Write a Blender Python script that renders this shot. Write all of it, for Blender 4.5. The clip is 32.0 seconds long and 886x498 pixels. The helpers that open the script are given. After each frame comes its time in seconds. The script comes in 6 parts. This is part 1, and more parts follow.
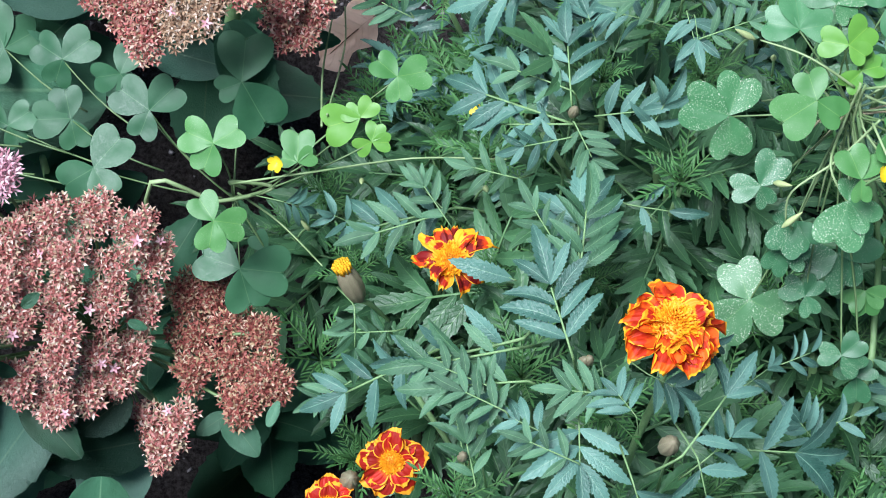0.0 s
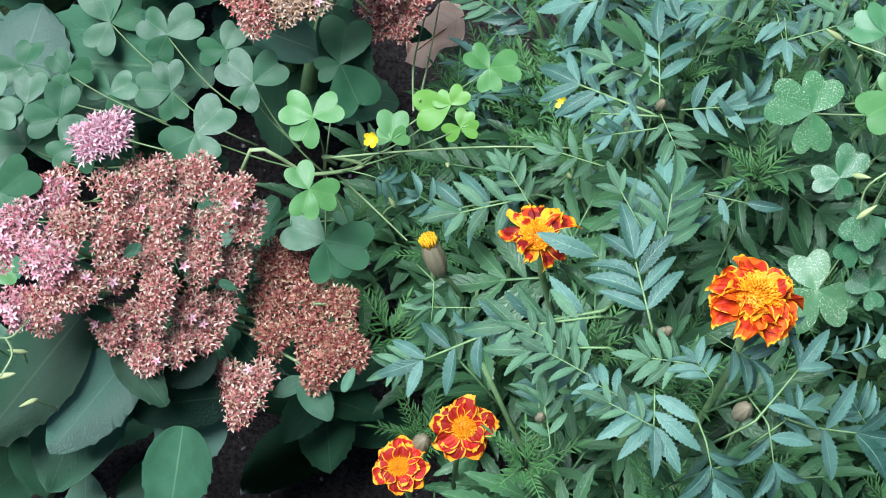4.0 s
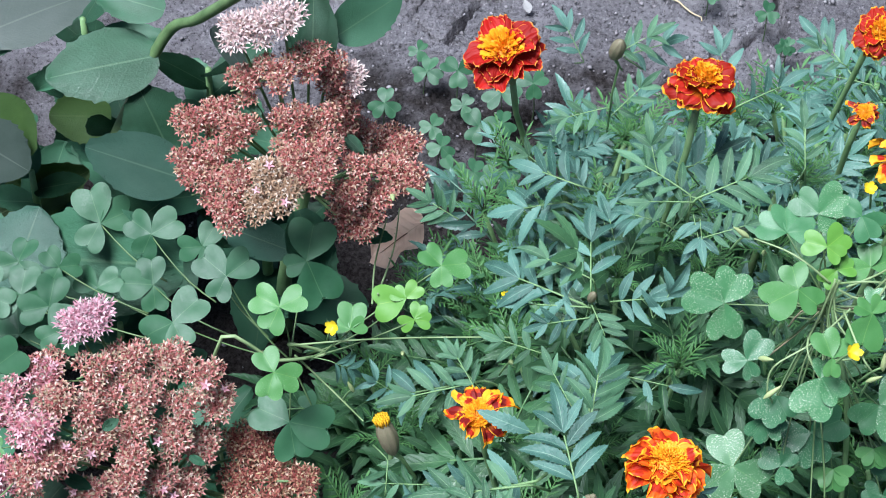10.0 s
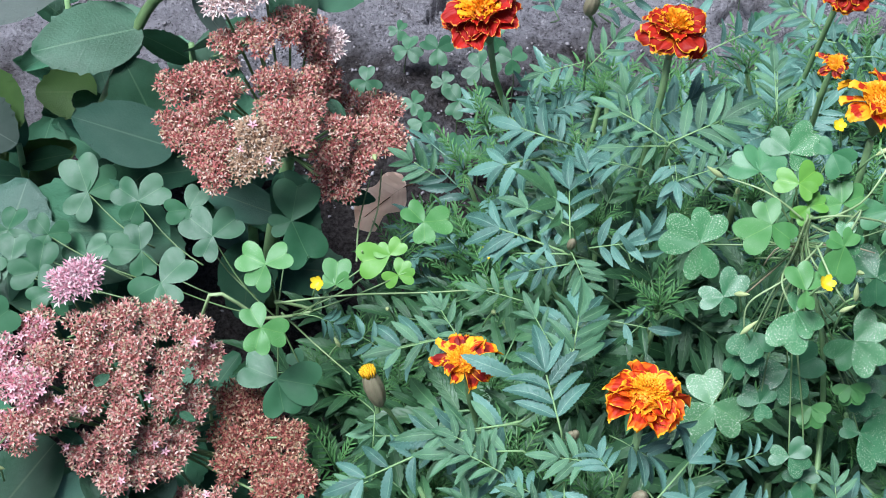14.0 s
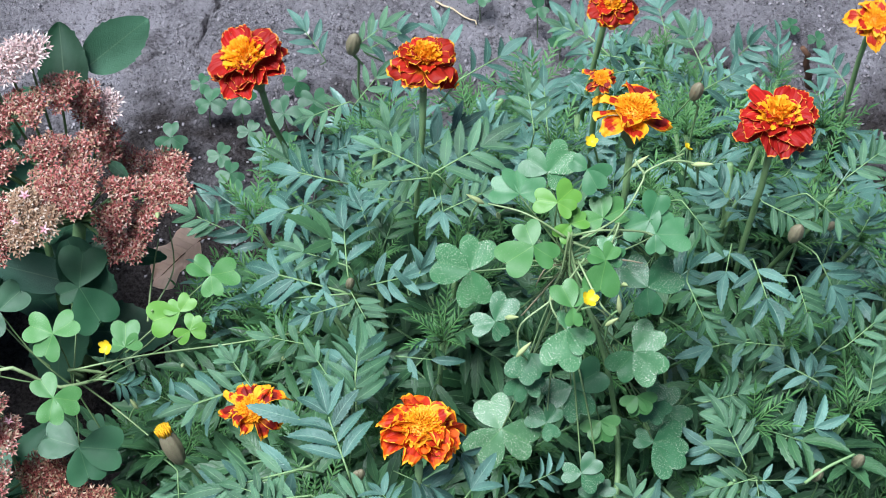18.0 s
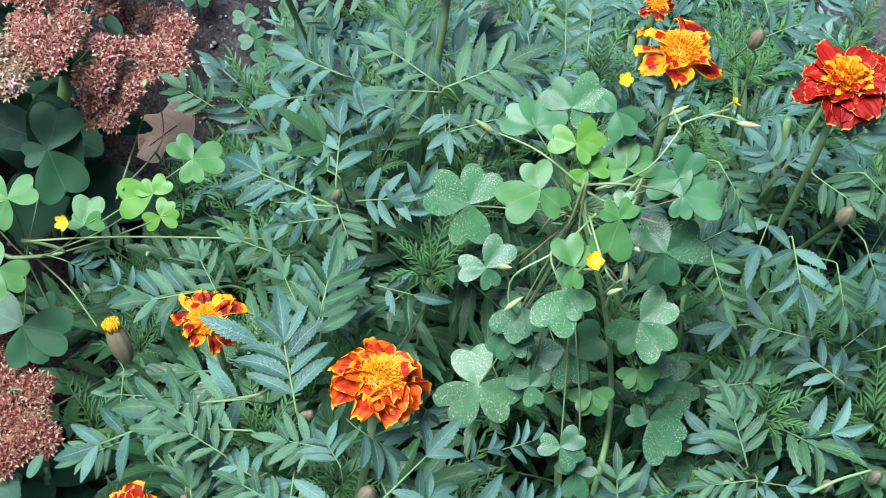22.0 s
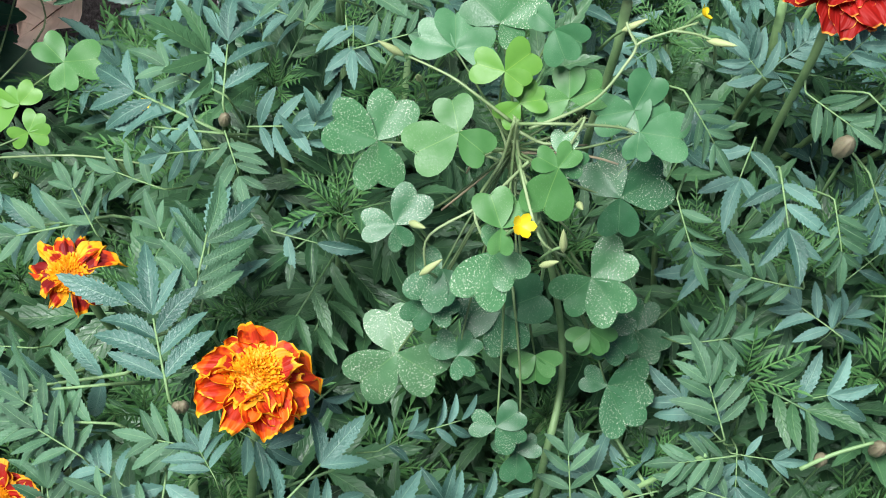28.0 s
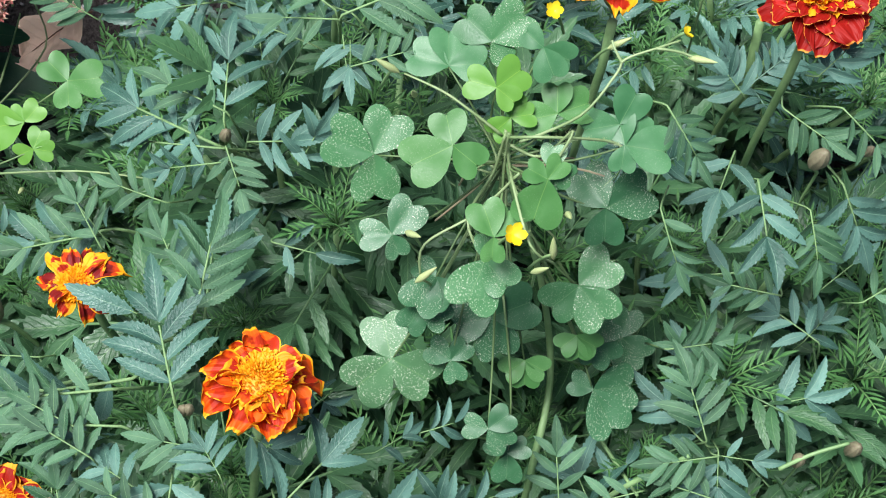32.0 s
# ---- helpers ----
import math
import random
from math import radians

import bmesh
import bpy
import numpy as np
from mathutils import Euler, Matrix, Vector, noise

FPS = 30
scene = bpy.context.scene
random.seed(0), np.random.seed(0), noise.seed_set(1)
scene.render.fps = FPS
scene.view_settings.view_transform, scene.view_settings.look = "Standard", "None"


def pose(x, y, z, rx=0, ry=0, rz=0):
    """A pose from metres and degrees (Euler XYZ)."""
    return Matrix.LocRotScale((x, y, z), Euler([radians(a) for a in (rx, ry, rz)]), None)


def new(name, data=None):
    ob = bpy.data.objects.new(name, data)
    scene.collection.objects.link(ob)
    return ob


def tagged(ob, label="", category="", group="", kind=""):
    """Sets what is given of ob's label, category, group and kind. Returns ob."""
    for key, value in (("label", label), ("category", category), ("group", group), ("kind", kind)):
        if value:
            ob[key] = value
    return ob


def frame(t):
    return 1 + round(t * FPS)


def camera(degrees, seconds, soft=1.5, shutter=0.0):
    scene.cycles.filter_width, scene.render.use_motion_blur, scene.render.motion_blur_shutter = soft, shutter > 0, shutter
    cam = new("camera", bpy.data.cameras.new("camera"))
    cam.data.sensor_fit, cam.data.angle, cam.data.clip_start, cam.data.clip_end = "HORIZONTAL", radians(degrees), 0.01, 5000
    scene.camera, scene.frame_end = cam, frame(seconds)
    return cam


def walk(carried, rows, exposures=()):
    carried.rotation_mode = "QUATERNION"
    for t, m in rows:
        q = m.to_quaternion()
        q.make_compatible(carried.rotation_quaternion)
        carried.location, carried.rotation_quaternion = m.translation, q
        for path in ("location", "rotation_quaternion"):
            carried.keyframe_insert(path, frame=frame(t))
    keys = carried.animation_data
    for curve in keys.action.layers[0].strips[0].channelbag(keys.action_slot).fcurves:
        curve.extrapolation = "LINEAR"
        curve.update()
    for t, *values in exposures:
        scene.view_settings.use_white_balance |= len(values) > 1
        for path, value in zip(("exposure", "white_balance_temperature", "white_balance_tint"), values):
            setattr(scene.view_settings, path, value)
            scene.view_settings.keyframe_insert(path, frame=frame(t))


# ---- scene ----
cam = camera(26.00, 32.0, soft=1.0)
PATH = [
    (0, pose(-0.1000, -0.3246, 1.0979, 28.141, 0.629, -2.845)),
    (0.5, pose(-0.1055, -0.3326, 1.1031, 28.215, 0.646, -3.431)),
    (1, pose(-0.1168, -0.3409, 1.1083, 28.827, 0.383, -3.391)),
    (1.5, pose(-0.1303, -0.3457, 1.1146, 28.833, 0.030, -3.347)),
    (2, pose(-0.1310, -0.3540, 1.1143, 29.293, -0.077, -2.710)),
    (2.5, pose(-0.1354, -0.3602, 1.1149, 29.735, -0.523, -2.076)),
    (3, pose(-0.1404, -0.3682, 1.1148, 30.069, -1.031, -1.355)),
    (3.5, pose(-0.1467, -0.3788, 1.1140, 30.368, -1.468, -0.486)),
    (5.5, pose(-0.1538, -0.4177, 1.1238, 31.524, -2.378, 1.790)),
    (6, pose(-0.1544, -0.4109, 1.1265, 32.115, -2.388, 2.079)),
    (6.5, pose(-0.1498, -0.4136, 1.1359, 33.082, -2.302, 2.184)),
    (7, pose(-0.1469, -0.4214, 1.1458, 33.926, -2.239, 2.173)),
    (7.5, pose(-0.1415, -0.4321, 1.1519, 34.659, -2.357, 2.072)),
    (8, pose(-0.1412, -0.4414, 1.1597, 35.658, -2.440, 2.071)),
    (8.5, pose(-0.1329, -0.4461, 1.1663, 36.444, -2.707, 1.591)),
    (9, pose(-0.1314, -0.4486, 1.1716, 37.003, -2.468, 1.271)),
    (9.5, pose(-0.1268, -0.4580, 1.1762, 37.435, -2.358, 1.030)),
    (10, pose(-0.1221, -0.4655, 1.1762, 37.799, -1.977, 1.014)),
    (10.5, pose(-0.1231, -0.4662, 1.1777, 38.114, -1.887, 1.085)),
    (11, pose(-0.1222, -0.4726, 1.1763, 38.402, -1.664, 1.172)),
    (11.5, pose(-0.1230, -0.4804, 1.1740, 38.947, -1.702, 1.142)),
    (12, pose(-0.1195, -0.4911, 1.1702, 39.084, -1.564, 1.158)),
    (12.5, pose(-0.1208, -0.4976, 1.1679, 39.113, -1.643, 0.796)),
    (13, pose(-0.1218, -0.5042, 1.1666, 38.967, -1.600, 0.429)),
    (13.5, pose(-0.1211, -0.5068, 1.1665, 38.777, -1.545, 0.128)),
    (15.5, pose(-0.0950, -0.5217, 1.1702, 38.688, -1.362, -1.462)),
    (16, pose(-0.0819, -0.5194, 1.1722, 38.770, -1.076, -2.319)),
    (16.5, pose(-0.0692, -0.5176, 1.1720, 39.230, -0.780, -3.136)),
    (17, pose(-0.0564, -0.5132, 1.1746, 39.313, -0.525, -4.198)),
    (17.5, pose(-0.0467, -0.5122, 1.1729, 39.646, -0.138, -5.370)),
    (18, pose(-0.0454, -0.5131, 1.1712, 39.831, 0.114, -6.115)),
    (18.5, pose(-0.0472, -0.5064, 1.1558, 38.770, -0.131, -6.609)),
    (19, pose(-0.0336, -0.4753, 1.1462, 37.577, -1.560, -5.979)),
    (19.5, pose(-0.0243, -0.4490, 1.1329, 36.531, -2.146, -3.578)),
    (20, pose(-0.0167, -0.4438, 1.1239, 35.921, -2.605, -1.676)),
    (20.5, pose(-0.0133, -0.4394, 1.1108, 35.571, -2.803, 0.061)),
    (21, pose(-0.0105, -0.4345, 1.1081, 35.725, -3.105, 1.079)),
    (21.5, pose(-0.0092, -0.4265, 1.1050, 35.647, -3.225, 1.671)),
    (22, pose(-0.0024, -0.4182, 1.1014, 35.466, -3.361, 1.925)),
    (22.5, pose(0.0023, -0.4048, 1.0924, 34.706, -3.229, 1.951)),
    (23, pose(0.0061, -0.3898, 1.0797, 33.989, -2.725, 2.233)),
    (23.5, pose(0.0079, -0.3874, 1.0777, 33.440, -2.489, 2.032)),
    (24, pose(0.0092, -0.3858, 1.0764, 33.156, -2.502, 1.958)),
    (24.5, pose(0.0110, -0.3814, 1.0755, 33.057, -2.506, 1.663)),
    (25, pose(0.0198, -0.3548, 1.0651, 32.320, -2.369, 1.816)),
    (25.5, pose(0.0358, -0.3338, 1.0504, 32.441, -2.643, 1.375)),
    (26, pose(0.0322, -0.3190, 1.0376, 31.835, -2.390, 1.502)),
    (26.5, pose(0.0320, -0.2999, 1.0125, 30.724, -2.942, 1.313)),
    (28.5, pose(0.0490, -0.2603, 1.0108, 27.720, -1.745, 2.135)),
    (29, pose(0.0482, -0.2557, 1.0166, 27.310, -1.583, 2.288)),
    (29.5, pose(0.0474, -0.2562, 1.0215, 26.942, -1.385, 2.419)),
    (30, pose(0.0469, -0.2608, 1.0225, 27.138, -1.242, 2.398)),
    (30.5, pose(0.0380, -0.2663, 1.0275, 27.288, -1.783, 2.220)),
    (31, pose(0.0383, -0.2782, 1.0327, 28.134, -1.946, 1.886)),
    (31.5, pose(0.0370, -0.2833, 1.0344, 28.534, -2.226, 1.580)),
    (32, pose(0.0390, -0.2865, 1.0348, 28.953, -2.617, 1.383)),
]
# stops, kelvin and tint: the white balance drifts from cool to warm
LOOK = [(0, 0.74, 5920, 10), (14, 0.71, 5900, 10), (18, 0.66, 6000, 10), (22, 0.72, 5980, 10), (26, 0.74, 6250, 10), (29, 0.64, 6550, 10), (32, 0.65, 6550, 10)]
walk(cam, PATH, LOOK)

# ---- light: open shade under a bright overcast sky ----
SUN_UP, SUN_TURN = radians(71), radians(246)
world = bpy.data.worlds.new("sky")
world.use_nodes = True
scene.world = world
wn = world.node_tree.nodes
sky = wn.new("ShaderNodeTexSky")
sky.sky_type, sky.sun_disc = "NISHITA", False
sky.sun_elevation, sky.sun_rotation = SUN_UP, SUN_TURN
sky.air_density, sky.dust_density, sky.ozone_density = 1.0, 1.5, 1.5
world.node_tree.links.new(sky.outputs[0], wn["Background"].inputs[0])
wn["Background"].inputs[1].default_value = 0.04
sun = new("sun", bpy.data.lights.new("sun", "SUN"))
sun.data.energy, sun.data.angle, sun.data.color = 4.9, radians(30), (0.97, 0.98, 1.0)
sun.rotation_euler = Euler((radians(90) - SUN_UP, 0, -SUN_TURN + radians(180)))

# ---- plan of the bed: places of leaves, heads and blooms ----
MARIGOLD_LEAVES_A = [
    (-0.036, -0.000, 0.387, 103, -20, 0.064),
    (-0.034, 0.035, 0.391, 82, -19, 0.059),
    (-0.062, 0.011, 0.386, -171, -23, 0.063),
    (-0.088, 0.117, 0.313, -166, -12, 0.056),
    (-0.043, -0.024, 0.381, -91, 13, 0.033),
    (-0.131, 0.086, 0.282, -95, -24, 0.041),
    (-0.132, 0.064, 0.248, -155, -8, 0.037),
    (-0.002, 0.077, 0.379, -13, 24, 0.030),
    (-0.080, -0.032, 0.344, 101, -7, 0.033),
    (-0.039, -0.038, 0.379, 154, -5, 0.028),
    (0.011, -0.021, 0.405, 21, -19, 0.024),
    (-0.000, -0.049, 0.391, 4, -19, 0.061),
    (-0.027, -0.012, 0.384, 37, 25, 0.030),
    (-0.105, 0.005, 0.318, 174, -23, 0.032),
    (-0.145, 0.114, 0.271, -159, -23, 0.020),
]
MARIGOLD_LEAVES_B = [
    (-0.129, 0.123, 0.296, 158, -10, 0.029),
    (-0.079, 0.134, 0.326, 164, -22, 0.032),
    (-0.084, 0.108, 0.319, 121, -20, 0.021),
    (-0.112, 0.075, 0.276, 180, -23, 0.028),
    (-0.057, -0.002, 0.382, -176, -23, 0.059),
    (-0.071, -0.037, 0.377, -133, -24, 0.032),
    (-0.055, 0.150, 0.364, 169, -23, 0.030),
    (-0.047, 0.131, 0.368, 117, -16, 0.039),
    (-0.034, 0.122, 0.386, -179, -23, 0.031),
    (-0.007, 0.119, 0.389, 2, 24, 0.027),
    (-0.028, 0.120, 0.385, -68, 20, 0.022),
    (-0.036, 0.128, 0.388, 57, 16, 0.027),
    (0.185, 0.105, 0.397, -80, -16, 0.049),
    (0.170, 0.111, 0.400, -112, 2, 0.032),
    (0.045, 0.001, 0.353, 31, -15, 0.036),
]
MARIGOLD_LEAVES_C = [
    (0.167, 0.034, 0.328, 147, -10, 0.030),
    (0.172, 0.049, 0.329, 125, 19, 0.032),
    (0.198, 0.050, 0.319, 101, -25, 0.022),
    (0.182, 0.037, 0.330, 25, -22, 0.034),
    (0.175, 0.019, 0.327, -169, -15, 0.022),
    (0.187, 0.011, 0.319, -177, 1, 0.027),
    (0.170, 0.023, 0.329, -77, -4, 0.028),
    (0.146, 0.008, 0.314, -163, -8, 0.030),
    (0.215, 0.057, 0.322, 67, 20, 0.022),
    (0.165, 0.075, 0.382, -165, 13, 0.030),
    (0.188, 0.121, 0.429, -33, 10, 0.022),
    (0.157, 0.109, 0.453, 149, 20, 0.022),
    (0.203, 0.094, 0.399, -80, -12, 0.031),
    (0.122, 0.009, 0.309, 68, -6, 0.027),
    (0.140, 0.077, 0.424, -68, -19, 0.023),
]
MARIGOLD_LEAVES_D = [
    (0.022, -0.015, 0.400, -37, -20, 0.022),
    (0.027, -0.030, 0.401, 157, 21, 0.022),
    (-0.067, -0.015, 0.382, 154, -22, 0.024),
    (-0.040, -0.023, 0.380, 177, 3, 0.024),
    (-0.022, -0.014, 0.391, 174, -20, 0.020),
    (0.004, -0.037, 0.405, 168, -22, 0.020),
    (-0.038, 0.241, 0.341, -147, 16, 0.059),
    (0.015, 0.141, 0.452, 149, -18, 0.047),
    (0.018, 0.138, 0.453, 23, -0, 0.055),
    (0.016, 0.138, 0.450, 180, -23, 0.037),
    (-0.015, 0.258, 0.428, 26, 28, 0.039),
    (-0.032, 0.257, 0.411, 109, 1, 0.035),
    (-0.028, 0.131, 0.393, 158, -19, 0.046),
    (-0.029, 0.120, 0.384, 161, -20, 0.037),
    (0.071, 0.151, 0.464, 92, -12, 0.034),
]
MARIGOLD_LEAVES_E = [
    (-0.041, 0.247, 0.336, 140, -16, 0.029),
    (-0.026, 0.242, 0.350, -37, 17, 0.025),
    (0.038, 0.120, 0.462, 24, 23, 0.027),
    (0.047, 0.145, 0.475, 107, -13, 0.026),
    (0.004, 0.172, 0.426, 106, 31, 0.028),
    (-0.019, 0.236, 0.409, -165, -26, 0.031),
    (-0.018, 0.219, 0.422, 44, 30, 0.035),
    (0.069, 0.119, 0.476, 38, -14, 0.027),
    (-0.078, 0.178, 0.359, -176, -23, 0.030),
    (-0.096, 0.218, 0.330, 152, 26, 0.025),
    (-0.054, 0.221, 0.339, 155, -19, 0.026),
    (0.163, 0.103, 0.396, -82, -10, 0.021),
    (0.137, 0.096, 0.465, -57, -27, 0.029),
    (0.229, 0.120, 0.444, 31, 6, 0.025),
    (0.208, 0.115, 0.440, -43, -25, 0.032),
]
MARIGOLD_LEAVES_F = [
    (0.222, 0.102, 0.404, 4, -16, 0.031),
    (0.140, 0.162, 0.473, 113, -14, 0.023),
    (0.164, 0.148, 0.473, 44, -7, 0.029),
    (0.067, 0.154, 0.469, 123, -7, 0.027),
    (0.090, 0.200, 0.424, -143, 12, 0.026),
    (0.138, 0.339, 0.340, 153, 23, 0.030),
    (0.158, 0.160, 0.490, 109, -14, 0.025),
    (0.232, 0.076, 0.358, 34, -11, 0.031),
    (0.224, 0.052, 0.331, 132, 13, 0.035),
    (0.244, 0.058, 0.331, 77, 21, 0.032),
    (0.196, 0.071, 0.370, 169, 7, 0.025),
    (0.168, 0.045, 0.330, 30, -13, 0.033),
    (0.154, 0.058, 0.344, 10, -16, 0.028),
    (-0.041, 0.125, 0.381, 157, -24, 0.053),
    (-0.032, 0.120, 0.385, 90, -8, 0.029),
]
MARIGOLD_LEAVES_G = [
    (-0.011, 0.120, 0.384, 1, 25, 0.024),
    (0.005, 0.140, 0.425, 175, -24, 0.025),
    (0.022, 0.123, 0.441, 16, 25, 0.022),
    (-0.084, -0.025, 0.347, 99, -22, 0.029),
    (0.052, -0.033, 0.367, 177, 19, 0.046),
    (0.052, -0.033, 0.367, 48, -21, 0.041),
    (0.051, -0.034, 0.367, -21, -18, 0.029),
    (0.050, 0.005, 0.354, 17, -19, 0.036),
    (0.006, -0.035, 0.405, 43, -21, 0.033),
    (-0.071, -0.005, 0.383, 156, -24, 0.027),
    (0.004, 0.085, 0.387, -167, -2, 0.018),
    (-0.083, 0.114, 0.315, 131, -24, 0.025),
    (-0.053, 0.109, 0.357, 162, -24, 0.023),
    (-0.039, 0.059, 0.381, 117, -24, 0.025),
    (0.179, 0.099, 0.392, -161, -1, 0.018),
]
MARIGOLD_LEAVES_H = [
    (0.198, 0.071, 0.364, -141, -26, 0.019),
    (0.207, 0.083, 0.382, -38, -22, 0.016),
    (0.199, 0.072, 0.323, 138, 23, 0.031),
    (0.157, 0.068, 0.364, -101, -26, 0.026),
    (0.182, 0.032, 0.328, 145, -13, 0.025),
    (0.158, 0.018, 0.319, 118, -9, 0.034),
    (0.167, 0.022, 0.327, 130, -8, 0.037),
    (0.171, 0.025, 0.329, 110, -3, 0.046),
    (0.192, 0.044, 0.323, -28, 14, 0.022),
    (0.204, 0.052, 0.319, 122, -25, 0.021),
    (0.215, 0.068, 0.335, 146, 19, 0.033),
    (0.178, 0.004, 0.316, 165, -5, 0.022),
    (0.174, 0.018, 0.326, -81, -7, 0.023),
    (0.176, 0.018, 0.326, 12, -18, 0.028),
    (0.053, 0.012, 0.349, 17, -10, 0.025),
]
MARIGOLD_LEAVES_I = [
    (0.113, 0.006, 0.306, 96, 4, 0.027),
    (0.124, 0.005, 0.307, 102, -6, 0.027),
    (0.212, 0.046, 0.323, 11, 5, 0.016),
]
MARIGOLD_LEAVES = MARIGOLD_LEAVES_A + MARIGOLD_LEAVES_B + MARIGOLD_LEAVES_C + MARIGOLD_LEAVES_D + MARIGOLD_LEAVES_E + MARIGOLD_LEAVES_F + MARIGOLD_LEAVES_G + MARIGOLD_LEAVES_H + MARIGOLD_LEAVES_I
# feathered leaves at the top of the canopy: foot, tip, pairs of leaflets, length of a leaflet to that of the leaf
SPRIGS_A = [
    (-0.057, 0.023, 0.364, -0.122, 0.027, 0.334, 3, 0.30),
    (-0.038, 0.007, 0.379, -0.052, 0.061, 0.397, 4, 0.37),
    (-0.031, 0.046, 0.368, -0.027, 0.105, 0.376, 3, 0.43),
    (-0.080, 0.123, 0.302, -0.142, 0.126, 0.271, 3, 0.31),
    (-0.033, 0.121, 0.379, -0.086, 0.153, 0.368, 4, 0.33),
    (-0.031, 0.119, 0.379, -0.075, 0.132, 0.362, 3, 0.26),
    (-0.029, 0.128, 0.386, -0.028, 0.176, 0.392, 3, 0.37),
    (-0.019, 0.120, 0.383, 0.017, 0.110, 0.402, 3, 0.37),
    (-0.031, 0.112, 0.379, -0.063, 0.117, 0.362, 3, 0.31),
    (-0.100, 0.045, 0.304, -0.157, 0.035, 0.269, 3, 0.30),
    (0.175, 0.121, 0.391, 0.161, 0.082, 0.387, 2, 0.41),
    (0.182, 0.104, 0.398, 0.188, 0.060, 0.384, 3, 0.39),
]
SPRIGS_B = [
    (0.173, 0.028, 0.311, 0.144, 0.060, 0.315, 3, 0.36),
    (0.178, 0.039, 0.315, 0.159, 0.080, 0.323, 3, 0.33),
    (0.196, 0.044, 0.317, 0.232, 0.051, 0.325, 2, 0.56),
    (0.215, 0.062, 0.342, 0.184, 0.084, 0.344, 3, 0.38),
    (0.187, 0.091, 0.346, 0.142, 0.087, 0.341, 2, 0.36),
    (0.178, 0.026, 0.310, 0.178, -0.001, 0.293, 3, 0.56),
    (0.176, 0.025, 0.309, 0.206, 0.021, 0.311, 2, 0.36),
    (0.054, 0.014, 0.344, 0.080, 0.024, 0.345, 3, 0.37),
    (0.129, 0.005, 0.288, 0.116, 0.040, 0.288, 2, 0.56),
    (0.135, 0.015, 0.288, 0.150, 0.042, 0.285, 1, 0.54),
    (0.074, -0.010, 0.331, 0.096, -0.002, 0.332, 1, 0.56),
    (0.037, 0.003, 0.349, 0.057, 0.019, 0.345, 2, 0.39),
]
SPRIGS_C = [
    (-0.037, -0.017, 0.372, -0.040, -0.057, 0.362, 3, 0.56),
    (-0.077, -0.015, 0.329, -0.081, 0.028, 0.326, 3, 0.38),
    (0.031, -0.031, 0.361, 0.078, -0.029, 0.346, 2, 0.55),
    (0.006, -0.047, 0.395, 0.013, -0.069, 0.364, 2, 0.51),
    (-0.020, -0.054, 0.392, -0.011, -0.074, 0.362, 3, 0.48),
    (-0.001, -0.049, 0.403, 0.032, -0.007, 0.402, 2, 0.34),
    (0.006, 0.142, 0.421, -0.021, 0.162, 0.407, 3, 0.36),
    (0.018, 0.138, 0.434, 0.023, 0.111, 0.426, 2, 0.55),
    (0.002, 0.107, 0.388, 0.016, 0.119, 0.420, 2, 0.41),
    (-0.007, 0.082, 0.370, 0.028, 0.075, 0.368, 1, 0.41),
    (-0.030, 0.273, 0.400, -0.049, 0.292, 0.425, 3, 0.36),
    (-0.008, 0.275, 0.403, 0.028, 0.266, 0.429, 3, 0.33),
]
SPRIGS_D = [
    (0.032, 0.191, 0.477, 0.024, 0.212, 0.493, 2, 0.51),
    (0.035, 0.167, 0.484, 0.071, 0.191, 0.481, 3, 0.33),
    (0.018, 0.184, 0.417, -0.010, 0.209, 0.411, 2, 0.49),
    (0.020, 0.183, 0.417, 0.051, 0.189, 0.437, 2, 0.52),
    (0.019, 0.183, 0.418, 0.048, 0.186, 0.426, 2, 0.56),
    (-0.031, 0.212, 0.365, -0.069, 0.237, 0.356, 3, 0.43),
    (0.042, 0.175, 0.410, 0.074, 0.204, 0.411, 3, 0.37),
    (-0.019, 0.162, 0.382, -0.023, 0.191, 0.387, 3, 0.43),
    (0.157, 0.379, 0.283, 0.128, 0.429, 0.285, 4, 0.32),
    (0.162, 0.358, 0.299, 0.130, 0.380, 0.283, 3, 0.32),
    (0.236, 0.358, 0.287, 0.257, 0.354, 0.320, 3, 0.43),
    (0.220, 0.357, 0.306, 0.200, 0.382, 0.312, 3, 0.48),
]
SPRIGS_E = [
    (0.090, 0.216, 0.389, 0.093, 0.258, 0.399, 4, 0.35),
    (0.163, 0.187, 0.438, 0.202, 0.208, 0.438, 3, 0.36),
    (0.185, 0.341, 0.334, 0.181, 0.378, 0.343, 3, 0.41),
    (0.163, 0.300, 0.347, 0.133, 0.314, 0.326, 3, 0.36),
    (0.215, 0.102, 0.400, 0.232, 0.085, 0.363, 3, 0.43),
    (0.230, 0.110, 0.301, 0.255, 0.131, 0.303, 1, 0.40),
    (0.177, 0.135, 0.408, 0.160, 0.146, 0.424, 3, 0.56),
    (0.201, 0.132, 0.430, 0.221, 0.149, 0.444, 3, 0.50),
    (0.260, 0.221, 0.401, 0.248, 0.253, 0.403, 3, 0.43),
    (0.240, 0.112, 0.399, 0.248, 0.117, 0.428, 3, 0.45),
    (-0.037, 0.214, 0.348, -0.081, 0.220, 0.324, 3, 0.42),
    (0.021, 0.135, 0.435, 0.022, 0.113, 0.427, 2, 0.56),
]
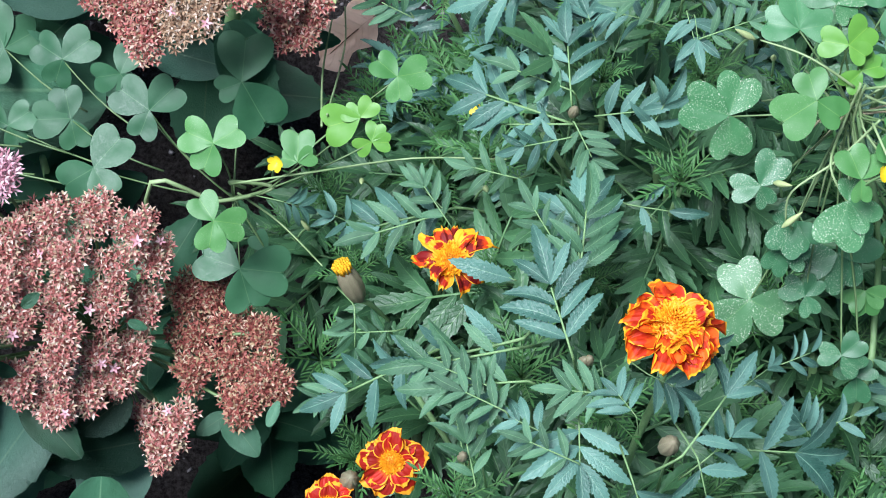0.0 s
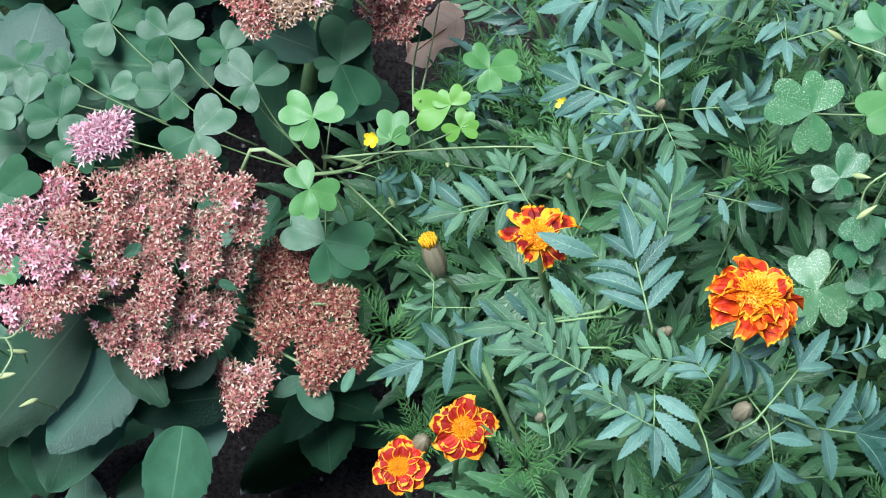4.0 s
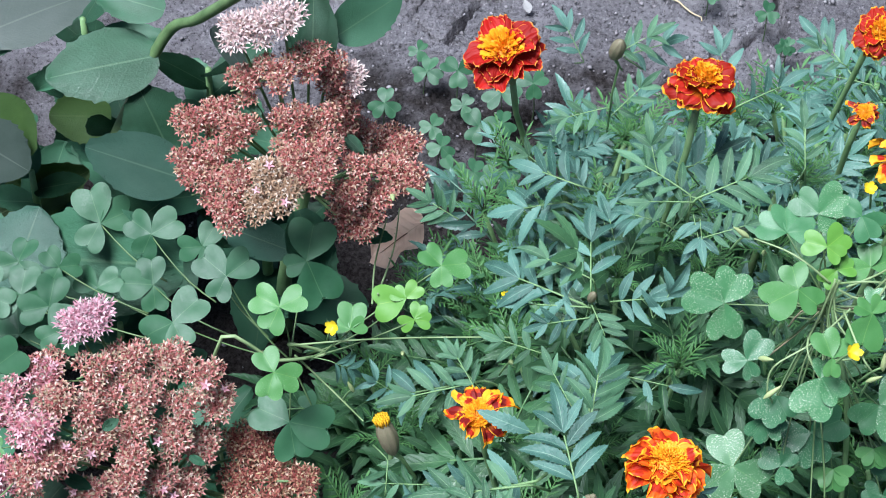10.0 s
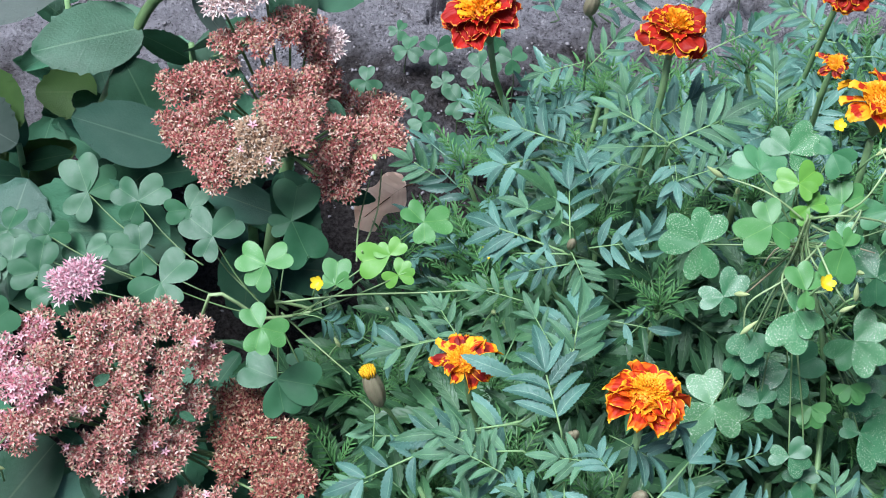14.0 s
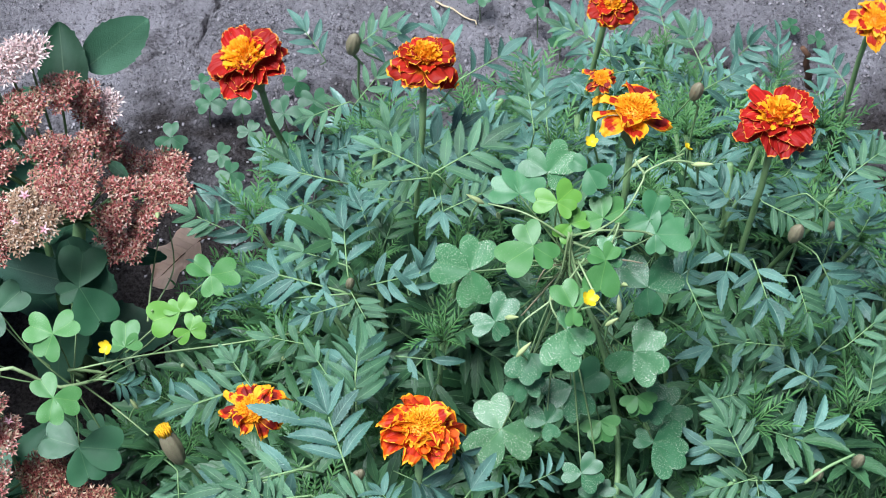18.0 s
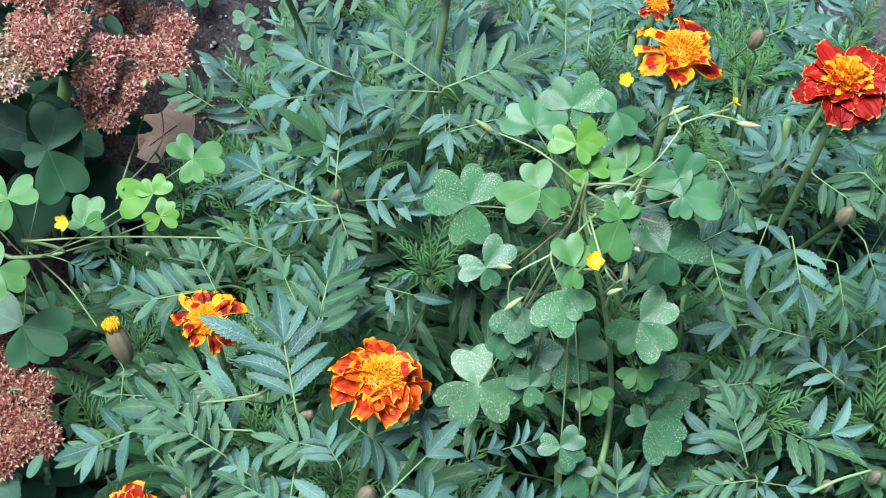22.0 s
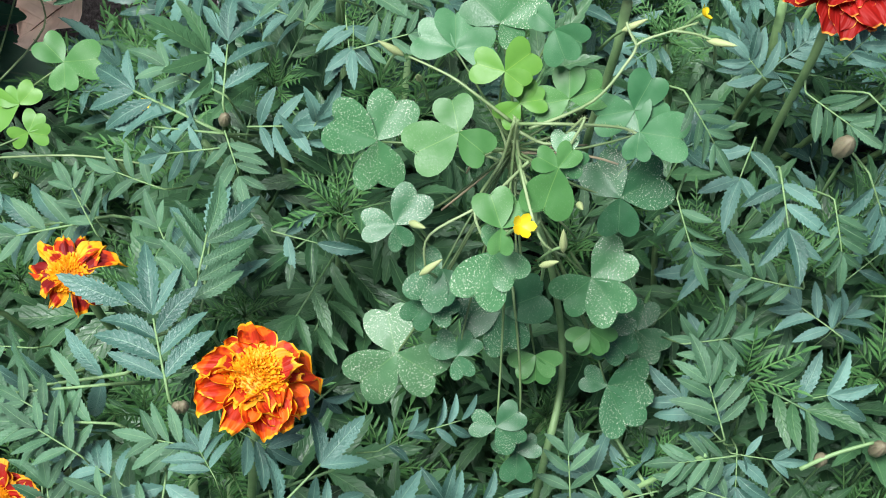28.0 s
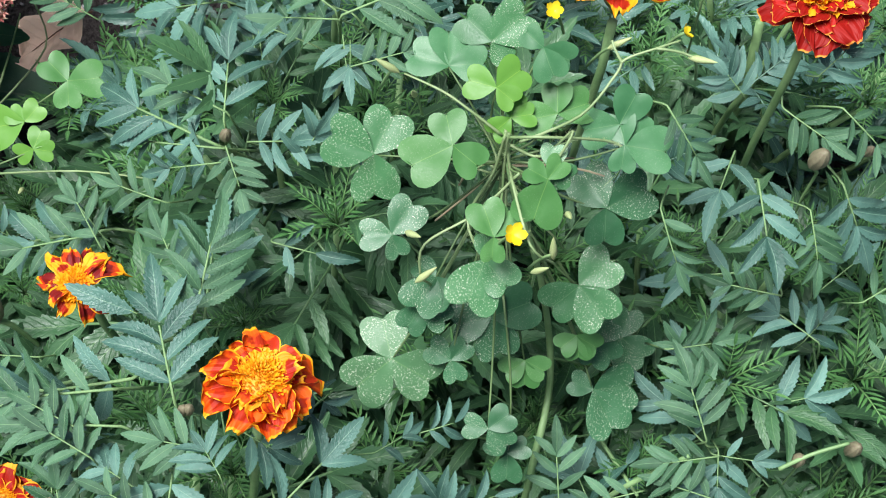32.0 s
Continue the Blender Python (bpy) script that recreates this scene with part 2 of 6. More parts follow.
SPRIGS_F = [
    (0.021, 0.147, 0.436, -0.011, 0.164, 0.425, 3, 0.38),
    (-0.015, 0.155, 0.385, -0.021, 0.186, 0.389, 2, 0.48),
    (0.049, 0.190, 0.403, 0.028, 0.171, 0.406, 3, 0.49),
    (-0.164, 0.127, 0.310, -0.146, 0.130, 0.292, 3, 0.47),
    (-0.131, 0.130, 0.279, -0.149, 0.133, 0.293, 2, 0.56),
    (-0.050, -0.024, 0.370, -0.075, -0.007, 0.364, 3, 0.45),
    (-0.011, -0.013, 0.402, 0.012, -0.020, 0.389, 3, 0.56),
    (-0.017, -0.030, 0.400, -0.029, -0.011, 0.398, 3, 0.56),
    (0.009, -0.047, 0.392, 0.033, -0.026, 0.384, 3, 0.41),
    (0.213, 0.070, 0.327, 0.228, 0.088, 0.327, 3, 0.56),
    (0.123, 0.084, 0.432, 0.111, 0.070, 0.432, 2, 0.56),
    (0.011, 0.007, 0.397, 0.025, 0.003, 0.383, 2, 0.56),
]
SPRIGS_G = [
    (-0.058, 0.052, 0.362, -0.086, 0.061, 0.371, 0, 0.25),
    (0.070, -0.012, 0.317, 0.054, 0.001, 0.338, 3, 0.50),
]
SPRIGS = SPRIGS_A + SPRIGS_B + SPRIGS_C + SPRIGS_D + SPRIGS_E + SPRIGS_F + SPRIGS_G
SEDUM_LEAVES_A = [
    (-0.279, 0.348, 0.309, -162, 14, 0.074, 0.50),
    (-0.245, 0.224, 0.341, 160, -18, 0.076, 0.60),
    (-0.379, 0.349, 0.296, -62, 7, 0.067, 0.75),
    (-0.387, 0.288, 0.319, -43, -23, 0.052, 0.60),
    (-0.369, 0.193, 0.292, 45, -16, 0.060, 0.75),
    (-0.259, 0.222, 0.269, 177, -21, 0.122, 0.55),
    (-0.162, 0.259, 0.247, -180, 15, 0.102, 0.45),
    (-0.215, 0.322, 0.359, -134, -29, 0.057, 0.50),
    (-0.183, 0.294, 0.360, 91, 16, 0.049, 0.60),
    (-0.171, 0.317, 0.366, 38, -15, 0.049, 0.60),
    (-0.295, 0.329, 0.295, -50, 14, 0.051, 0.50),
    (-0.242, 0.271, 0.329, 146, -16, 0.041, 0.50),
    (-0.332, 0.326, 0.276, -138, -21, 0.064, 0.60),
    (-0.277, 0.359, 0.340, 166, 8, 0.046, 0.60),
]
SEDUM_LEAVES_B = [
    (-0.366, 0.370, 0.315, -149, -8, 0.042, 0.60),
    (-0.161, 0.228, 0.296, -2, -22, 0.029, 0.40),
    (-0.201, 0.173, 0.360, 66, 30, 0.018, 0.50),
    (-0.227, 0.188, 0.350, -138, -28, 0.010, 0.50),
    (-0.163, 0.280, 0.322, -46, 15, 0.016, 0.50),
    (-0.220, 0.266, 0.364, -35, 16, 0.013, 0.40),
    (-0.275, 0.273, 0.263, -143, -23, 0.060, 0.60),
    (-0.324, 0.179, 0.264, 165, -19, 0.060, 0.60),
    (-0.234, 0.207, 0.265, 10, 17, 0.058, 0.50),
    (-0.304, 0.061, 0.281, -127, 7, 0.084, 0.50),
    (-0.296, 0.065, 0.245, -110, 8, 0.082, 0.60),
    (-0.236, 0.037, 0.227, -176, 22, 0.059, 0.46),
    (-0.254, 0.016, 0.250, -98, -23, 0.053, 0.65),
    (-0.287, 0.048, 0.276, -49, 21, 0.040, 0.50),
]
SEDUM_LEAVES_C = [
    (-0.264, 0.041, 0.268, -31, -22, 0.043, 0.60),
    (-0.205, 0.052, 0.222, -47, 15, 0.029, 0.50),
    (-0.260, 0.265, 0.269, -34, 21, 0.061, 0.60),
    (-0.356, 0.298, 0.219, -137, 21, 0.067, 0.60),
    (-0.187, 0.218, 0.329, -71, -16, 0.055, 0.50),
    (-0.216, 0.045, 0.233, 11, 23, 0.018, 0.50),
    (-0.298, 0.049, 0.309, -20, -23, 0.015, 0.50),
    (-0.229, 0.111, 0.219, -50, 1, 0.031, 0.50),
    (-0.328, 0.057, 0.256, -150, -2, 0.039, 0.60),
    (-0.293, 0.073, 0.279, 136, 24, 0.025, 0.50),
    (-0.260, 0.027, 0.178, -155, 14, 0.039, 0.60),
    (-0.366, 0.257, 0.222, 136, -18, 0.046, 0.50),
    (-0.176, 0.042, 0.239, 66, -20, 0.014, 0.40),
    (-0.280, 0.072, 0.320, 39, -21, 0.010, 0.60),
]
SEDUM_LEAVES_D = [
    (-0.239, 0.083, 0.278, -24, -22, 0.010, 0.50),
]
# broad stonecrop leaves: foot, tip, width to length, tone
BROAD_LEAVES = [
    (-0.281, 0.343, 0.318, -0.347, 0.323, 0.315, 0.66, 0),
    (-0.256, 0.262, 0.297, -0.316, 0.270, 0.315, 0.62, 1),
    (-0.387, 0.316, 0.300, -0.356, 0.297, 0.274, 0.85, 2),
    (-0.393, 0.297, 0.291, -0.357, 0.286, 0.271, 0.95, 3),
    (-0.389, 0.299, 0.209, -0.332, 0.331, 0.221, 0.55, 2),
    (-0.367, 0.222, 0.226, -0.351, 0.269, 0.259, 0.9, 1),
    (-0.270, 0.296, 0.277, -0.292, 0.326, 0.308, 0.9, 0),
    (-0.245, 0.334, 0.353, -0.222, 0.316, 0.332, 0.35, 3),
    (-0.394, 0.357, 0.314, -0.327, 0.388, 0.327, 0.5, 3),
    (-0.192, 0.220, 0.286, -0.237, 0.230, 0.299, 0.5, 1),
    (-0.319, 0.359, 0.242, -0.358, 0.354, 0.246, 0.9, 2),
    (-0.232, 0.038, 0.240, -0.285, 0.027, 0.246, 0.55, 1),
    (-0.241, 0.053, 0.261, -0.264, 0.035, 0.258, 0.75, 1),
    (-0.197, 0.052, 0.234, -0.182, 0.033, 0.224, 0.62, 0),
    (-0.197, 0.053, 0.231, -0.212, 0.044, 0.229, 0.55, 0),
    (-0.279, 0.050, 0.266, -0.318, 0.000, 0.250, 0.55, 1),
    (-0.248, 0.047, 0.222, -0.262, 0.010, 0.208, 0.9, 1),
]
SEDUM_LEAVES = SEDUM_LEAVES_A + SEDUM_LEAVES_B + SEDUM_LEAVES_C + SEDUM_LEAVES_D
OXALIS_TRAILING_A = [
    (-0.194, 0.149, 0.325, 22, 0.0161, 0),
    (-0.195, 0.121, 0.301, -12, 0.0150, 0),
    (-0.180, 0.103, 0.267, -70, 0.0206, 2),
    (-0.173, 0.113, 0.277, 80, 0.0094, 2),
    (-0.191, 0.120, 0.272, 200, 0.0130, 2),
    (-0.207, 0.120, 0.274, -90, 0.0118, 2),
    (-0.104, 0.183, 0.324, 150, 0.0147, 0),
    (-0.153, 0.146, 0.322, 98, 0.0127, 0),
    (-0.122, 0.167, 0.314, 60, 0.0106, 3),
    (-0.118, 0.159, 0.307, -60, 0.0106, 3),
    (-0.140, 0.160, 0.321, 150, 0.0081, 3),
    (-0.224, 0.165, 0.337, 180, 0.0171, 1),
    (-0.248, 0.145, 0.317, 48, 0.0245, 1),
    (-0.349, 0.179, 0.256, 160, 0.0241, 2),
    (-0.326, 0.171, 0.291, 80, 0.0179, 2),
    (-0.274, 0.209, 0.317, 70, 0.0165, 2),
]
OXALIS_TRAILING_B = [
    (-0.300, 0.198, 0.284, 150, 0.0175, 2),
    (-0.273, 0.183, 0.298, -60, 0.0151, 2),
    (-0.340, 0.097, 0.335, 40, 0.0203, 2),
    (-0.344, 0.061, 0.319, 20, 0.0154, 0),
    (-0.354, 0.090, 0.328, 60, 0.0159, 2),
    (-0.208, 0.126, 0.326, 100, 0.0098, 2),
    (-0.367, 0.173, 0.292, 80, 0.0179, 2),
    (-0.309, 0.241, 0.289, 80, 0.0209, 2),
    (-0.219, 0.160, 0.305, 60, 0.0122, 2),
    (-0.181, 0.208, 0.294, -80, 0.0189, 2),
    (-0.241, 0.141, 0.300, -30, 0.0121, 2),
    (-0.352, 0.214, 0.275, 70, 0.0167, 2),
    (-0.327, 0.208, 0.279, 10, 0.0133, 2),
    (-0.315, 0.207, 0.281, 60, 0.0162, 2),
    (-0.347, 0.190, 0.275, 90, 0.0176, 2),
    (-0.366, 0.187, 0.277, 95, 0.0175, 2),
]
OXALIS_TRAILING_C = [
    (-0.297, 0.176, 0.294, -75, 0.0158, 2),
    (-0.266, 0.167, 0.306, -90, 0.0135, 2),
    (-0.363, 0.138, 0.309, 150, 0.0113, 2),
    (-0.262, 0.219, 0.310, 60, 0.0167, 2),
    (-0.358, 0.161, 0.275, 200, 0.0152, 2),
    (-0.310, 0.132, 0.323, -40, 0.0144, 2),
    (-0.231, 0.164, 0.300, -40, 0.0136, 2),
    (-0.241, 0.203, 0.310, 60, 0.0151, 2),
    (-0.285, 0.171, 0.294, 20, 0.0130, 2),
    (-0.268, 0.212, 0.319, 60, 0.0172, 2),
    (-0.288, 0.215, 0.316, 20, 0.0165, 2),
    (-0.167, 0.206, 0.282, -60, 0.0184, 2),
]
OXALIS_TRAILING = OXALIS_TRAILING_A + OXALIS_TRAILING_B + OXALIS_TRAILING_C
# oxalis leaves set from the camera's view: place, then heading and length of each of the three leaflets, tone
CLOVERS_LARGE_A = [
    (0.032, 0.093, 0.422, 158, 0.0194, 66, 0.0179, -87, 0.0179, 1),
    (0.060, 0.075, 0.459, 104, 0.0123, -151, 0.0183, -36, 0.0129, 0),
    (0.075, 0.097, 0.464, 166, 0.0116, 39, 0.0129, -36, 0.0086, 3),
    (0.098, 0.095, 0.452, 92, 0.0111, 22, 0.0135, -165, 0.0126, 0),
    (0.123, 0.086, 0.447, 107, 0.0127, -7, 0.0174, -95, 0.0099, 6),
    (0.121, 0.093, 0.450, 65, 0.0139, -167, 0.0145, -19, 0.0119, 6),
    (0.058, 0.109, 0.459, 93, 0.0141, 164, 0.0147, 7, 0.0140, 6),
    (0.073, 0.117, 0.464, 138, 0.0141, 41, 0.0169, -48, 0.0077, 1),
    (0.091, 0.109, 0.473, -68, 0.0118, -24, 0.0119, 142, 0.0074, 6),
]
CLOVERS_LARGE_B = [
    (0.120, 0.078, 0.415, 127, 0.0170, 25, 0.0189, -89, 0.0141, 2),
    (0.094, 0.064, 0.457, -106, 0.0169, 54, 0.0077, 155, 0.0076, 0),
    (0.076, 0.047, 0.444, 111, 0.0134, 62, 0.0126, -92, 0.0084, 0),
    (0.040, 0.057, 0.425, 57, 0.0145, -175, 0.0118, -68, 0.0088, 2),
    (0.074, 0.047, 0.427, -110, 0.0194, -49, 0.0136, 85, 0.0039, 1),
    (0.057, 0.052, 0.403, -121, 0.0150, -60, 0.0126, 144, 0.0080, 2),
    (0.113, 0.061, 0.384, 41, 0.0169, -139, 0.0154, -52, 0.0178, 1),
    (0.080, 0.053, 0.370, -164, 0.0155, 24, 0.0184, -74, 0.0173, 2),
    (0.115, 0.054, 0.355, -140, 0.0090, -82, 0.0106, -30, 0.0103, 0),
]
CLOVERS_LARGE_C = [
    (0.140, 0.080, 0.303, 76, 0.0132, -38, 0.0144, -109, 0.0130, 2),
    (0.125, 0.045, 0.324, 160, 0.0105, 7, 0.0190, -61, 0.0195, 2),
    (0.042, 0.039, 0.358, 106, 0.0178, -138, 0.0204, -29, 0.0198, 5),
    (0.065, 0.037, 0.363, 151, 0.0107, 50, 0.0095, -71, 0.0089, 2),
    (0.095, 0.046, 0.347, -143, 0.0103, -88, 0.0116, -26, 0.0099, 0),
    (0.081, 0.091, 0.454, -136, 0.0097, 13, 0.0055, 82, 0.0067, 3),
    (0.090, 0.014, 0.327, 144, 0.0098, 27, 0.0087, -90, 0.0120, 2),
]
CLOVERS_LARGE_D = [
    (0.053, 0.046, 0.391, -124, 0.0115, -34, 0.0115, 83, 0.0101, 2),
    (0.081, 0.017, 0.344, 39, 0.0112, 173, 0.0100, -42, 0.0114, 2),
    (0.095, 0.069, 0.456, -21, 0.0073, 82, 0.0057, -66, 0.0071, 1),
    (0.123, 0.059, 0.342, 44, 0.0117, -128, 0.0104, -46, 0.0129, 2),
]
CLOVERS_LARGE = CLOVERS_LARGE_A + CLOVERS_LARGE_B + CLOVERS_LARGE_C + CLOVERS_LARGE_D
CLOVERS_TRAILING_A = [
    (-0.193, 0.150, 0.327, 155, 0.0169, 27, 0.0150, -116, 0.0146, 0),
    (-0.194, 0.115, 0.315, 121, 0.0141, -11, 0.0150, -103, 0.0142, 0),
    (-0.154, 0.141, 0.321, 87, 0.0154, 25, 0.0089, 161, 0.0049, 0),
    (-0.124, 0.169, 0.313, 150, 0.0082, 49, 0.0104, -169, 0.0190, 3),
    (-0.119, 0.157, 0.310, -157, 0.0093, -6, 0.0082, 70, 0.0095, 3),
    (-0.105, 0.183, 0.326, 138, 0.0137, 9, 0.0157, -87, 0.0119, 0),
    (-0.253, 0.153, 0.305, 48, 0.0212, -155, 0.0202, -61, 0.0154, 1),
    (-0.224, 0.172, 0.324, 141, 0.0193, 40, 0.0178, -114, 0.0140, 1),
    (-0.181, 0.192, 0.314, 81, 0.0251, -162, 0.0127, -62, 0.0260, 2),
]
CLOVERS_TRAILING_B = [
    (-0.187, 0.115, 0.266, 157, 0.0218, -9, 0.0238, -77, 0.0209, 2),
    (-0.174, 0.126, 0.263, 125, 0.0102, -27, 0.0084, -110, 0.0097, 2),
    (-0.310, 0.252, 0.266, 110, 0.0231, -118, 0.0176, 27, 0.0208, 2),
    (-0.276, 0.233, 0.281, 147, 0.0174, 33, 0.0192, -115, 0.0143, 2),
    (-0.306, 0.206, 0.263, 153, 0.0155, 30, 0.0151, -62, 0.0116, 2),
    (-0.272, 0.202, 0.273, 98, 0.0160, 179, 0.0186, -83, 0.0153, 2),
    (-0.353, 0.189, 0.236, 103, 0.0253, -177, 0.0267, 18, 0.0275, 1),
    (-0.360, 0.135, 0.253, 73, 0.0211, 171, 0.0128, -35, 0.0151, 2),
    (-0.359, 0.099, 0.251, 105, 0.0119, 12, 0.0127, -111, 0.0114, 0),
]
CLOVERS_TRAILING = CLOVERS_TRAILING_A + CLOVERS_TRAILING_B
OXALIS_SOIL_A = [
    (-0.115, 0.524, 0.119, 80, 0.0120, 1),
    (-0.092, 0.521, 0.124, 30, 0.0132, 1),
    (-0.060, 0.500, 0.125, 100, 0.0152, 1),
    (-0.146, 0.495, 0.114, -30, 0.0123, 1),
    (-0.110, 0.476, 0.111, 60, 0.0101, 1),
    (-0.076, 0.470, 0.120, 10, 0.0138, 1),
    (-0.058, 0.481, 0.112, 80, 0.0110, 1),
    (-0.103, 0.459, 0.108, -40, 0.0109, 1),
    (-0.095, 0.433, 0.114, 0, 0.0107, 0),
    (-0.059, 0.426, 0.112, 50, 0.0148, 1),
    (-0.079, 0.431, 0.113, 80, 0.0116, 1),
    (-0.036, 0.509, 0.126, 40, 0.0119, 1),
    (-0.052, 0.440, 0.125, 60, 0.0058, 3),
    (0.101, 0.606, 0.133, 60, 0.0106, 1),
    (0.162, 0.567, 0.116, 60, 0.0074, 1),
    (0.169, 0.538, 0.112, 20, 0.0074, 1),
]
OXALIS_SOIL_B = [
    (0.345, 0.562, 0.116, 60, 0.0076, 1),
    (0.363, 0.547, 0.113, 60, 0.0076, 1),
    (0.158, 0.566, 0.116, 80, 0.0067, 1),
    (0.145, 0.588, 0.130, 80, 0.0094, 1),
    (-0.087, 0.503, 0.105, 60, 0.0094, 1),
    (-0.122, 0.550, 0.114, 60, 0.0083, 1),
    (-0.048, 0.545, 0.113, 60, 0.0113, 1),
    (0.372, 0.417, 0.121, 30, 0.0080, 1),
]
OXALIS_SOIL = OXALIS_SOIL_A + OXALIS_SOIL_B
# flower heads of the stonecrops: place, radius, tone
HEADS_FRONT_A = [
    (-0.290, 0.107, 0.324, 0.0118, 0),
    (-0.272, 0.118, 0.317, 0.0119, 0),
    (-0.252, 0.124, 0.310, 0.0100, 0),
    (-0.234, 0.118, 0.303, 0.0120, 0),
    (-0.284, 0.096, 0.310, 0.0119, 0),
    (-0.266, 0.103, 0.307, 0.0109, 0),
    (-0.245, 0.104, 0.296, 0.0110, 0),
    (-0.226, 0.114, 0.286, 0.0091, 0),
    (-0.290, 0.084, 0.317, 0.0078, 0),
    (-0.286, 0.074, 0.304, 0.0098, 0),
    (-0.269, 0.083, 0.302, 0.0109, 0),
    (-0.249, 0.089, 0.287, 0.0120, 0),
    (-0.235, 0.096, 0.269, 0.0092, 0),
    (-0.286, 0.045, 0.297, 0.0088, 0),
    (-0.270, 0.054, 0.294, 0.0098, 0),
    (-0.256, 0.066, 0.275, 0.0100, 0),
    (-0.241, 0.074, 0.259, 0.0102, 0),
    (-0.271, 0.038, 0.282, 0.0075, 0),
    (-0.258, 0.049, 0.272, 0.0070, 0),
]
HEADS_FRONT_B = [
    (-0.247, 0.057, 0.264, 0.0080, 0),
    (-0.238, 0.046, 0.242, 0.0102, 0),
    (-0.221, 0.044, 0.240, 0.0112, 0),
    (-0.229, 0.034, 0.237, 0.0102, 0),
    (-0.315, 0.105, 0.322, 0.0099, 0),
    (-0.306, 0.083, 0.327, 0.0087, 0),
    (-0.315, 0.039, 0.324, 0.0095, 0),
    (-0.305, 0.046, 0.334, 0.0085, 0),
    (-0.297, 0.048, 0.329, 0.0061, 0),
    (-0.266, 0.068, 0.296, 0.0079, 0),
    (-0.331, 0.080, 0.334, 0.0097, 5),
    (-0.336, 0.065, 0.336, 0.0086, 5),
    (-0.320, 0.063, 0.337, 0.0095, 5),
    (-0.309, 0.053, 0.343, 0.0094, 5),
    (-0.326, 0.039, 0.326, 0.0086, 5),
    (-0.315, 0.105, 0.322, 0.0079, 5),
    (-0.217, 0.112, 0.247, 0.0094, 4),
    (-0.204, 0.112, 0.242, 0.0084, 4),
    (-0.214, 0.093, 0.236, 0.0115, 4),
]
HEADS_FRONT_C = [
    (-0.193, 0.093, 0.237, 0.0115, 4),
    (-0.178, 0.088, 0.248, 0.0082, 4),
    (-0.214, 0.073, 0.237, 0.0093, 4),
    (-0.196, 0.076, 0.239, 0.0113, 4),
    (-0.180, 0.065, 0.244, 0.0112, 4),
    (-0.190, 0.052, 0.241, 0.0092, 4),
    (-0.172, 0.062, 0.242, 0.0071, 4),
    (-0.300, 0.124, 0.342, 0.0086, 2),
    (-0.291, 0.129, 0.341, 0.0078, 2),
]
HEADS_FRONT = HEADS_FRONT_A + HEADS_FRONT_B + HEADS_FRONT_C
HEADS_BACK_A = [
    (-0.220, 0.270, 0.376, 0.0108, 1),
    (-0.202, 0.269, 0.387, 0.0118, 1),
    (-0.184, 0.285, 0.380, 0.0120, 1),
    (-0.174, 0.295, 0.364, 0.0088, 1),
    (-0.170, 0.292, 0.345, 0.0101, 1),
    (-0.249, 0.250, 0.364, 0.0097, 1),
    (-0.235, 0.257, 0.363, 0.0098, 1),
    (-0.221, 0.247, 0.363, 0.0097, 1),
    (-0.248, 0.219, 0.365, 0.0096, 1),
    (-0.234, 0.226, 0.364, 0.0107, 1),
    (-0.236, 0.206, 0.361, 0.0116, 1),
    (-0.219, 0.203, 0.371, 0.0094, 1),
    (-0.222, 0.187, 0.361, 0.0094, 1),
    (-0.188, 0.205, 0.377, 0.0073, 1),
    (-0.194, 0.240, 0.372, 0.0128, 1),
    (-0.179, 0.256, 0.361, 0.0119, 1),
    (-0.186, 0.215, 0.378, 0.0104, 1),
    (-0.173, 0.232, 0.362, 0.0096, 1),
    (-0.165, 0.292, 0.328, 0.0113, 1),
]
HEADS_BACK_B = [
    (-0.159, 0.299, 0.300, 0.0092, 1),
    (-0.143, 0.316, 0.277, 0.0118, 1),
    (-0.129, 0.292, 0.299, 0.0092, 1),
    (-0.154, 0.232, 0.348, 0.0108, 1),
    (-0.137, 0.256, 0.320, 0.0111, 1),
    (-0.124, 0.253, 0.318, 0.0078, 1),
    (-0.160, 0.222, 0.335, 0.0108, 1),
    (-0.143, 0.229, 0.328, 0.0109, 1),
    (-0.162, 0.218, 0.320, 0.0098, 1),
    (-0.151, 0.217, 0.319, 0.0087, 1),
    (-0.175, 0.205, 0.375, 0.0083, 1),
    (-0.202, 0.200, 0.379, 0.0087, 3),
    (-0.193, 0.193, 0.373, 0.0093, 3),
    (-0.206, 0.191, 0.367, 0.0083, 3),
    (-0.224, 0.281, 0.406, 0.0081, 6),
    (-0.211, 0.285, 0.408, 0.0091, 6),
    (-0.198, 0.288, 0.410, 0.0085, 6),
    (-0.162, 0.301, 0.349, 0.0068, 6),
]
HEADS_BACK = HEADS_BACK_A + HEADS_BACK_B
MARIGOLD_FLOWERS = [
    (-0.003, -0.008, 0.432, 0.0228, 0, 4, 40),
    (-0.085, 0.069, 0.350, 0.0190, 1, -10, 20),
    (-0.116, 0.006, 0.277, 0.0177, 2, 0, -8),
    (-0.147, -0.009, 0.262, 0.0153, 2, -5, 5),
    (-0.074, 0.276, 0.400, 0.0262, 3, -14, 28),
    (0.018, 0.179, 0.486, 0.0197, 4, 3, 36),
    (0.121, 0.145, 0.470, 0.0257, 5, 3, 38),
    (0.125, 0.248, 0.393, 0.0110, 1, 0, 10),
    (0.199, 0.153, 0.449, 0.0227, 3, 3, 30),
    (0.143, 0.317, 0.386, 0.0180, 4, 5, 10),
    (0.321, 0.345, 0.327, 0.0195, 5, 0, 10),
]
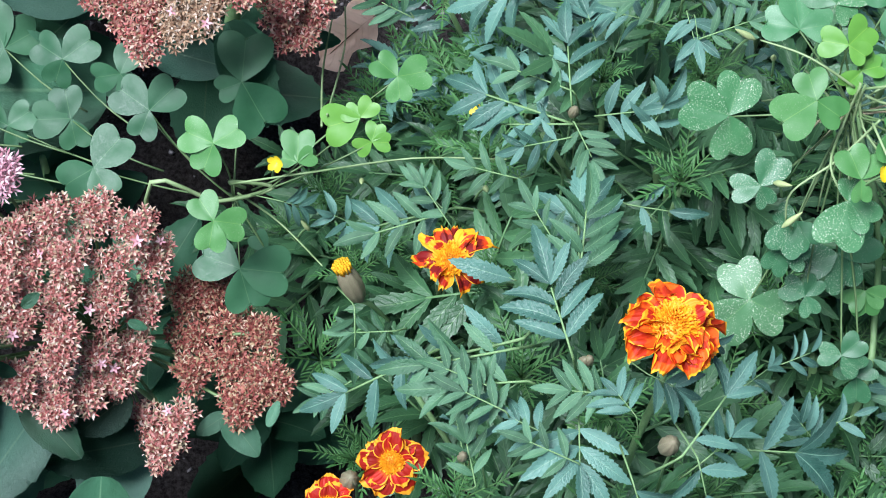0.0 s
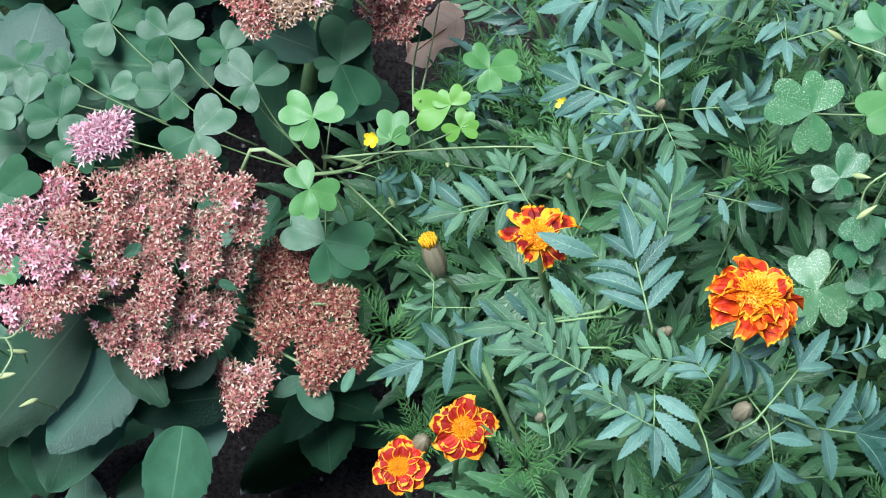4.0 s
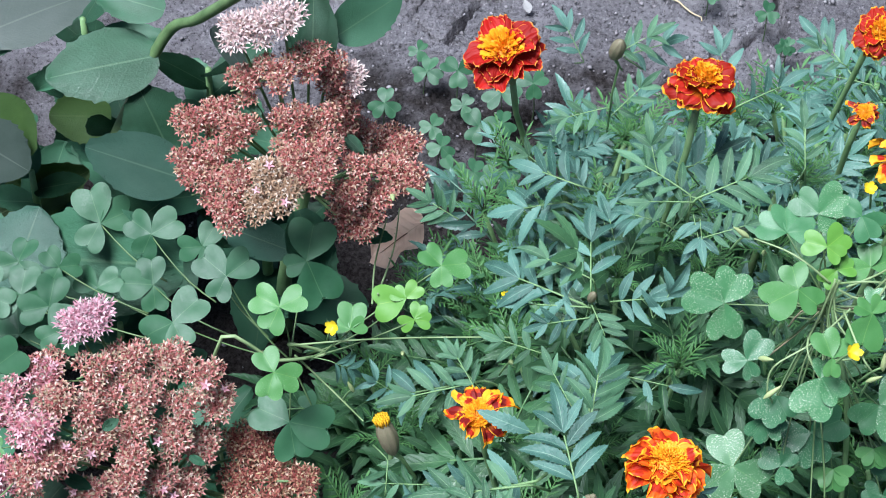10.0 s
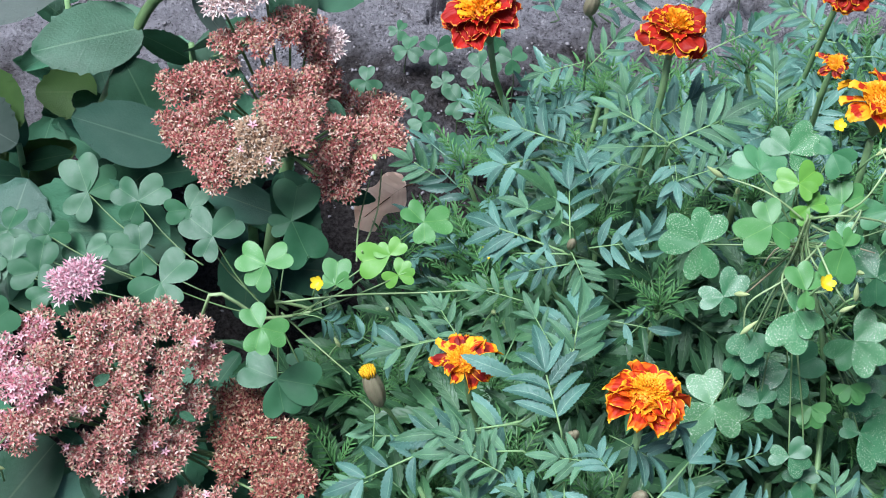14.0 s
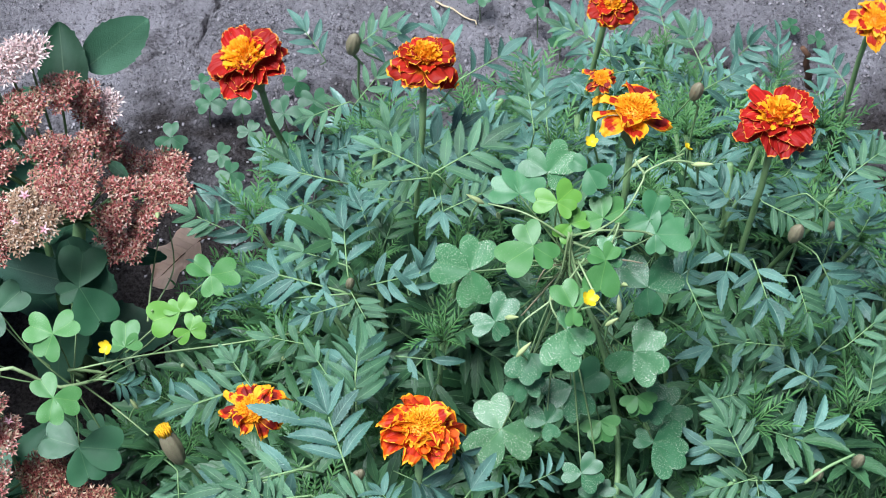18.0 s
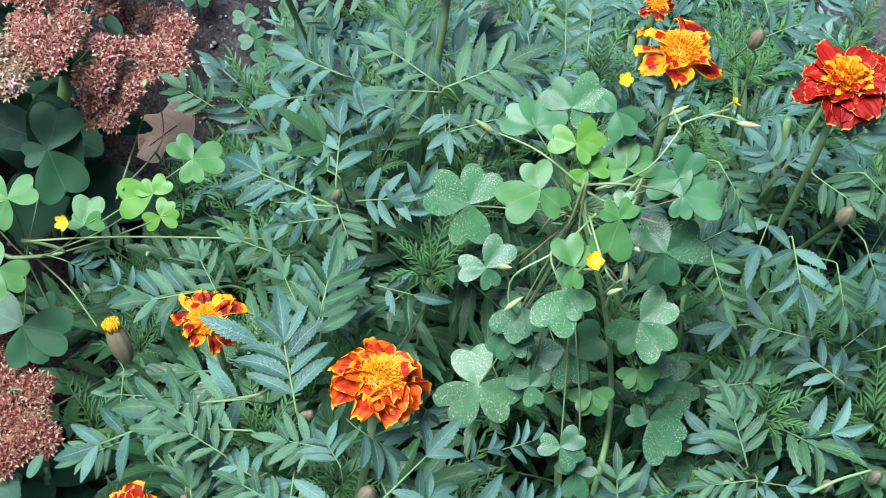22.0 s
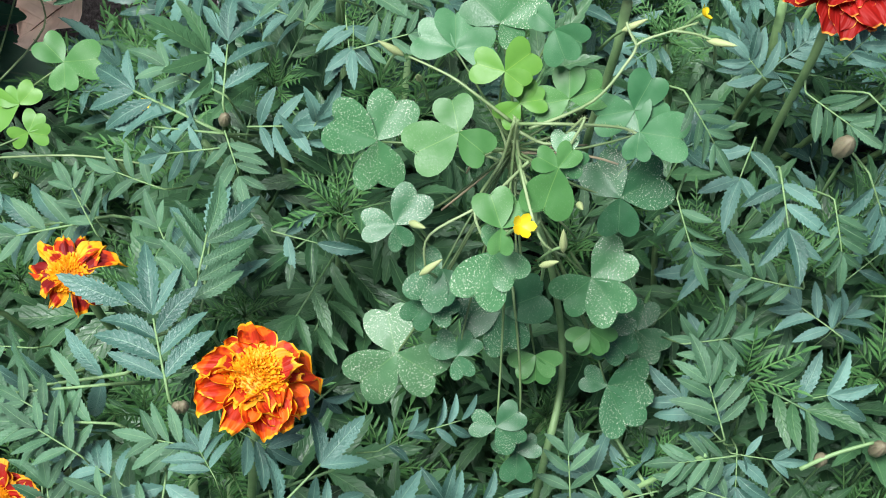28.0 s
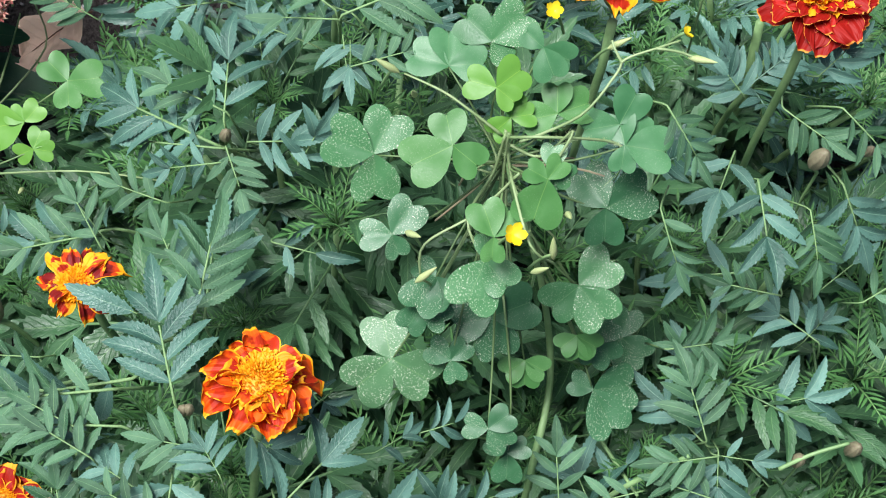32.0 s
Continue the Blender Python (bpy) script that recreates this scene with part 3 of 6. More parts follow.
MARIGOLD_BUDS = [
    (-0.132, 0.087, 0.302, 0.0113, 1),
    (-0.014, 0.260, 0.425, 0.0087, 0),
    (-0.005, -0.043, 0.400, 0.0081, 0),
    (0.201, 0.100, 0.422, 0.0075, 0),
    (0.153, 0.150, 0.480, 0.0068, 0),
    (0.210, 0.022, 0.314, 0.0060, 0),
    (0.233, 0.027, 0.316, 0.0065, 0),
    (-0.028, 0.123, 0.383, 0.0049, 0),
    (-0.032, 0.002, 0.385, 0.0045, 0),
    (-0.034, 0.002, 0.384, 0.0046, 0),
    (-0.085, -0.022, 0.347, 0.0046, 0),
    (-0.136, 0.001, 0.268, 0.0095, 0),
    (0.223, 0.110, 0.413, 0.0039, 0),
]
OXALIS_BLOOMS_A = [
    (-0.163, 0.137, 0.328, 0.0070, 0),
    (-0.067, 0.165, 0.323, 0.0070, 0),
    (0.082, 0.041, 0.457, 0.0070, 0),
    (0.094, 0.119, 0.482, 0.0055, 0),
    (0.142, 0.119, 0.472, 0.0050, 0),
    (-0.125, 0.146, 0.293, 0.0080, 1),
    (-0.152, 0.123, 0.289, 0.0080, 1),
    (-0.067, 0.117, 0.330, 0.0090, 1),
    (0.038, 0.107, 0.458, 0.0090, 1),
    (0.046, 0.097, 0.457, 0.0080, 1),
    (0.051, 0.046, 0.412, 0.0090, 1),
    (0.046, 0.055, 0.430, 0.0090, 1),
    (0.096, 0.035, 0.455, 0.0090, 1),
    (0.102, 0.056, 0.447, 0.0080, 1),
    (0.090, 0.030, 0.451, 0.0080, 1),
    (0.117, 0.116, 0.466, 0.0080, 1),
    (0.146, 0.110, 0.469, 0.0090, 1),
    (-0.134, 0.228, 0.331, 0.0100, 1),
    (-0.336, 0.021, 0.320, 0.0080, 1),
]
OXALIS_BLOOMS_B = [
    (-0.332, 0.009, 0.315, 0.0100, 1),
    (-0.322, 0.019, 0.321, 0.0080, 1),
    (-0.316, -0.002, 0.313, 0.0080, 1),
]
OXALIS_BLOOMS = OXALIS_BLOOMS_A + OXALIS_BLOOMS_B
DRY_LEAVES = [
    (-0.115, 0.266, 0.260, -145, -14, 0.040),
]
TWIGS = [
    (0.356, 0.525, 0.079),
    (0.342, 0.514, 0.137),
    (0.070, 0.625, 0.110),
    (0.100, 0.600, 0.108),
]
SPRAY_A = [
    (-0.364, 0.042, 0.303),
    (-0.341, 0.019, 0.337),
    (-0.327, 0.017, 0.338),
    (-0.321, 0.020, 0.340),
    (-0.318, 0.029, 0.335),
]
SPRAY_B = [
    (-0.327, 0.017, 0.338),
    (-0.324, 0.011, 0.334),
    (-0.329, 0.002, 0.329),
]
STALK_A = [
    (0.079, 0.084, 0.456),
    (0.083, 0.077, 0.434),
    (0.089, 0.052, 0.440),
]
STALK_B = [
    (0.079, 0.083, 0.455),
    (0.076, 0.080, 0.433),
    (0.067, 0.059, 0.435),
]
STALK_C = [
    (0.080, 0.081, 0.459),
    (0.080, 0.080, 0.430),
    (0.079, 0.055, 0.436),
]
STALK_D = [
    (0.080, 0.080, 0.458),
    (0.093, 0.077, 0.464),
    (0.115, 0.085, 0.451),
]
STALK_E = [
    (0.081, 0.080, 0.453),
    (0.092, 0.077, 0.451),
    (0.102, 0.078, 0.467),
]
SEDUM_STALK = [
    (-0.315, 0.325, 0.25),
    (-0.277, 0.347, 0.329),
    (-0.252, 0.331, 0.363),
    (-0.216, 0.294, 0.426),
]
BRANCH_A = [
    (0.130, 0.011, 0.284),
    (0.146, 0.016, 0.301),
    (0.164, 0.019, 0.321),
]
BRANCH_B = [
    (0.202, 0.018, 0.313),
    (0.214, 0.022, 0.320),
    (0.229, 0.026, 0.324),
]
BRANCH_C = [
    (0.130, 0.043, 0.287),
    (0.139, 0.028, 0.287),
    (0.147, 0.013, 0.290),
]
STEM_LARGE = [
    (0.080, 0.087, 0.446),
    (0.084, 0.078, 0.425),
    (0.099, 0.068, 0.374),
    (0.109, 0.057, 0.306),
    (0.103, 0.025, 0.267),
]
STEM_TRAIL = [
    (-0.182, 0.147, 0.289),
    (-0.188, 0.144, 0.301),
    (-0.168, 0.146, 0.290),
    (-0.194, 0.138, 0.293),
    (-0.229, 0.139, 0.296),
]
RUNNER_A = [
    (-0.188, 0.142, 0.302),
    (-0.147, 0.140, 0.313),
    (-0.100, 0.152, 0.301),
    (-0.057, 0.124, 0.343),
]
RUNNER_G = [
    (-0.143, 0.169, 0.307),
    (-0.143, 0.214, 0.286),
    (-0.137, 0.238, 0.298),
]
RUNNER_B = [
    (-0.185, 0.142, 0.293),
    (-0.167, 0.137, 0.271),
    (-0.145, 0.100, 0.293),
]
RUNNER_C = [
    (-0.140, 0.172, 0.312),
    (-0.133, 0.250, 0.253),
    (-0.130, 0.240, 0.305),
]
RUNNER_D = [
    (0.084, 0.080, 0.455),
    (0.106, 0.092, 0.456),
    (0.118, 0.105, 0.464),
    (0.121, 0.109, 0.468),
    (0.132, 0.113, 0.470),
    (0.141, 0.117, 0.470),
]
RUNNER_H = [
    (0.120, 0.108, 0.467),
    (0.117, 0.112, 0.470),
    (0.116, 0.115, 0.471),
]
RUNNER_I = [
    (0.132, 0.113, 0.470),
    (0.140, 0.112, 0.470),
    (0.147, 0.110, 0.469),
]
RUNNER_J = [
    (0.078, 0.086, 0.450),
    (0.066, 0.090, 0.459),
    (0.056, 0.097, 0.460),
    (0.042, 0.106, 0.457),
]
RUNNER_E = [
    (0.084, 0.066, 0.457),
    (0.070, 0.061, 0.436),
    (0.052, 0.053, 0.426),
    (0.051, 0.048, 0.411),
]
RUNNER_F = [
    (0.081, 0.065, 0.456),
    (0.088, 0.039, 0.454),
    (0.098, 0.040, 0.439),
]
CRACK_A = [
    (-0.194, 0.587),
    (-0.168, 0.594),
    (-0.147, 0.603),
    (-0.130, 0.600),
    (-0.119, 0.588),
    (-0.105, 0.579),
    (-0.093, 0.578),
    (-0.070, 0.571),
]
CRACK_B = [
    (-0.130, 0.600),
    (-0.120, 0.617),
    (-0.113, 0.634),
    (-0.107, 0.661),
]
CRACK_C = [
    (0.163, 0.645),
    (0.161, 0.628),
    (0.165, 0.613),
    (0.159, 0.601),
    (0.145, 0.596),
    (0.132, 0.584),
    (0.123, 0.576),
    (0.106, 0.575),
]
CRACK_D = [
    (0.106, 0.575),
    (0.111, 0.554),
    (0.104, 0.533),
]
CRACK_E = [
    (-0.102, 0.575),
    (-0.095, 0.585),
    (-0.085, 0.605),
    (-0.074, 0.618),
    (-0.060, 0.624),
]


# ---- materials ----
def nodes_of(name):
    m = bpy.data.materials.new(name)
    m.use_nodes = True
    return m, m.node_tree.nodes, m.node_tree.links, m.node_tree.nodes["Principled BSDF"]


def ramp(n, stops):
    r = n.new("ShaderNodeValToRGB")
    e = r.color_ramp.elements
    while len(e) < len(stops):
        e.new(0.5)
    for k, (p, c) in zip(e, stops):
        k.position, k.color = p, (*c, 1)
    return r


def mixer(n, l, a, b, f, mode="MIX"):
    m = n.new("ShaderNodeMix")
    m.data_type, m.blend_type = "RGBA", mode
    for sock, v in ((m.inputs[0], f), (m.inputs[6], a), (m.inputs[7], b)):
        if isinstance(v, bpy.types.NodeSocket):
            l.new(v, sock)
        elif isinstance(v, tuple):
            sock.default_value = (*v, 1)
        else:
            sock.default_value = v
    return m.outputs[2]


def noise_tex(n, l, scale, detail=4, rough=0.55, coord="Object"):
    c = n.new("ShaderNodeTexCoord")
    t = n.new("ShaderNodeTexNoise")
    t.inputs["Scale"].default_value, t.inputs["Detail"].default_value, t.inputs["Roughness"].default_value = scale, detail, rough
    l.new(c.outputs[coord], t.inputs["Vector"])
    return t


def bumped(n, l, bsdf, height, strength, dist):
    b = n.new("ShaderNodeBump")
    b.inputs["Strength"].default_value, b.inputs["Distance"].default_value = strength, dist
    l.new(height, b.inputs["Height"])
    l.new(b.outputs[0], bsdf.inputs["Normal"])


def remap(n, l, value, a, b, c=0.0, d=1.0):
    m = n.new("ShaderNodeMapRange")
    l.new(value, m.inputs[0])
    for k, v in zip((1, 2, 3, 4), (a, b, c, d)):
        m.inputs[k].default_value = v
    return m.outputs[0]


def leaf_material(name, low, high, rib, rough=0.45, speckle=0.0, island=False, scale=1.0, rib_width=0.07, glow=0.12, wear=(0.20, 0.19, 0.08), worn=0.35, veined=0.12, relief=0.006):
    """A leaf: tone by plant piece, pale midrib and side veins along the leaf, stains, fine pits, a little light through it."""
    m, n, l, b = nodes_of(name)
    if island:
        rnd = n.new("ShaderNodeNewGeometry").outputs["Random Per Island"]
    else:
        rnd = n.new("ShaderNodeObjectInfo").outputs["Random"]
    big = noise_tex(n, l, 45 * scale, 3)
    tone = n.new("ShaderNodeMath")
    tone.operation = "MULTIPLY_ADD"
    l.new(rnd, tone.inputs[0])
    tone.inputs[1].default_value = 0.7
    l.new(remap(n, l, big.outputs[0], 0.3, 0.7, -0.1, 0.4), tone.inputs[2])
    col = mixer(n, l, low, high, tone.outputs[0])
    uv = n.new("ShaderNodeUVMap")
    sep = n.new("ShaderNodeSeparateXYZ")
    l.new(uv.outputs[0], sep.inputs[0])
    ab = n.new("ShaderNodeMath")
    ab.operation = "ABSOLUTE"
    l.new(sep.outputs[1], ab.inputs[0])
    ribf = remap(n, l, ab.outputs[0], rib_width * 0.4, rib_width * 1.6, 0.75, 0.0)
    col = mixer(n, l, col, rib, ribf)
    # side veins run forward from the midrib
    sv = n.new("ShaderNodeMath")
    sv.operation = "MULTIPLY_ADD"
    l.new(ab.outputs[0], sv.inputs[0])
    sv.inputs[1].default_value = -0.22
    l.new(sep.outputs[0], sv.inputs[2])
    wv = n.new("ShaderNodeMath")
    wv.operation = "PINGPONG"
    l.new(sv.outputs[0], wv.inputs[0])
    wv.inputs[1].default_value = 0.06
    vein = remap(n, l, wv.outputs[0], 0.0, 0.016, veined, 0.0)
    col = mixer(n, l, col, rib, vein)
    st = noise_tex(n, l, 160 * scale, 5, 0.7)
    stain = remap(n, l, st.outputs[0], 0.66, 0.78, 0.0, worn)
    col = mixer(n, l, col, wear, stain)
    if speckle:
        sp = noise_tex(n, l, 26, 3, 0.85)
        area = noise_tex(n, l, 1.6, 2)
        s1 = remap(n, l, sp.outputs[0], 0.57, 0.63)
        s2 = remap(n, l, area.outputs[0], 0.38, 0.60)
        s3 = remap(n, l, rnd, 0.10, 0.45, 0.15, 1.0)
        p = n.new("ShaderNodeMath")
        p.operation = "MULTIPLY"
        l.new(s1, p.inputs[0]), l.new(s2, p.inputs[1])
        q = n.new("ShaderNodeMath")
        q.operation = "MULTIPLY"
        l.new(p.outputs[0], q.inputs[0]), l.new(s3, q.inputs[1])
        q2 = n.new("ShaderNodeMath")
        q2.operation = "MULTIPLY"
        l.new(q.outputs[0], q2.inputs[0])
        q2.inputs[1].default_value = speckle
        col = mixer(n, l, col, (0.62, 0.66, 0.52), q2.outputs[0])
    l.new(col, b.inputs["Base Color"])
    fine = noise_tex(n, l, 900 * scale, 3)
    l.new(remap(n, l, fine.outputs[0], 0.3, 0.7, rough - 0.1, rough + 0.14), b.inputs["Roughness"])
    b.inputs["Specular IOR Level"].default_value = 0.45
    h = n.new("ShaderNodeMath")
    h.operation = "MULTIPLY_ADD"
    l.new(fine.outputs[0], h.inputs[0])
    h.inputs[1].default_value = 0.12
    l.new(vein, h.inputs[2])
    bumped(n, l, b, h.outputs[0], 0.4, relief)
    tr = n.new("ShaderNodeBsdfTranslucent")
    l.new(col, tr.inputs[0])
    mx = n.new("ShaderNodeMixShader")
    mx.inputs[0].default_value = glow
    l.new(b.outputs[0], mx.inputs[1]), l.new(tr.outputs[0], mx.inputs[2])
    l.new(mx.outputs[0], n["Material Output"].inputs[0])
    return m


def petal_material(name, heart, body, edge, edge_at=0.90, patch=None, patch_at=0.50):
    """A marigold petal: body colour, a thin bright rim that wanders, streaks along it, darker patches."""
    m, n, l, b = nodes_of(name)
    uv = n.new("ShaderNodeUVMap")
    sep = n.new("ShaderNodeSeparateXYZ")
    l.new(uv.outputs[0], sep.inputs[0])
    ab = n.new("ShaderNodeMath")
    ab.operation = "ABSOLUTE"
    l.new(sep.outputs[1], ab.inputs[0])
    mxm = n.new("ShaderNodeMath")
    mxm.operation = "MAXIMUM"
    l.new(ab.outputs[0], mxm.inputs[0]), l.new(sep.outputs[0], mxm.inputs[1])
    ns = noise_tex(n, l, 5, 3)
    wob = n.new("ShaderNodeMath")
    wob.operation = "MULTIPLY_ADD"
    l.new(ns.outputs[0], wob.inputs[0])
    wob.inputs[1].default_value = 0.10
    l.new(mxm.outputs[0], wob.inputs[2])
    rim = remap(n, l, wob.outputs[0], edge_at + 0.05, edge_at + 0.075)
    base = remap(n, l, sep.outputs[0], 0.10, 0.55)
    rnd = n.new("ShaderNodeObjectInfo").outputs["Random"]
    body2 = mixer(n, l, tuple(v * 0.7 for v in body), tuple(min(1, v * 1.35) for v in body), rnd)
    if patch:
        pn = noise_tex(n, l, 2.2, 3)
        body2 = mixer(n, l, body2, patch, remap(n, l, pn.outputs[0], patch_at, patch_at + 0.07))
    comb = n.new("ShaderNodeCombineXYZ")
    stretch = n.new("ShaderNodeMath")
    stretch.operation = "MULTIPLY"
    l.new(sep.outputs[1], stretch.inputs[0])
    stretch.inputs[1].default_value = 2.5
    l.new(sep.outputs[0], comb.inputs[0]), l.new(stretch.outputs[0], comb.inputs[1])
    streak = n.new("ShaderNodeTexNoise")
    streak.inputs["Scale"].default_value = 1.6
    l.new(comb.outputs[0], streak.inputs["Vector"])
    body3 = mixer(n, l, body2, tuple(v * 0.45 for v in (patch or body)), remap(n, l, streak.outputs[0], 0.50, 0.75, 0.0, 0.22))
    col = mixer(n, l, heart, body3, base)
    col = mixer(n, l, col, edge, rim)
    l.new(col, b.inputs["Base Color"])
    b.inputs["Roughness"].default_value = 0.55
    b.inputs["Specular IOR Level"].default_value = 0.25
    bumped(n, l, b, streak.outputs[0], 0.2, 0.02)
    tr = n.new("ShaderNodeBsdfTranslucent")
    l.new(col, tr.inputs[0])
    mx = n.new("ShaderNodeMixShader")
    mx.inputs[0].default_value = 0.18
    l.new(b.outputs[0], mx.inputs[1]), l.new(tr.outputs[0], mx.inputs[2])
    l.new(mx.outputs[0], n["Material Output"].inputs[0])
    return m


def island_material(name, stops, rough=0.65, glow=0.15):
    """Many small pieces in one mesh, each with its own tone."""
    m, n, l, b = nodes_of(name)
    r = ramp(n, stops)
    l.new(n.new("ShaderNodeNewGeometry").outputs["Random Per Island"], r.inputs[0])
    ns = noise_tex(n, l, 420, 3)
    col = mixer(n, l, r.outputs[0], tuple(v * 0.6 for v in stops[0][1]), remap(n, l, ns.outputs[0], 0.55, 0.8, 0.0, 0.35))
    l.new(col, b.inputs["Base Color"])
    b.inputs["Roughness"].default_value = rough
    tr = n.new("ShaderNodeBsdfTranslucent")
    l.new(col, tr.inputs[0])
    mx = n.new("ShaderNodeMixShader")
    mx.inputs[0].default_value = glow
    l.new(b.outputs[0], mx.inputs[1]), l.new(tr.outputs[0], mx.inputs[2])
    l.new(mx.outputs[0], n["Material Output"].inputs[0])
    return m


def stalk_material(name, low, high, rough=0.5):
    m, n, l, b = nodes_of(name)
    ns = noise_tex(n, l, 70, 4)
    fine = noise_tex(n, l, 800, 2)
    col = mixer(n, l, low, high, remap(n, l, ns.outputs[0], 0.3, 0.7))
    l.new(col, b.inputs["Base Color"])
    b.inputs["Roughness"].default_value = rough
    bumped(n, l, b, fine.outputs[0], 0.3, 0.0008)
    return m


def soil_material():
    m, n, l, b = nodes_of("dry_grey_soil")
    big = noise_tex(n, l, 9, 4)
    mid = noise_tex(n, l, 55, 6, 0.7)
    fine = noise_tex(n, l, 330, 6, 0.75)
    col = mixer(n, l, (0.35, 0.328, 0.352), (0.60, 0.565, 0.61), remap(n, l, big.outputs[0], 0.35, 0.65))
    col = mixer(n, l, col, (0.11, 0.098, 0.105), remap(n, l, mid.outputs[0], 0.50, 0.70, 0.0, 0.7))
    col = mixer(n, l, col, (0.62, 0.59, 0.62), remap(n, l, fine.outputs[0], 0.53, 0.62, 0.0, 0.9))
    col = mixer(n, l, col, (0.04, 0.035, 0.035), remap(n, l, fine.outputs[0], 0.46, 0.36, 0.0, 0.85))
    # dark humus round the plants, their shade partly put in its colour, with a ragged border to the dry crust
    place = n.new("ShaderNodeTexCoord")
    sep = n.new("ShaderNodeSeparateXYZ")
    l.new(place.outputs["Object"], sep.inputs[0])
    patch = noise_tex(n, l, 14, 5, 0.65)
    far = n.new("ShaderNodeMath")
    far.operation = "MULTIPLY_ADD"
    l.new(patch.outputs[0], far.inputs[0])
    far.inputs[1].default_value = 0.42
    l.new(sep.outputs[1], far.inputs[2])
    # the dark part ends a good stride from the plants on every side
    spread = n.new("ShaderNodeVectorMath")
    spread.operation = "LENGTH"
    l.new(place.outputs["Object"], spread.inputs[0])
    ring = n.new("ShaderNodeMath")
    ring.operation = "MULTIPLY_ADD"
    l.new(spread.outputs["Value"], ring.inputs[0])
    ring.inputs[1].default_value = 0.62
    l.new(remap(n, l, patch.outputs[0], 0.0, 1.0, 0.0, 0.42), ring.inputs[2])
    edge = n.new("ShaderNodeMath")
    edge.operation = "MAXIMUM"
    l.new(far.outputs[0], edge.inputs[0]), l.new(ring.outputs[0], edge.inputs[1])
    shaded_humus = mixer(n, l, (0.026, 0.021, 0.020), (0.125, 0.106, 0.104), remap(n, l, fine.outputs[0], 0.38, 0.66))
    col = mixer(n, l, shaded_humus, col, remap(n, l, edge.outputs[0], 0.685, 0.80))
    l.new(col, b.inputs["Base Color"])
    b.inputs["Roughness"].default_value = 0.95
    b.inputs["Specular IOR Level"].default_value = 0.15
    s = n.new("ShaderNodeMath")
    s.operation = "MULTIPLY_ADD"
    l.new(fine.outputs[0], s.inputs[0])
    s.inputs[1].default_value = 0.8
    l.new(mid.outputs[0], s.inputs[2])
    bumped(n, l, b, s.outputs[0], 1.0, 0.02)
    return m


MAT_SOIL = soil_material()
# leaf tones by layer: shade below and sky sheen on top put in colour
MAT_MARIGOLD_SHADED = leaf_material("marigold_shaded_leaf", (0.013, 0.052, 0.018), (0.070, 0.178, 0.074), (0.13, 0.25, 0.10), 0.44, scale=0.03, glow=0.05, worn=0.03, veined=0.04, relief=0.011, rib_width=0.04)
MAT_MARIGOLD_LIT_UPPER = leaf_material("marigold_lit_upper_leaf", (0.018, 0.066, 0.046), (0.134, 0.280, 0.222), (0.20, 0.34, 0.24), 0.34, scale=0.03, glow=0.05, worn=0.04, veined=0.04, relief=0.011, rib_width=0.04)
MAT_MARIGOLD_HALF_SHADED = leaf_material("marigold_half_shaded_leaf", (0.016, 0.064, 0.026), (0.105, 0.235, 0.125), (0.17, 0.30, 0.14), 0.40, scale=0.03, glow=0.05, worn=0.04, veined=0.04, relief=0.011, rib_width=0.04)
MAT_MARIGOLD_YOUNG = leaf_material("marigold_young_leaf", (0.03, 0.11, 0.028), (0.085, 0.235, 0.065), (0.15, 0.30, 0.10), 0.5, island=True, scale=0.03)
MAT_STALK = stalk_material("green_stalk", (0.14, 0.26, 0.10), (0.25, 0.40, 0.17))
MAT_PETIOLE = stalk_material("oxalis_petiole", (0.07, 0.13, 0.045), (0.16, 0.25, 0.10))
MAT_STALK_RED = stalk_material("hairy_stalk", (0.15, 0.24, 0.09), (0.32, 0.42, 0.21))
MAT_OXALIS = [
    leaf_material("oxalis_fresh", (0.052, 0.178, 0.044), (0.094, 0.256, 0.072), (0.15, 0.31, 0.08), 0.46, 0.15, scale=0.03, rib_width=0.012, veined=0.02, relief=0.0003, glow=0.15, worn=0.03),
    leaf_material("oxalis_mature", (0.034, 0.140, 0.048), (0.080, 0.230, 0.092), (0.11, 0.240, 0.10), 0.44, 1.0, scale=0.03, rib_width=0.012, veined=0.02, relief=0.0003, worn=0.05),
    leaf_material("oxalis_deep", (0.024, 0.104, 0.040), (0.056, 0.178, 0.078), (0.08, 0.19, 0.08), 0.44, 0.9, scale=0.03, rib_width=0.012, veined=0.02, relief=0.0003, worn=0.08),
    leaf_material("oxalis_young", (0.088, 0.255, 0.032), (0.140, 0.330, 0.052), (0.22, 0.40, 0.06), 0.46, scale=0.03, rib_width=0.012, veined=0.02, relief=0.0003, glow=0.18, worn=0.0),
    # dull seedling green, darkened further for the shade on the trailing leaves
    leaf_material("oxalis_dull_shaded", (0.018, 0.080, 0.034), (0.046, 0.142, 0.064), (0.08, 0.18, 0.08), 0.50, scale=0.03, rib_width=0.012, veined=0.02, relief=0.0003, worn=0.05),
    leaf_material("oxalis_mildewed", (0.060, 0.165, 0.066), (0.092, 0.222, 0.096), (0.15, 0.29, 0.11), 0.46, 1.3, scale=0.03, rib_width=0.012, veined=0.02, relief=0.0003, worn=0.10),
    leaf_material("oxalis_smooth", (0.036, 0.145, 0.054), (0.080, 0.225, 0.096), (0.11, 0.240, 0.10), 0.44, 0.12, scale=0.03, rib_width=0.012, veined=0.02, relief=0.0003, worn=0.05),
]
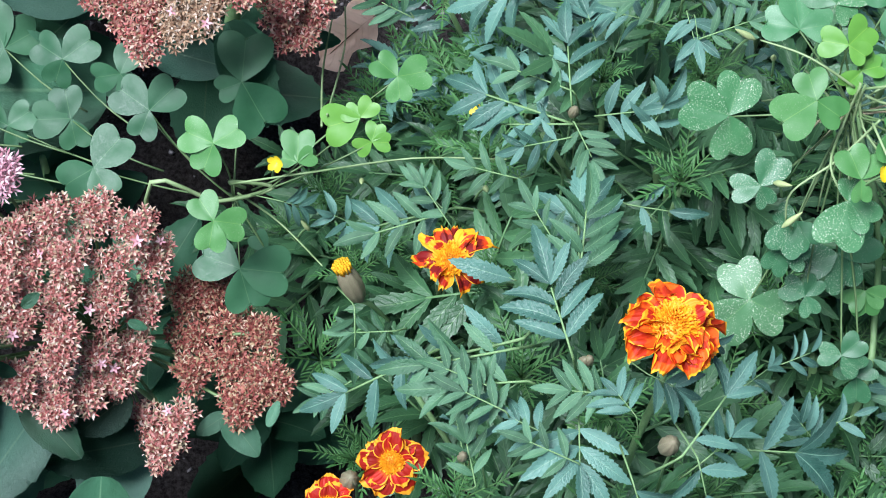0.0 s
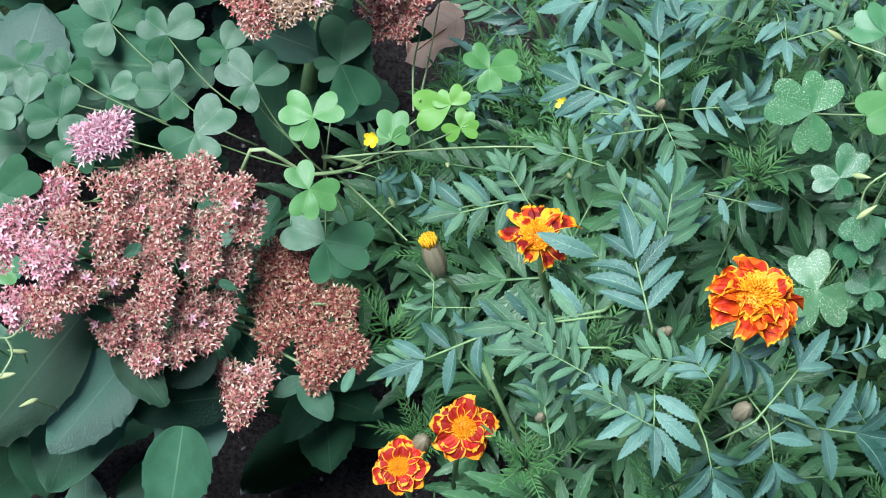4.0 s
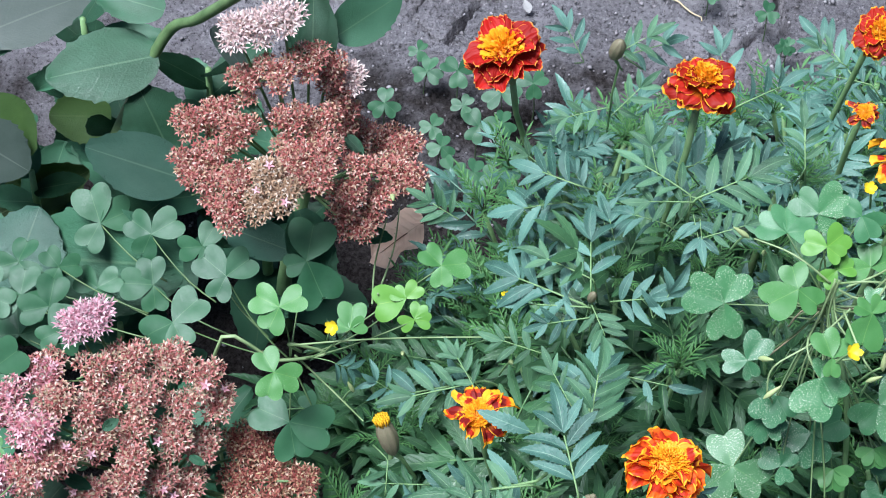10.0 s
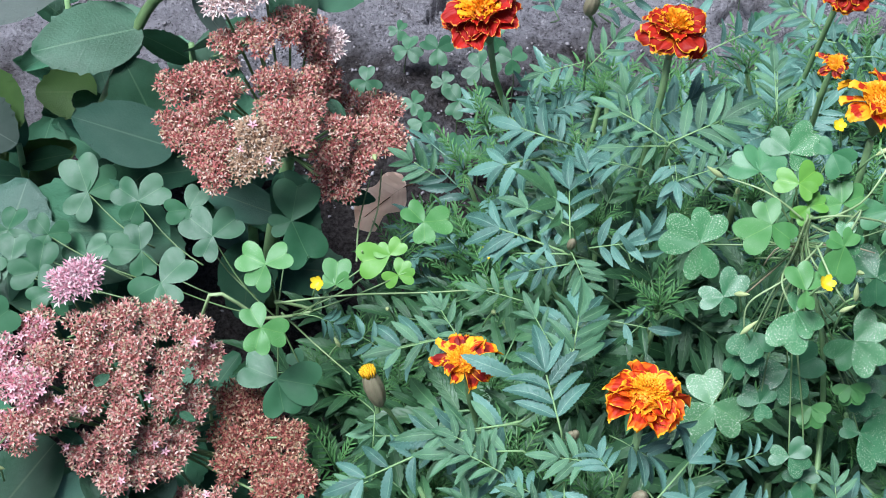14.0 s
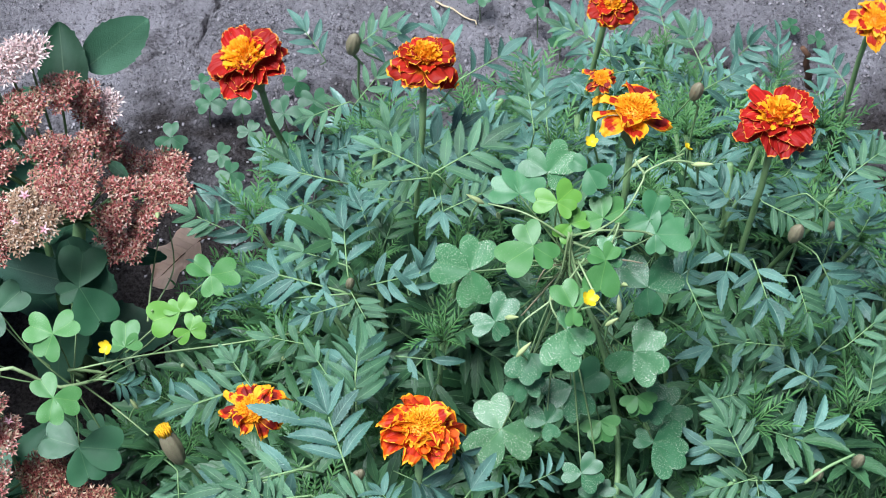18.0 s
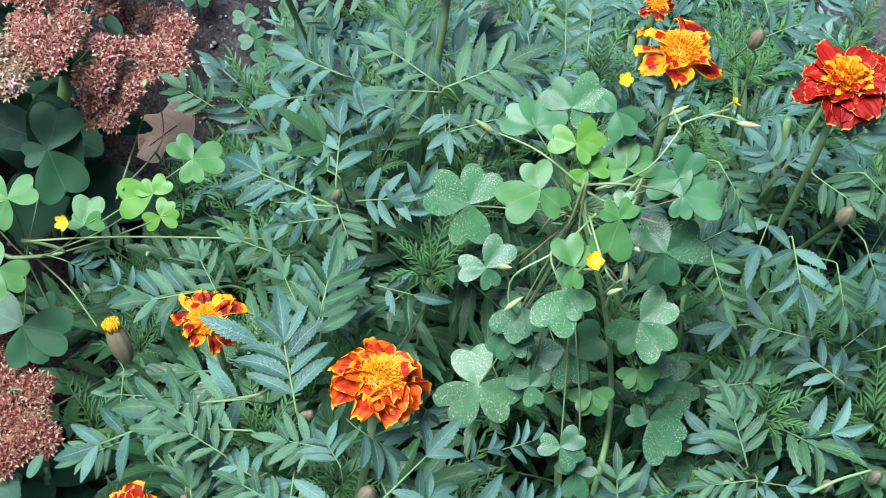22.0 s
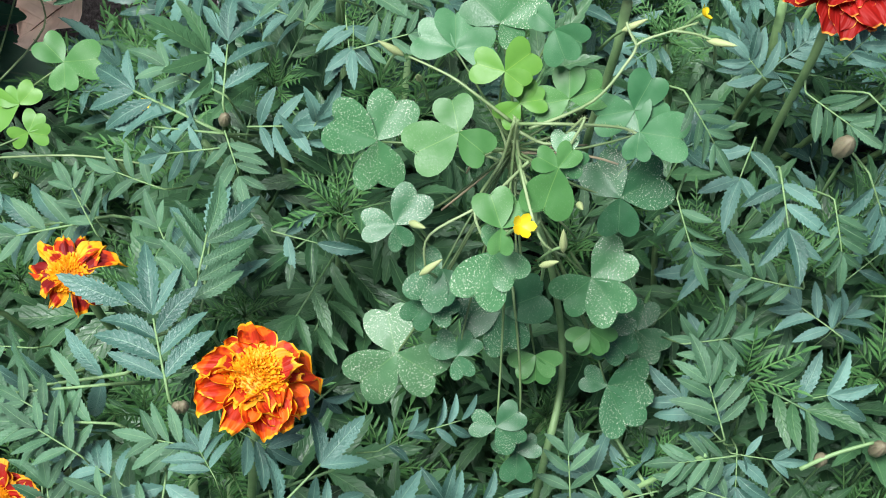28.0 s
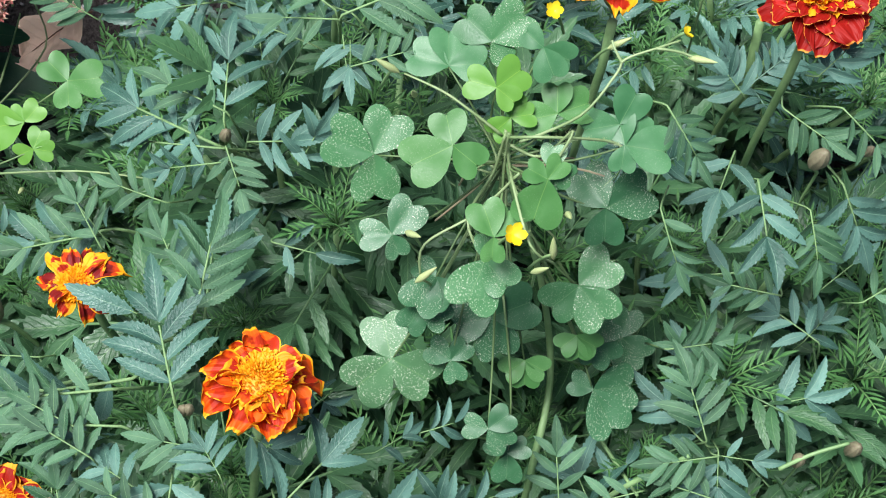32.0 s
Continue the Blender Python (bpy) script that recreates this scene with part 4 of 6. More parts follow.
MAT_SEDUM_LEAF = leaf_material("stonecrop_leaf", (0.030, 0.108, 0.050), (0.077, 0.206, 0.117), (0.12, 0.24, 0.13), 0.46, scale=0.05, veined=0.022, relief=0.004, rib_width=0.025, glow=0.06, wear=(0.12, 0.16, 0.08), worn=0.25)
def stonecrop_leaf(name, low, high, rib, glow=0.06):
    return leaf_material(name, low, high, rib, 0.46, scale=0.05, veined=0.022, relief=0.004, rib_width=0.025, glow=glow, wear=(0.12, 0.16, 0.08), worn=0.30)


MAT_SEDUM_GREY = stonecrop_leaf("stonecrop_grey_leaf", (0.052, 0.142, 0.094), (0.102, 0.224, 0.156), (0.14, 0.26, 0.17))
MAT_SEDUM_YELLOWED = stonecrop_leaf("stonecrop_yellowed_leaf", (0.050, 0.112, 0.026), (0.110, 0.210, 0.055), (0.15, 0.25, 0.08), 0.15)
MAT_SEDUM_MAUVE = stonecrop_leaf("stonecrop_mauve_leaf", (0.085, 0.128, 0.100), (0.150, 0.190, 0.165), (0.22, 0.27, 0.22))
MAT_SEDUM = [
    island_material("stonecrop_rose", [(0.0, (0.14, 0.05, 0.03)), (0.25, (0.45, 0.135, 0.125)), (0.55, (0.60, 0.31, 0.27)), (0.78, (0.50, 0.42, 0.26)), (1.0, (0.74, 0.56, 0.50))]),
    island_material("stonecrop_faded", [(0.0, (0.10, 0.045, 0.022)), (0.28, (0.40, 0.10, 0.092)), (0.55, (0.54, 0.235, 0.205)), (0.78, (0.48, 0.34, 0.20)), (1.0, (0.74, 0.53, 0.46))]),
    island_material("stonecrop_pale_pink", [(0.0, (0.46, 0.20, 0.24)), (0.35, (0.66, 0.36, 0.43)), (0.7, (0.78, 0.52, 0.58)), (1.0, (0.82, 0.68, 0.67))]),
    island_material("stonecrop_tan", [(0.0, (0.24, 0.13, 0.08)), (0.4, (0.44, 0.29, 0.18)), (0.8, (0.56, 0.42, 0.30)), (1.0, (0.74, 0.62, 0.52))]),
    island_material("stonecrop_brown", [(0.0, (0.10, 0.03, 0.02)), (0.3, (0.30, 0.07, 0.06)), (0.6, (0.44, 0.18, 0.13)), (0.8, (0.40, 0.30, 0.16)), (1.0, (0.60, 0.42, 0.32))]),
]
MAT_SEDUM.append(island_material("stonecrop_pink", [(0.0, (0.28, 0.08, 0.09)), (0.35, (0.55, 0.20, 0.24)), (0.65, (0.68, 0.38, 0.42)), (0.8, (0.46, 0.37, 0.24)), (1.0, (0.80, 0.60, 0.63))]))
MAT_SEDUM.append(island_material("stonecrop_cream_pink", [(0.0, (0.46, 0.32, 0.27)), (0.35, (0.66, 0.48, 0.47)), (0.7, (0.78, 0.64, 0.62)), (1.0, (0.84, 0.77, 0.70))]))
MAT_STAR = island_material("open_star_pink", [(0.0, (0.58, 0.28, 0.32)), (1.0, (0.76, 0.50, 0.55))])
MAT_PETAL = [
    petal_material("petal_orange_red", (0.82, 0.24, 0.008), (0.74, 0.095, 0.006), (0.90, 0.40, 0.012), 0.935, (0.46, 0.028, 0.006), 0.55),
    petal_material("petal_ragged_orange", (0.80, 0.24, 0.01), (0.55, 0.05, 0.008), (0.90, 0.42, 0.015), 0.90, (0.20, 0.010, 0.010)),
    petal_material("petal_red_gold_rim", (0.80, 0.26, 0.01), (0.36, 0.014, 0.006), (0.88, 0.36, 0.02), 0.86),
    petal_material("petal_deep_red", (0.60, 0.08, 0.01), (0.37, 0.010, 0.006), (0.88, 0.32, 0.05), 0.955),
    petal_material("petal_red_streaked", (0.85, 0.34, 0.01), (0.36, 0.014, 0.005), (0.90, 0.38, 0.02), 0.935),
    petal_material("petal_yellow_orange", (0.90, 0.36, 0.01), (0.88, 0.34, 0.010), (0.90, 0.42, 0.02), 0.9, (0.40, 0.02, 0.006), 0.56),
]
MAT_TUFT = island_material("golden_florets", [(0.0, (0.90, 0.36, 0.006)), (0.25, (0.93, 0.43, 0.008)), (1.0, (0.95, 0.50, 0.012))], 0.55, 0.35)
MAT_CROWN = island_material("yellow_florets", [(0.0, (0.80, 0.40, 0.01)), (1.0, (0.90, 0.58, 0.02))], 0.55, 0.2)
MAT_CALYX = stalk_material("calyx_green", (0.10, 0.15, 0.07), (0.19, 0.22, 0.11))
MAT_BUD = stalk_material("bud_purple_green", (0.19, 0.105, 0.09), (0.23, 0.27, 0.14))
MAT_WITHERED = stalk_material("withered_stalk", (0.34, 0.27, 0.15), (0.52, 0.44, 0.30), 0.7)
MAT_YELLOW = island_material("oxalis_yellow", [(0.0, (0.80, 0.55, 0.01)), (1.0, (0.90, 0.72, 0.03))], 0.5, 0.2)
MAT_POD = stalk_material("pale_pod", (0.28, 0.38, 0.13), (0.50, 0.55, 0.28))
MAT_DRY = leaf_material("dry_leaf", (0.74, 0.53, 0.42), (0.84, 0.66, 0.55), (0.62, 0.46, 0.34), 0.7, scale=0.05, rib_width=0.02, glow=0.05, wear=(0.2, 0.10, 0.06), worn=0.5)
MAT_FALLEN = island_material("fallen_petal_white", [(0.0, (0.66, 0.64, 0.62)), (1.0, (0.78, 0.76, 0.74))])
MAT_TWIG = stalk_material("brown_twig", (0.05, 0.024, 0.014), (0.15, 0.075, 0.04), 0.8)
MAT_PEBBLE = island_material("soil_crumbs", [(0.0, (0.10, 0.09, 0.092)), (0.6, (0.22, 0.205, 0.215)), (1.0, (0.31, 0.29, 0.305))], 0.95, 0.0)


# ---- mesh helpers ----
def mesh_of(name, bm, material):
    me = bpy.data.meshes.new(name)
    bm.to_mesh(me)
    bm.free()
    me.materials.append(material)
    for p in me.polygons:
        p.use_smooth = True
    return me


def part(name, data, material=None, parent=None, label="", m=None):
    """One mesh object under a thing or a part; data is a bmesh or a mesh that alike pieces share."""
    if isinstance(data, bmesh.types.BMesh):
        data = mesh_of(name, data, material)
    ob = new(name, data)
    if parent is not None:
        ob.parent = parent
    if m is not None:
        ob.matrix_basis = m
    if label:
        ob["label"] = label
    return ob


def thing(name, at, label, category, group="", kind=""):
    ob = new(name)
    ob.empty_display_size = 0.02
    ob.location = at
    return tagged(ob, label, category, group, kind)


def tube(bm, pts, r0, r1=None, sides=5):
    """A tapered round stalk through the points."""
    r1 = r0 if r1 is None else r1
    pts = [Vector(p) for p in pts]
    rings, side = [], None
    for i, p in enumerate(pts):
        d = (pts[min(i + 1, len(pts) - 1)] - pts[max(i - 1, 0)]).normalized()
        if side is None:
            side = d.orthogonal().normalized()
        side = (side - d * side.dot(d)).normalized()
        up = d.cross(side)
        r = r0 + (r1 - r0) * i / (len(pts) - 1)
        rings.append([bm.verts.new(p + r * (math.cos(a) * side + math.sin(a) * up)) for a in (2 * math.pi * k / sides for k in range(sides))])
    for a, b in zip(rings, rings[1:]):
        for k in range(sides):
            bm.faces.new((a[k], a[(k + 1) % sides], b[(k + 1) % sides], b[k]))
    bm.faces.new(rings[-1])
    bm.faces.new(rings[0][::-1])


def bend(a, b, sag=0.0, n=5, wob=0.0, rng=random):
    """Points of a slightly bowed line from a to b."""
    a, b = Vector(a), Vector(b)
    off = Vector((rng.uniform(-1, 1), rng.uniform(-1, 1), rng.uniform(-1, 1))) * wob
    return [a.lerp(b, k / n) + (Vector((0, 0, sag)) + off) * math.sin(math.pi * k / n) for k in range(n + 1)]


def sheet(bm, uv, rows):
    """A leaf blade from rows of (point, u, v); neighbouring rows are joined."""
    made = [[(bm.verts.new(p), u, v) for p, u, v in row] for row in rows]
    for a, b in zip(made, made[1:]):
        for i in range(len(a) - 1):
            q = (a[i], a[i + 1], b[i + 1], b[i])
            try:
                f = bm.faces.new([k[0] for k in q])
            except ValueError:
                continue
            for lp, k in zip(f.loops, q):
                lp[uv].uv = (k[1], k[2])


def blade(bm, uv, base, turn, length, width, teeth=0.0, n=10, fold=0.25, droop=0.2, twist=0.0, ovate=0.8, tip=1.0):
    """A pointed leaf blade in the plane of z, from base towards turn, folded along its midrib and drooping to its tip."""
    m = Matrix.Translation(base) @ Matrix.Rotation(turn, 4, "Z") @ Matrix.Rotation(twist, 4, "X")
    rows = []
    for i in range(n + 1):
        u = i / n
        w = width * 0.5 * math.sin(math.pi * min(1, u ** ovate)) ** (0.8 * tip) if 0 < i < n else width * 0.02
        tooth = teeth * (1 if i % 2 else -1) * (0.15 < u < 0.95)
        z = -droop * length * u * u + 0.04 * length * math.sin(3 * u)
        row = []
        for s in (-1, -0.5, 0, 0.5, 1):
            ww = w * (1 + tooth * (abs(s) == 1))
            x = u * length + (abs(s) == 1) * teeth * 0.35 * width * (1 if i % 2 else -0.3) * (0 < i < n)
            row.append((m @ Vector((x, s * ww, z + fold * abs(s) * w)), u, s))
        rows.append(row)
    sheet(bm, uv, rows)


def facing(x, y, z, turn=0.0, pitch=0.0, roll=0.0, size=1.0):
    """The pose of a leaf turned to the camera: its face leans 30 degrees from the zenith, turn is its heading in that
    face.
    """
    return (Matrix.Translation((x, y, z)) @ Matrix.Rotation(radians(30), 4, "X") @ Matrix.Rotation(radians(turn), 4, "Z")
            @ Matrix.Rotation(radians(-pitch), 4, "Y") @ Matrix.Rotation(radians(roll), 4, "X") @ Matrix.Scale(size, 4))


def ground_z(x, y):
    """The bed slopes gently up, away from the path in front of it."""
    s = max(-0.25, min(0.9, y))
    return 0.17 * s


# ---- ground ----
def crack(x, y):
    """Depth of the drying cracks, 0 to 1: steep-sided lines in the crust, with hairline ones round them."""
    w = Vector((x * 40, y * 40, 3))
    px, py = x + 0.006 * noise.noise(w) + 0.003 * noise.noise(w * 3), y + 0.006 * noise.noise(w + Vector((9, 0, 5))) + 0.003 * noise.noise(w * 3 + Vector((5, 2, 0)))
    near = 1.0
    for line in (CRACK_A, CRACK_B, CRACK_C, CRACK_D, CRACK_E):
        for (ax, ay), (bx, by) in zip(line, line[1:]):
            t = max(0.0, min(1.0, ((px - ax) * (bx - ax) + (py - ay) * (by - ay)) / ((bx - ax) ** 2 + (by - ay) ** 2)))
            near = min(near, math.hypot(px - ax - t * (bx - ax), py - ay - t * (by - ay)))
    return max(0.0, min(1.0, (0.0027 + 0.0016 * noise.noise(w * 0.6) - near) / 0.0012))


def build_ground():
    bm = bmesh.new()
    def axis(stretches, far):
        inner = [lo + step * k for lo, hi, step in stretches for k in range(round((hi - lo) / step))] + [stretches[-1][1]]
        return [-far, -40, -6, -2] + inner + [2, 6, 40, far]
    xs = axis(((-0.60, -0.26, 0.005), (-0.26, 0.42, 0.0015), (0.42, 0.80, 0.006)), 900)
    ys = axis(((-0.40, 0.40, 0.005), (0.40, 0.70, 0.0015), (0.70, 1.15, 0.006)), 900)
    grid = []
    for y in ys:
        row = []
        for x in xs:
            z = ground_z(x, y)
            if -0.6 < x < 0.8 and -0.35 < y < 1.15:
                z += 0.016 * noise.noise(Vector((x * 7, y * 7, 0))) + 0.006 * noise.noise(Vector((x * 28, y * 28, 5))) + 0.004 * noise.noise(Vector((x * 80, y * 80, 2))) + 0.0025 * noise.noise(Vector((x * 170, y * 170, 4))) + 0.0012 * noise.noise(Vector((x * 330, y * 330, 7)))
                if y > 0.36 and -0.3 < x < 0.4:
                    z -= 0.030 * crack(x, y)
            row.append(bm.verts.new((x, y, z)))
        grid.append(row)
    for a, b in zip(grid, grid[1:]):
        for i in range(len(xs) - 1):
            bm.faces.new((a[i], a[i + 1], b[i + 1], b[i]))
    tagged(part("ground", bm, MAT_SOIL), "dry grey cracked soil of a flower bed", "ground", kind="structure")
    rng = random.Random(4)
    bm = bmesh.new()
    for k in range(7000):
        x, y = (rng.uniform(-0.4, 0.6), rng.uniform(-0.1, 1.0)) if k % 3 == 0 else (rng.uniform(-0.3, 0.42), rng.uniform(0.40, 0.72))
        r = 0.0006 + 0.0017 * rng.random() ** 4
        z = ground_z(x, y) + 0.016 * noise.noise(Vector((x * 7, y * 7, 0))) + 0.006 * noise.noise(Vector((x * 28, y * 28, 5)))
        c = Vector((x, y, z + r * 0.3))
        top, low = bm.verts.new(c + Vector((rng.uniform(-.3, .3) * r, 0, r * 0.8))), bm.verts.new(c - Vector((0, 0, r)))
        ring = [bm.verts.new(c + r * rng.uniform(0.55, 1.4) * Vector((math.cos(a), math.sin(a), rng.uniform(-0.4, 0.4)))) for a in (math.pi / 3 * q for q in range(6))]
        for q in range(6):
            bm.faces.new((ring[q], ring[(q + 1) % 6], top))
            bm.faces.new((ring[(q + 1) % 6], ring[q], low))
    tagged(part("soil_crumbs", bm, MAT_PEBBLE), "small grey soil crumbs and grit on the bed", "crumbs", kind="stuff")


build_ground()


# ---- marigolds ----
def leaf_frame(rng, pairs=None, share=0.38):
    """Where the leaflets of one feathered leaf of length 1 sit: base, heading, length, twist."""
    pairs = rng.choice((3, 3, 4)) if pairs is None else pairs
    end = 1 - max(0.34, min(0.52, share * 1.12)) if pairs else 0.05
    first = 0.14 if pairs > 2 else 0.30 * end
    rows = []
    for k in range(pairs):
        q = k / max(1, pairs - 1)
        u = first + (end - 0.03 - first) * q
        for s in (-1, 1):
            rows.append((u + rng.uniform(-0.02, 0.02), s * radians(rng.uniform(50, 66) - 14 * q), share * (0.86 + 0.20 * math.sin(math.pi * (q * 0.7 + 0.2))) * rng.uniform(0.88, 1.08), s * radians(rng.uniform(-14, 30))))
    rows.append((end, radians(rng.uniform(-6, 6)), 1.0 - end, 0.0))
    return rows


def rachis_z(u):
    return 0.05 * math.sin(math.pi * min(1.0, u * 0.9))


def toothed_blade(bm, uv, m, rng, teeth=9, slim=0.265):
    """A spear-shaped leaflet of length 1 along x, with forward teeth, folded along its midrib, its halves arched, drooping to the tip."""
    fold, droop, side, arch = rng.uniform(0.22, 0.75), rng.uniform(-0.04, 0.26), rng.uniform(-0.05, 0.05), rng.uniform(0.15, 0.45)
    stations = [(0.0, 0.06), (0.05, 0.30)]
    for k in range(teeth):
        a, b = 0.09 + 0.85 * k / teeth, 0.09 + 0.85 * (k + 0.86) / teeth
        wa, wb = (math.sin(math.pi * v ** 0.84) ** 0.82 for v in (a, b))
        stations += [(a, wa * 0.84), (b, wb * 1.04 + 0.02)]
    stations += [(0.955, 0.14), (1.0, 0.015)]
    rows = []
    for u, f in stations:
        w = slim * 0.5 * f
        z0 = -droop * u * u + 0.05 * math.sin(3 * u)
        row = []
        for s in (-1, -0.55, 0, 0.55, 1):
            q = abs(s)
            row.append((m @ Vector((u + 0.012 * (q == 1) * (0.1 < u < 0.95), s * w + side * math.sin(math.pi * u), z0 + w * (fold * q - arch * q * q) * 1.3)), u, s))
        rows.append(row)
    sheet(bm, uv, rows)


def leaflet_mesh(rng, material, teeth=9):
    bm = bmesh.new()
    uv = bm.loops.layers.uv.new("UVMap")
    toothed_blade(bm, uv, Matrix.Identity(4), rng, teeth, rng.uniform(0.28, 0.32))
    return mesh_of("leaflet", bm, material)


def rachis_mesh(name, material, end):
    bm = bmesh.new()
    tube(bm, [(-0.07, 0, -0.60), (-0.05, 0, -0.32), (-0.025, 0, -0.09)] + [(u * end, 0, rachis_z(u * end)) for u in (0, 0.25, 0.5, 0.75, 1.0)], 0.013, 0.0075, 5)
    return mesh_of(name, bm, material)


def leaflet_pose(u, head, length, twist, rng):
    return (Matrix.Translation((u, 0, rachis_z(u))) @ Matrix.Rotation(head, 4, "Z") @ Matrix.Rotation(twist, 4, "X")
            @ Matrix.Rotation(radians(rng.uniform(-12, 8)), 4, "Y") @ Matrix.Scale(length, 4))


def whole_leaf_mesh(seed, material, teeth=5):
    rng = random.Random(seed)
    bm = bmesh.new()
    uv = bm.loops.layers.uv.new("UVMap")
    tube(bm, [(u, 0, rachis_z(u)) for u in (0, 0.33, 0.60)], 0.012, 0.008, 4)
    for u, turn, length, tw in leaf_frame(rng, None, rng.uniform(0.34, 0.42)):
        toothed_blade(bm, uv, leaflet_pose(u, turn, length, tw, rng), rng, teeth, 0.27)
    return mesh_of("leaf", bm, material)


LEAFLETS = [leaflet_mesh(random.Random(20 + k), MAT_MARIGOLD_LIT_UPPER) for k in range(10)]
MIDDLE_LEAFLETS = [leaflet_mesh(random.Random(40 + k), MAT_MARIGOLD_HALF_SHADED) for k in range(8)]
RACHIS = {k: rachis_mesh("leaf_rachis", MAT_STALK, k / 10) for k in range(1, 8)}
LEAVES = [whole_leaf_mesh(50 + k, MAT_MARIGOLD_SHADED) for k in range(12)]
TOP_LEAVES = [whole_leaf_mesh(70 + k, MAT_MARIGOLD_LIT_UPPER, 7) for k in range(8)]


def tuft_mesh(seed):
    """The bright feathery young leaves at a shoot's tip."""
    rng = random.Random(seed)
    bm = bmesh.new()
    uv = bm.loops.layers.uv.new("UVMap")
    for k in range(9):
        a, lean = k * 2.39996, 0.25 + 0.95 * math.sqrt(k / 9)
        m = Matrix.Rotation(a, 4, "Z") @ Matrix.Rotation(-(math.pi / 2 - lean), 4, "Y") @ Matrix.Scale(rng.uniform(0.75, 1.1), 4)
        h = len(bm.verts)
        tube(bm, [(u, 0, rachis_z(u)) for u in (0, 0.5, 0.95)], 0.018, 0.008, 3)
        for i in range(6):
            u = 0.2 + 0.13 * i
            for s in (-1, 1):
                blade(bm, uv, (u, 0, rachis_z(u)), s * radians(rng.uniform(30, 52)), 0.30 - 0.02 * i, 0.042, n=4, fold=0.3, droop=rng.uniform(-0.1, 0.2), twist=s * 0.3)
        blade(bm, uv, (0.93, 0, rachis_z(0.93)), 0, 0.3, 0.06, n=4)
        bm.verts.ensure_lookup_table()
        for v in bm.verts[h:]:
            v.co = m @ v.co
    return mesh_of("young_shoot", bm, MAT_MARIGOLD_YOUNG)


TUFTS = [tuft_mesh(80 + k) for k in range(4)]


def petal_mesh(seed, material, ragged=0.0, gentle=1.0):
    """A petal of length 1: a narrow claw that widens to a rounded, wavy, scalloped end."""
    rng = random.Random(seed)
    bm = bmesh.new()
    uv = bm.loops.layers.uv.new("UVMap")
    ph, rows = rng.uniform(0, 6), []
    frill, dent, hook, curl = gentle * rng.uniform(0.045, 0.10), rng.uniform(0.01, 0.03), gentle * rng.uniform(-0.16, 0.28), gentle * rng.uniform(-0.08, 0.28)
    lobes = rng.choice((1.2, 1.6, 2.1))
    for i in range(15):
        u = (i / 14) ** 0.85
        w = 0.10 + 0.27 * math.sin(min(1.0, u / 0.66) * math.pi / 2) ** 1.4
        if u > 0.66:
            w *= max(0.0, 1 - ((u - 0.66) / 0.34) ** 2.6 * 0.40)
        row = []
        for k in range(13):
            s = k / 6 - 1
            end = 0.17 * abs(s) ** 2.6 - dent * math.cos(lobes * 2 * math.pi * s + ph) + ragged * 0.06 * math.sin(9 * s + 2 * ph)
            z = 0.14 * math.sin(2.4 * u) - curl * u ** 3 + hook * u * s * s + frill * u * u * (math.sin(5.5 * s + 1.7 * ph) + 0.6 * math.sin(10 * s + ph + 3 * u))
            row.append((Vector((u - end * u ** 4, s * w, z)), u, s))
        rows.append(row)
    sheet(bm, uv, rows)
    return mesh_of("petal", bm, material)


PETALS = [[petal_mesh(100 + 10 * s + k, mat, {0: 0.1, 1: 0.8, 5: 0.7}.get(s, 0.0), {0: 1.5, 1: 1.7, 2: 0.8, 3: 0.6, 4: 0.9}.get(s, 1.0)) for k in range(4)] for s, mat in enumerate(MAT_PETAL)]


def crest_mesh(seed, count, low, high, lean):
    """The crowded golden florets in the middle of the head: count of them, their sizes and how far the outer ones lean out."""
    rng = random.Random(seed)
    bm = bmesh.new()
    uv = bm.loops.layers.uv.new("UVMap")
    for k in range(count):
        q = (k + 0.5) / count
        r, a = 0.40 * math.sqrt(q), k * 2.39996
        c = Vector((r * math.cos(a), r * math.sin(a), 0.22 - 0.20 * q))
        m = Matrix.Translation(c) @ Matrix.Rotation(a + rng.uniform(-0.9, 0.9), 4, "Z") @ Matrix.Rotation(-radians(86 - lean * q + rng.uniform(-24, 24)), 4, "Y") @ Matrix.Scale(rng.uniform(low, high), 4)
        rows = []
        curl = rng.uniform(0.15, 0.55)
        for i in range(4):
            u = i / 3
            rows.append([(m @ Vector((u - 0.14 * s * s * u, s * (0.12 + 0.22 * u), 0.35 * abs(s) * u - curl * u * u + 0.1 * math.sin(8 * s + k))), u, s) for s in (-1, -0.5, 0, 0.5, 1)])
        sheet(bm, uv, rows)
    # the packed bases of the florets close the middle
    rings = [[bm.verts.new((r * math.cos(k * math.pi / 8), r * math.sin(k * math.pi / 8), z)) for k in range(16)] for r, z in ((0.40, -0.02), (0.33, 0.08), (0.20, 0.17), (0.06, 0.21))]
    for low_ring, high_ring in zip(rings, rings[1:]):
        for k in range(16):
            bm.faces.new((low_ring[k], low_ring[(k + 1) % 16], high_ring[(k + 1) % 16], high_ring[k]))
    bm.faces.new(rings[-1])
    for k in range(14):
        a = k * 2.4
        c = Vector((0.09 * math.sqrt(k / 14) * math.cos(a), 0.09 * math.sqrt(k / 14) * math.sin(a), 0.22))
        tube(bm, [c, c + Vector((0.03 * math.cos(a), 0.03 * math.sin(a), 0.12))], 0.016, 0.012, 4)
    return mesh_of("crest", bm, MAT_TUFT)


CRESTS = [crest_mesh(200 + k, 340, 0.055, 0.095, 30) for k in range(3)]
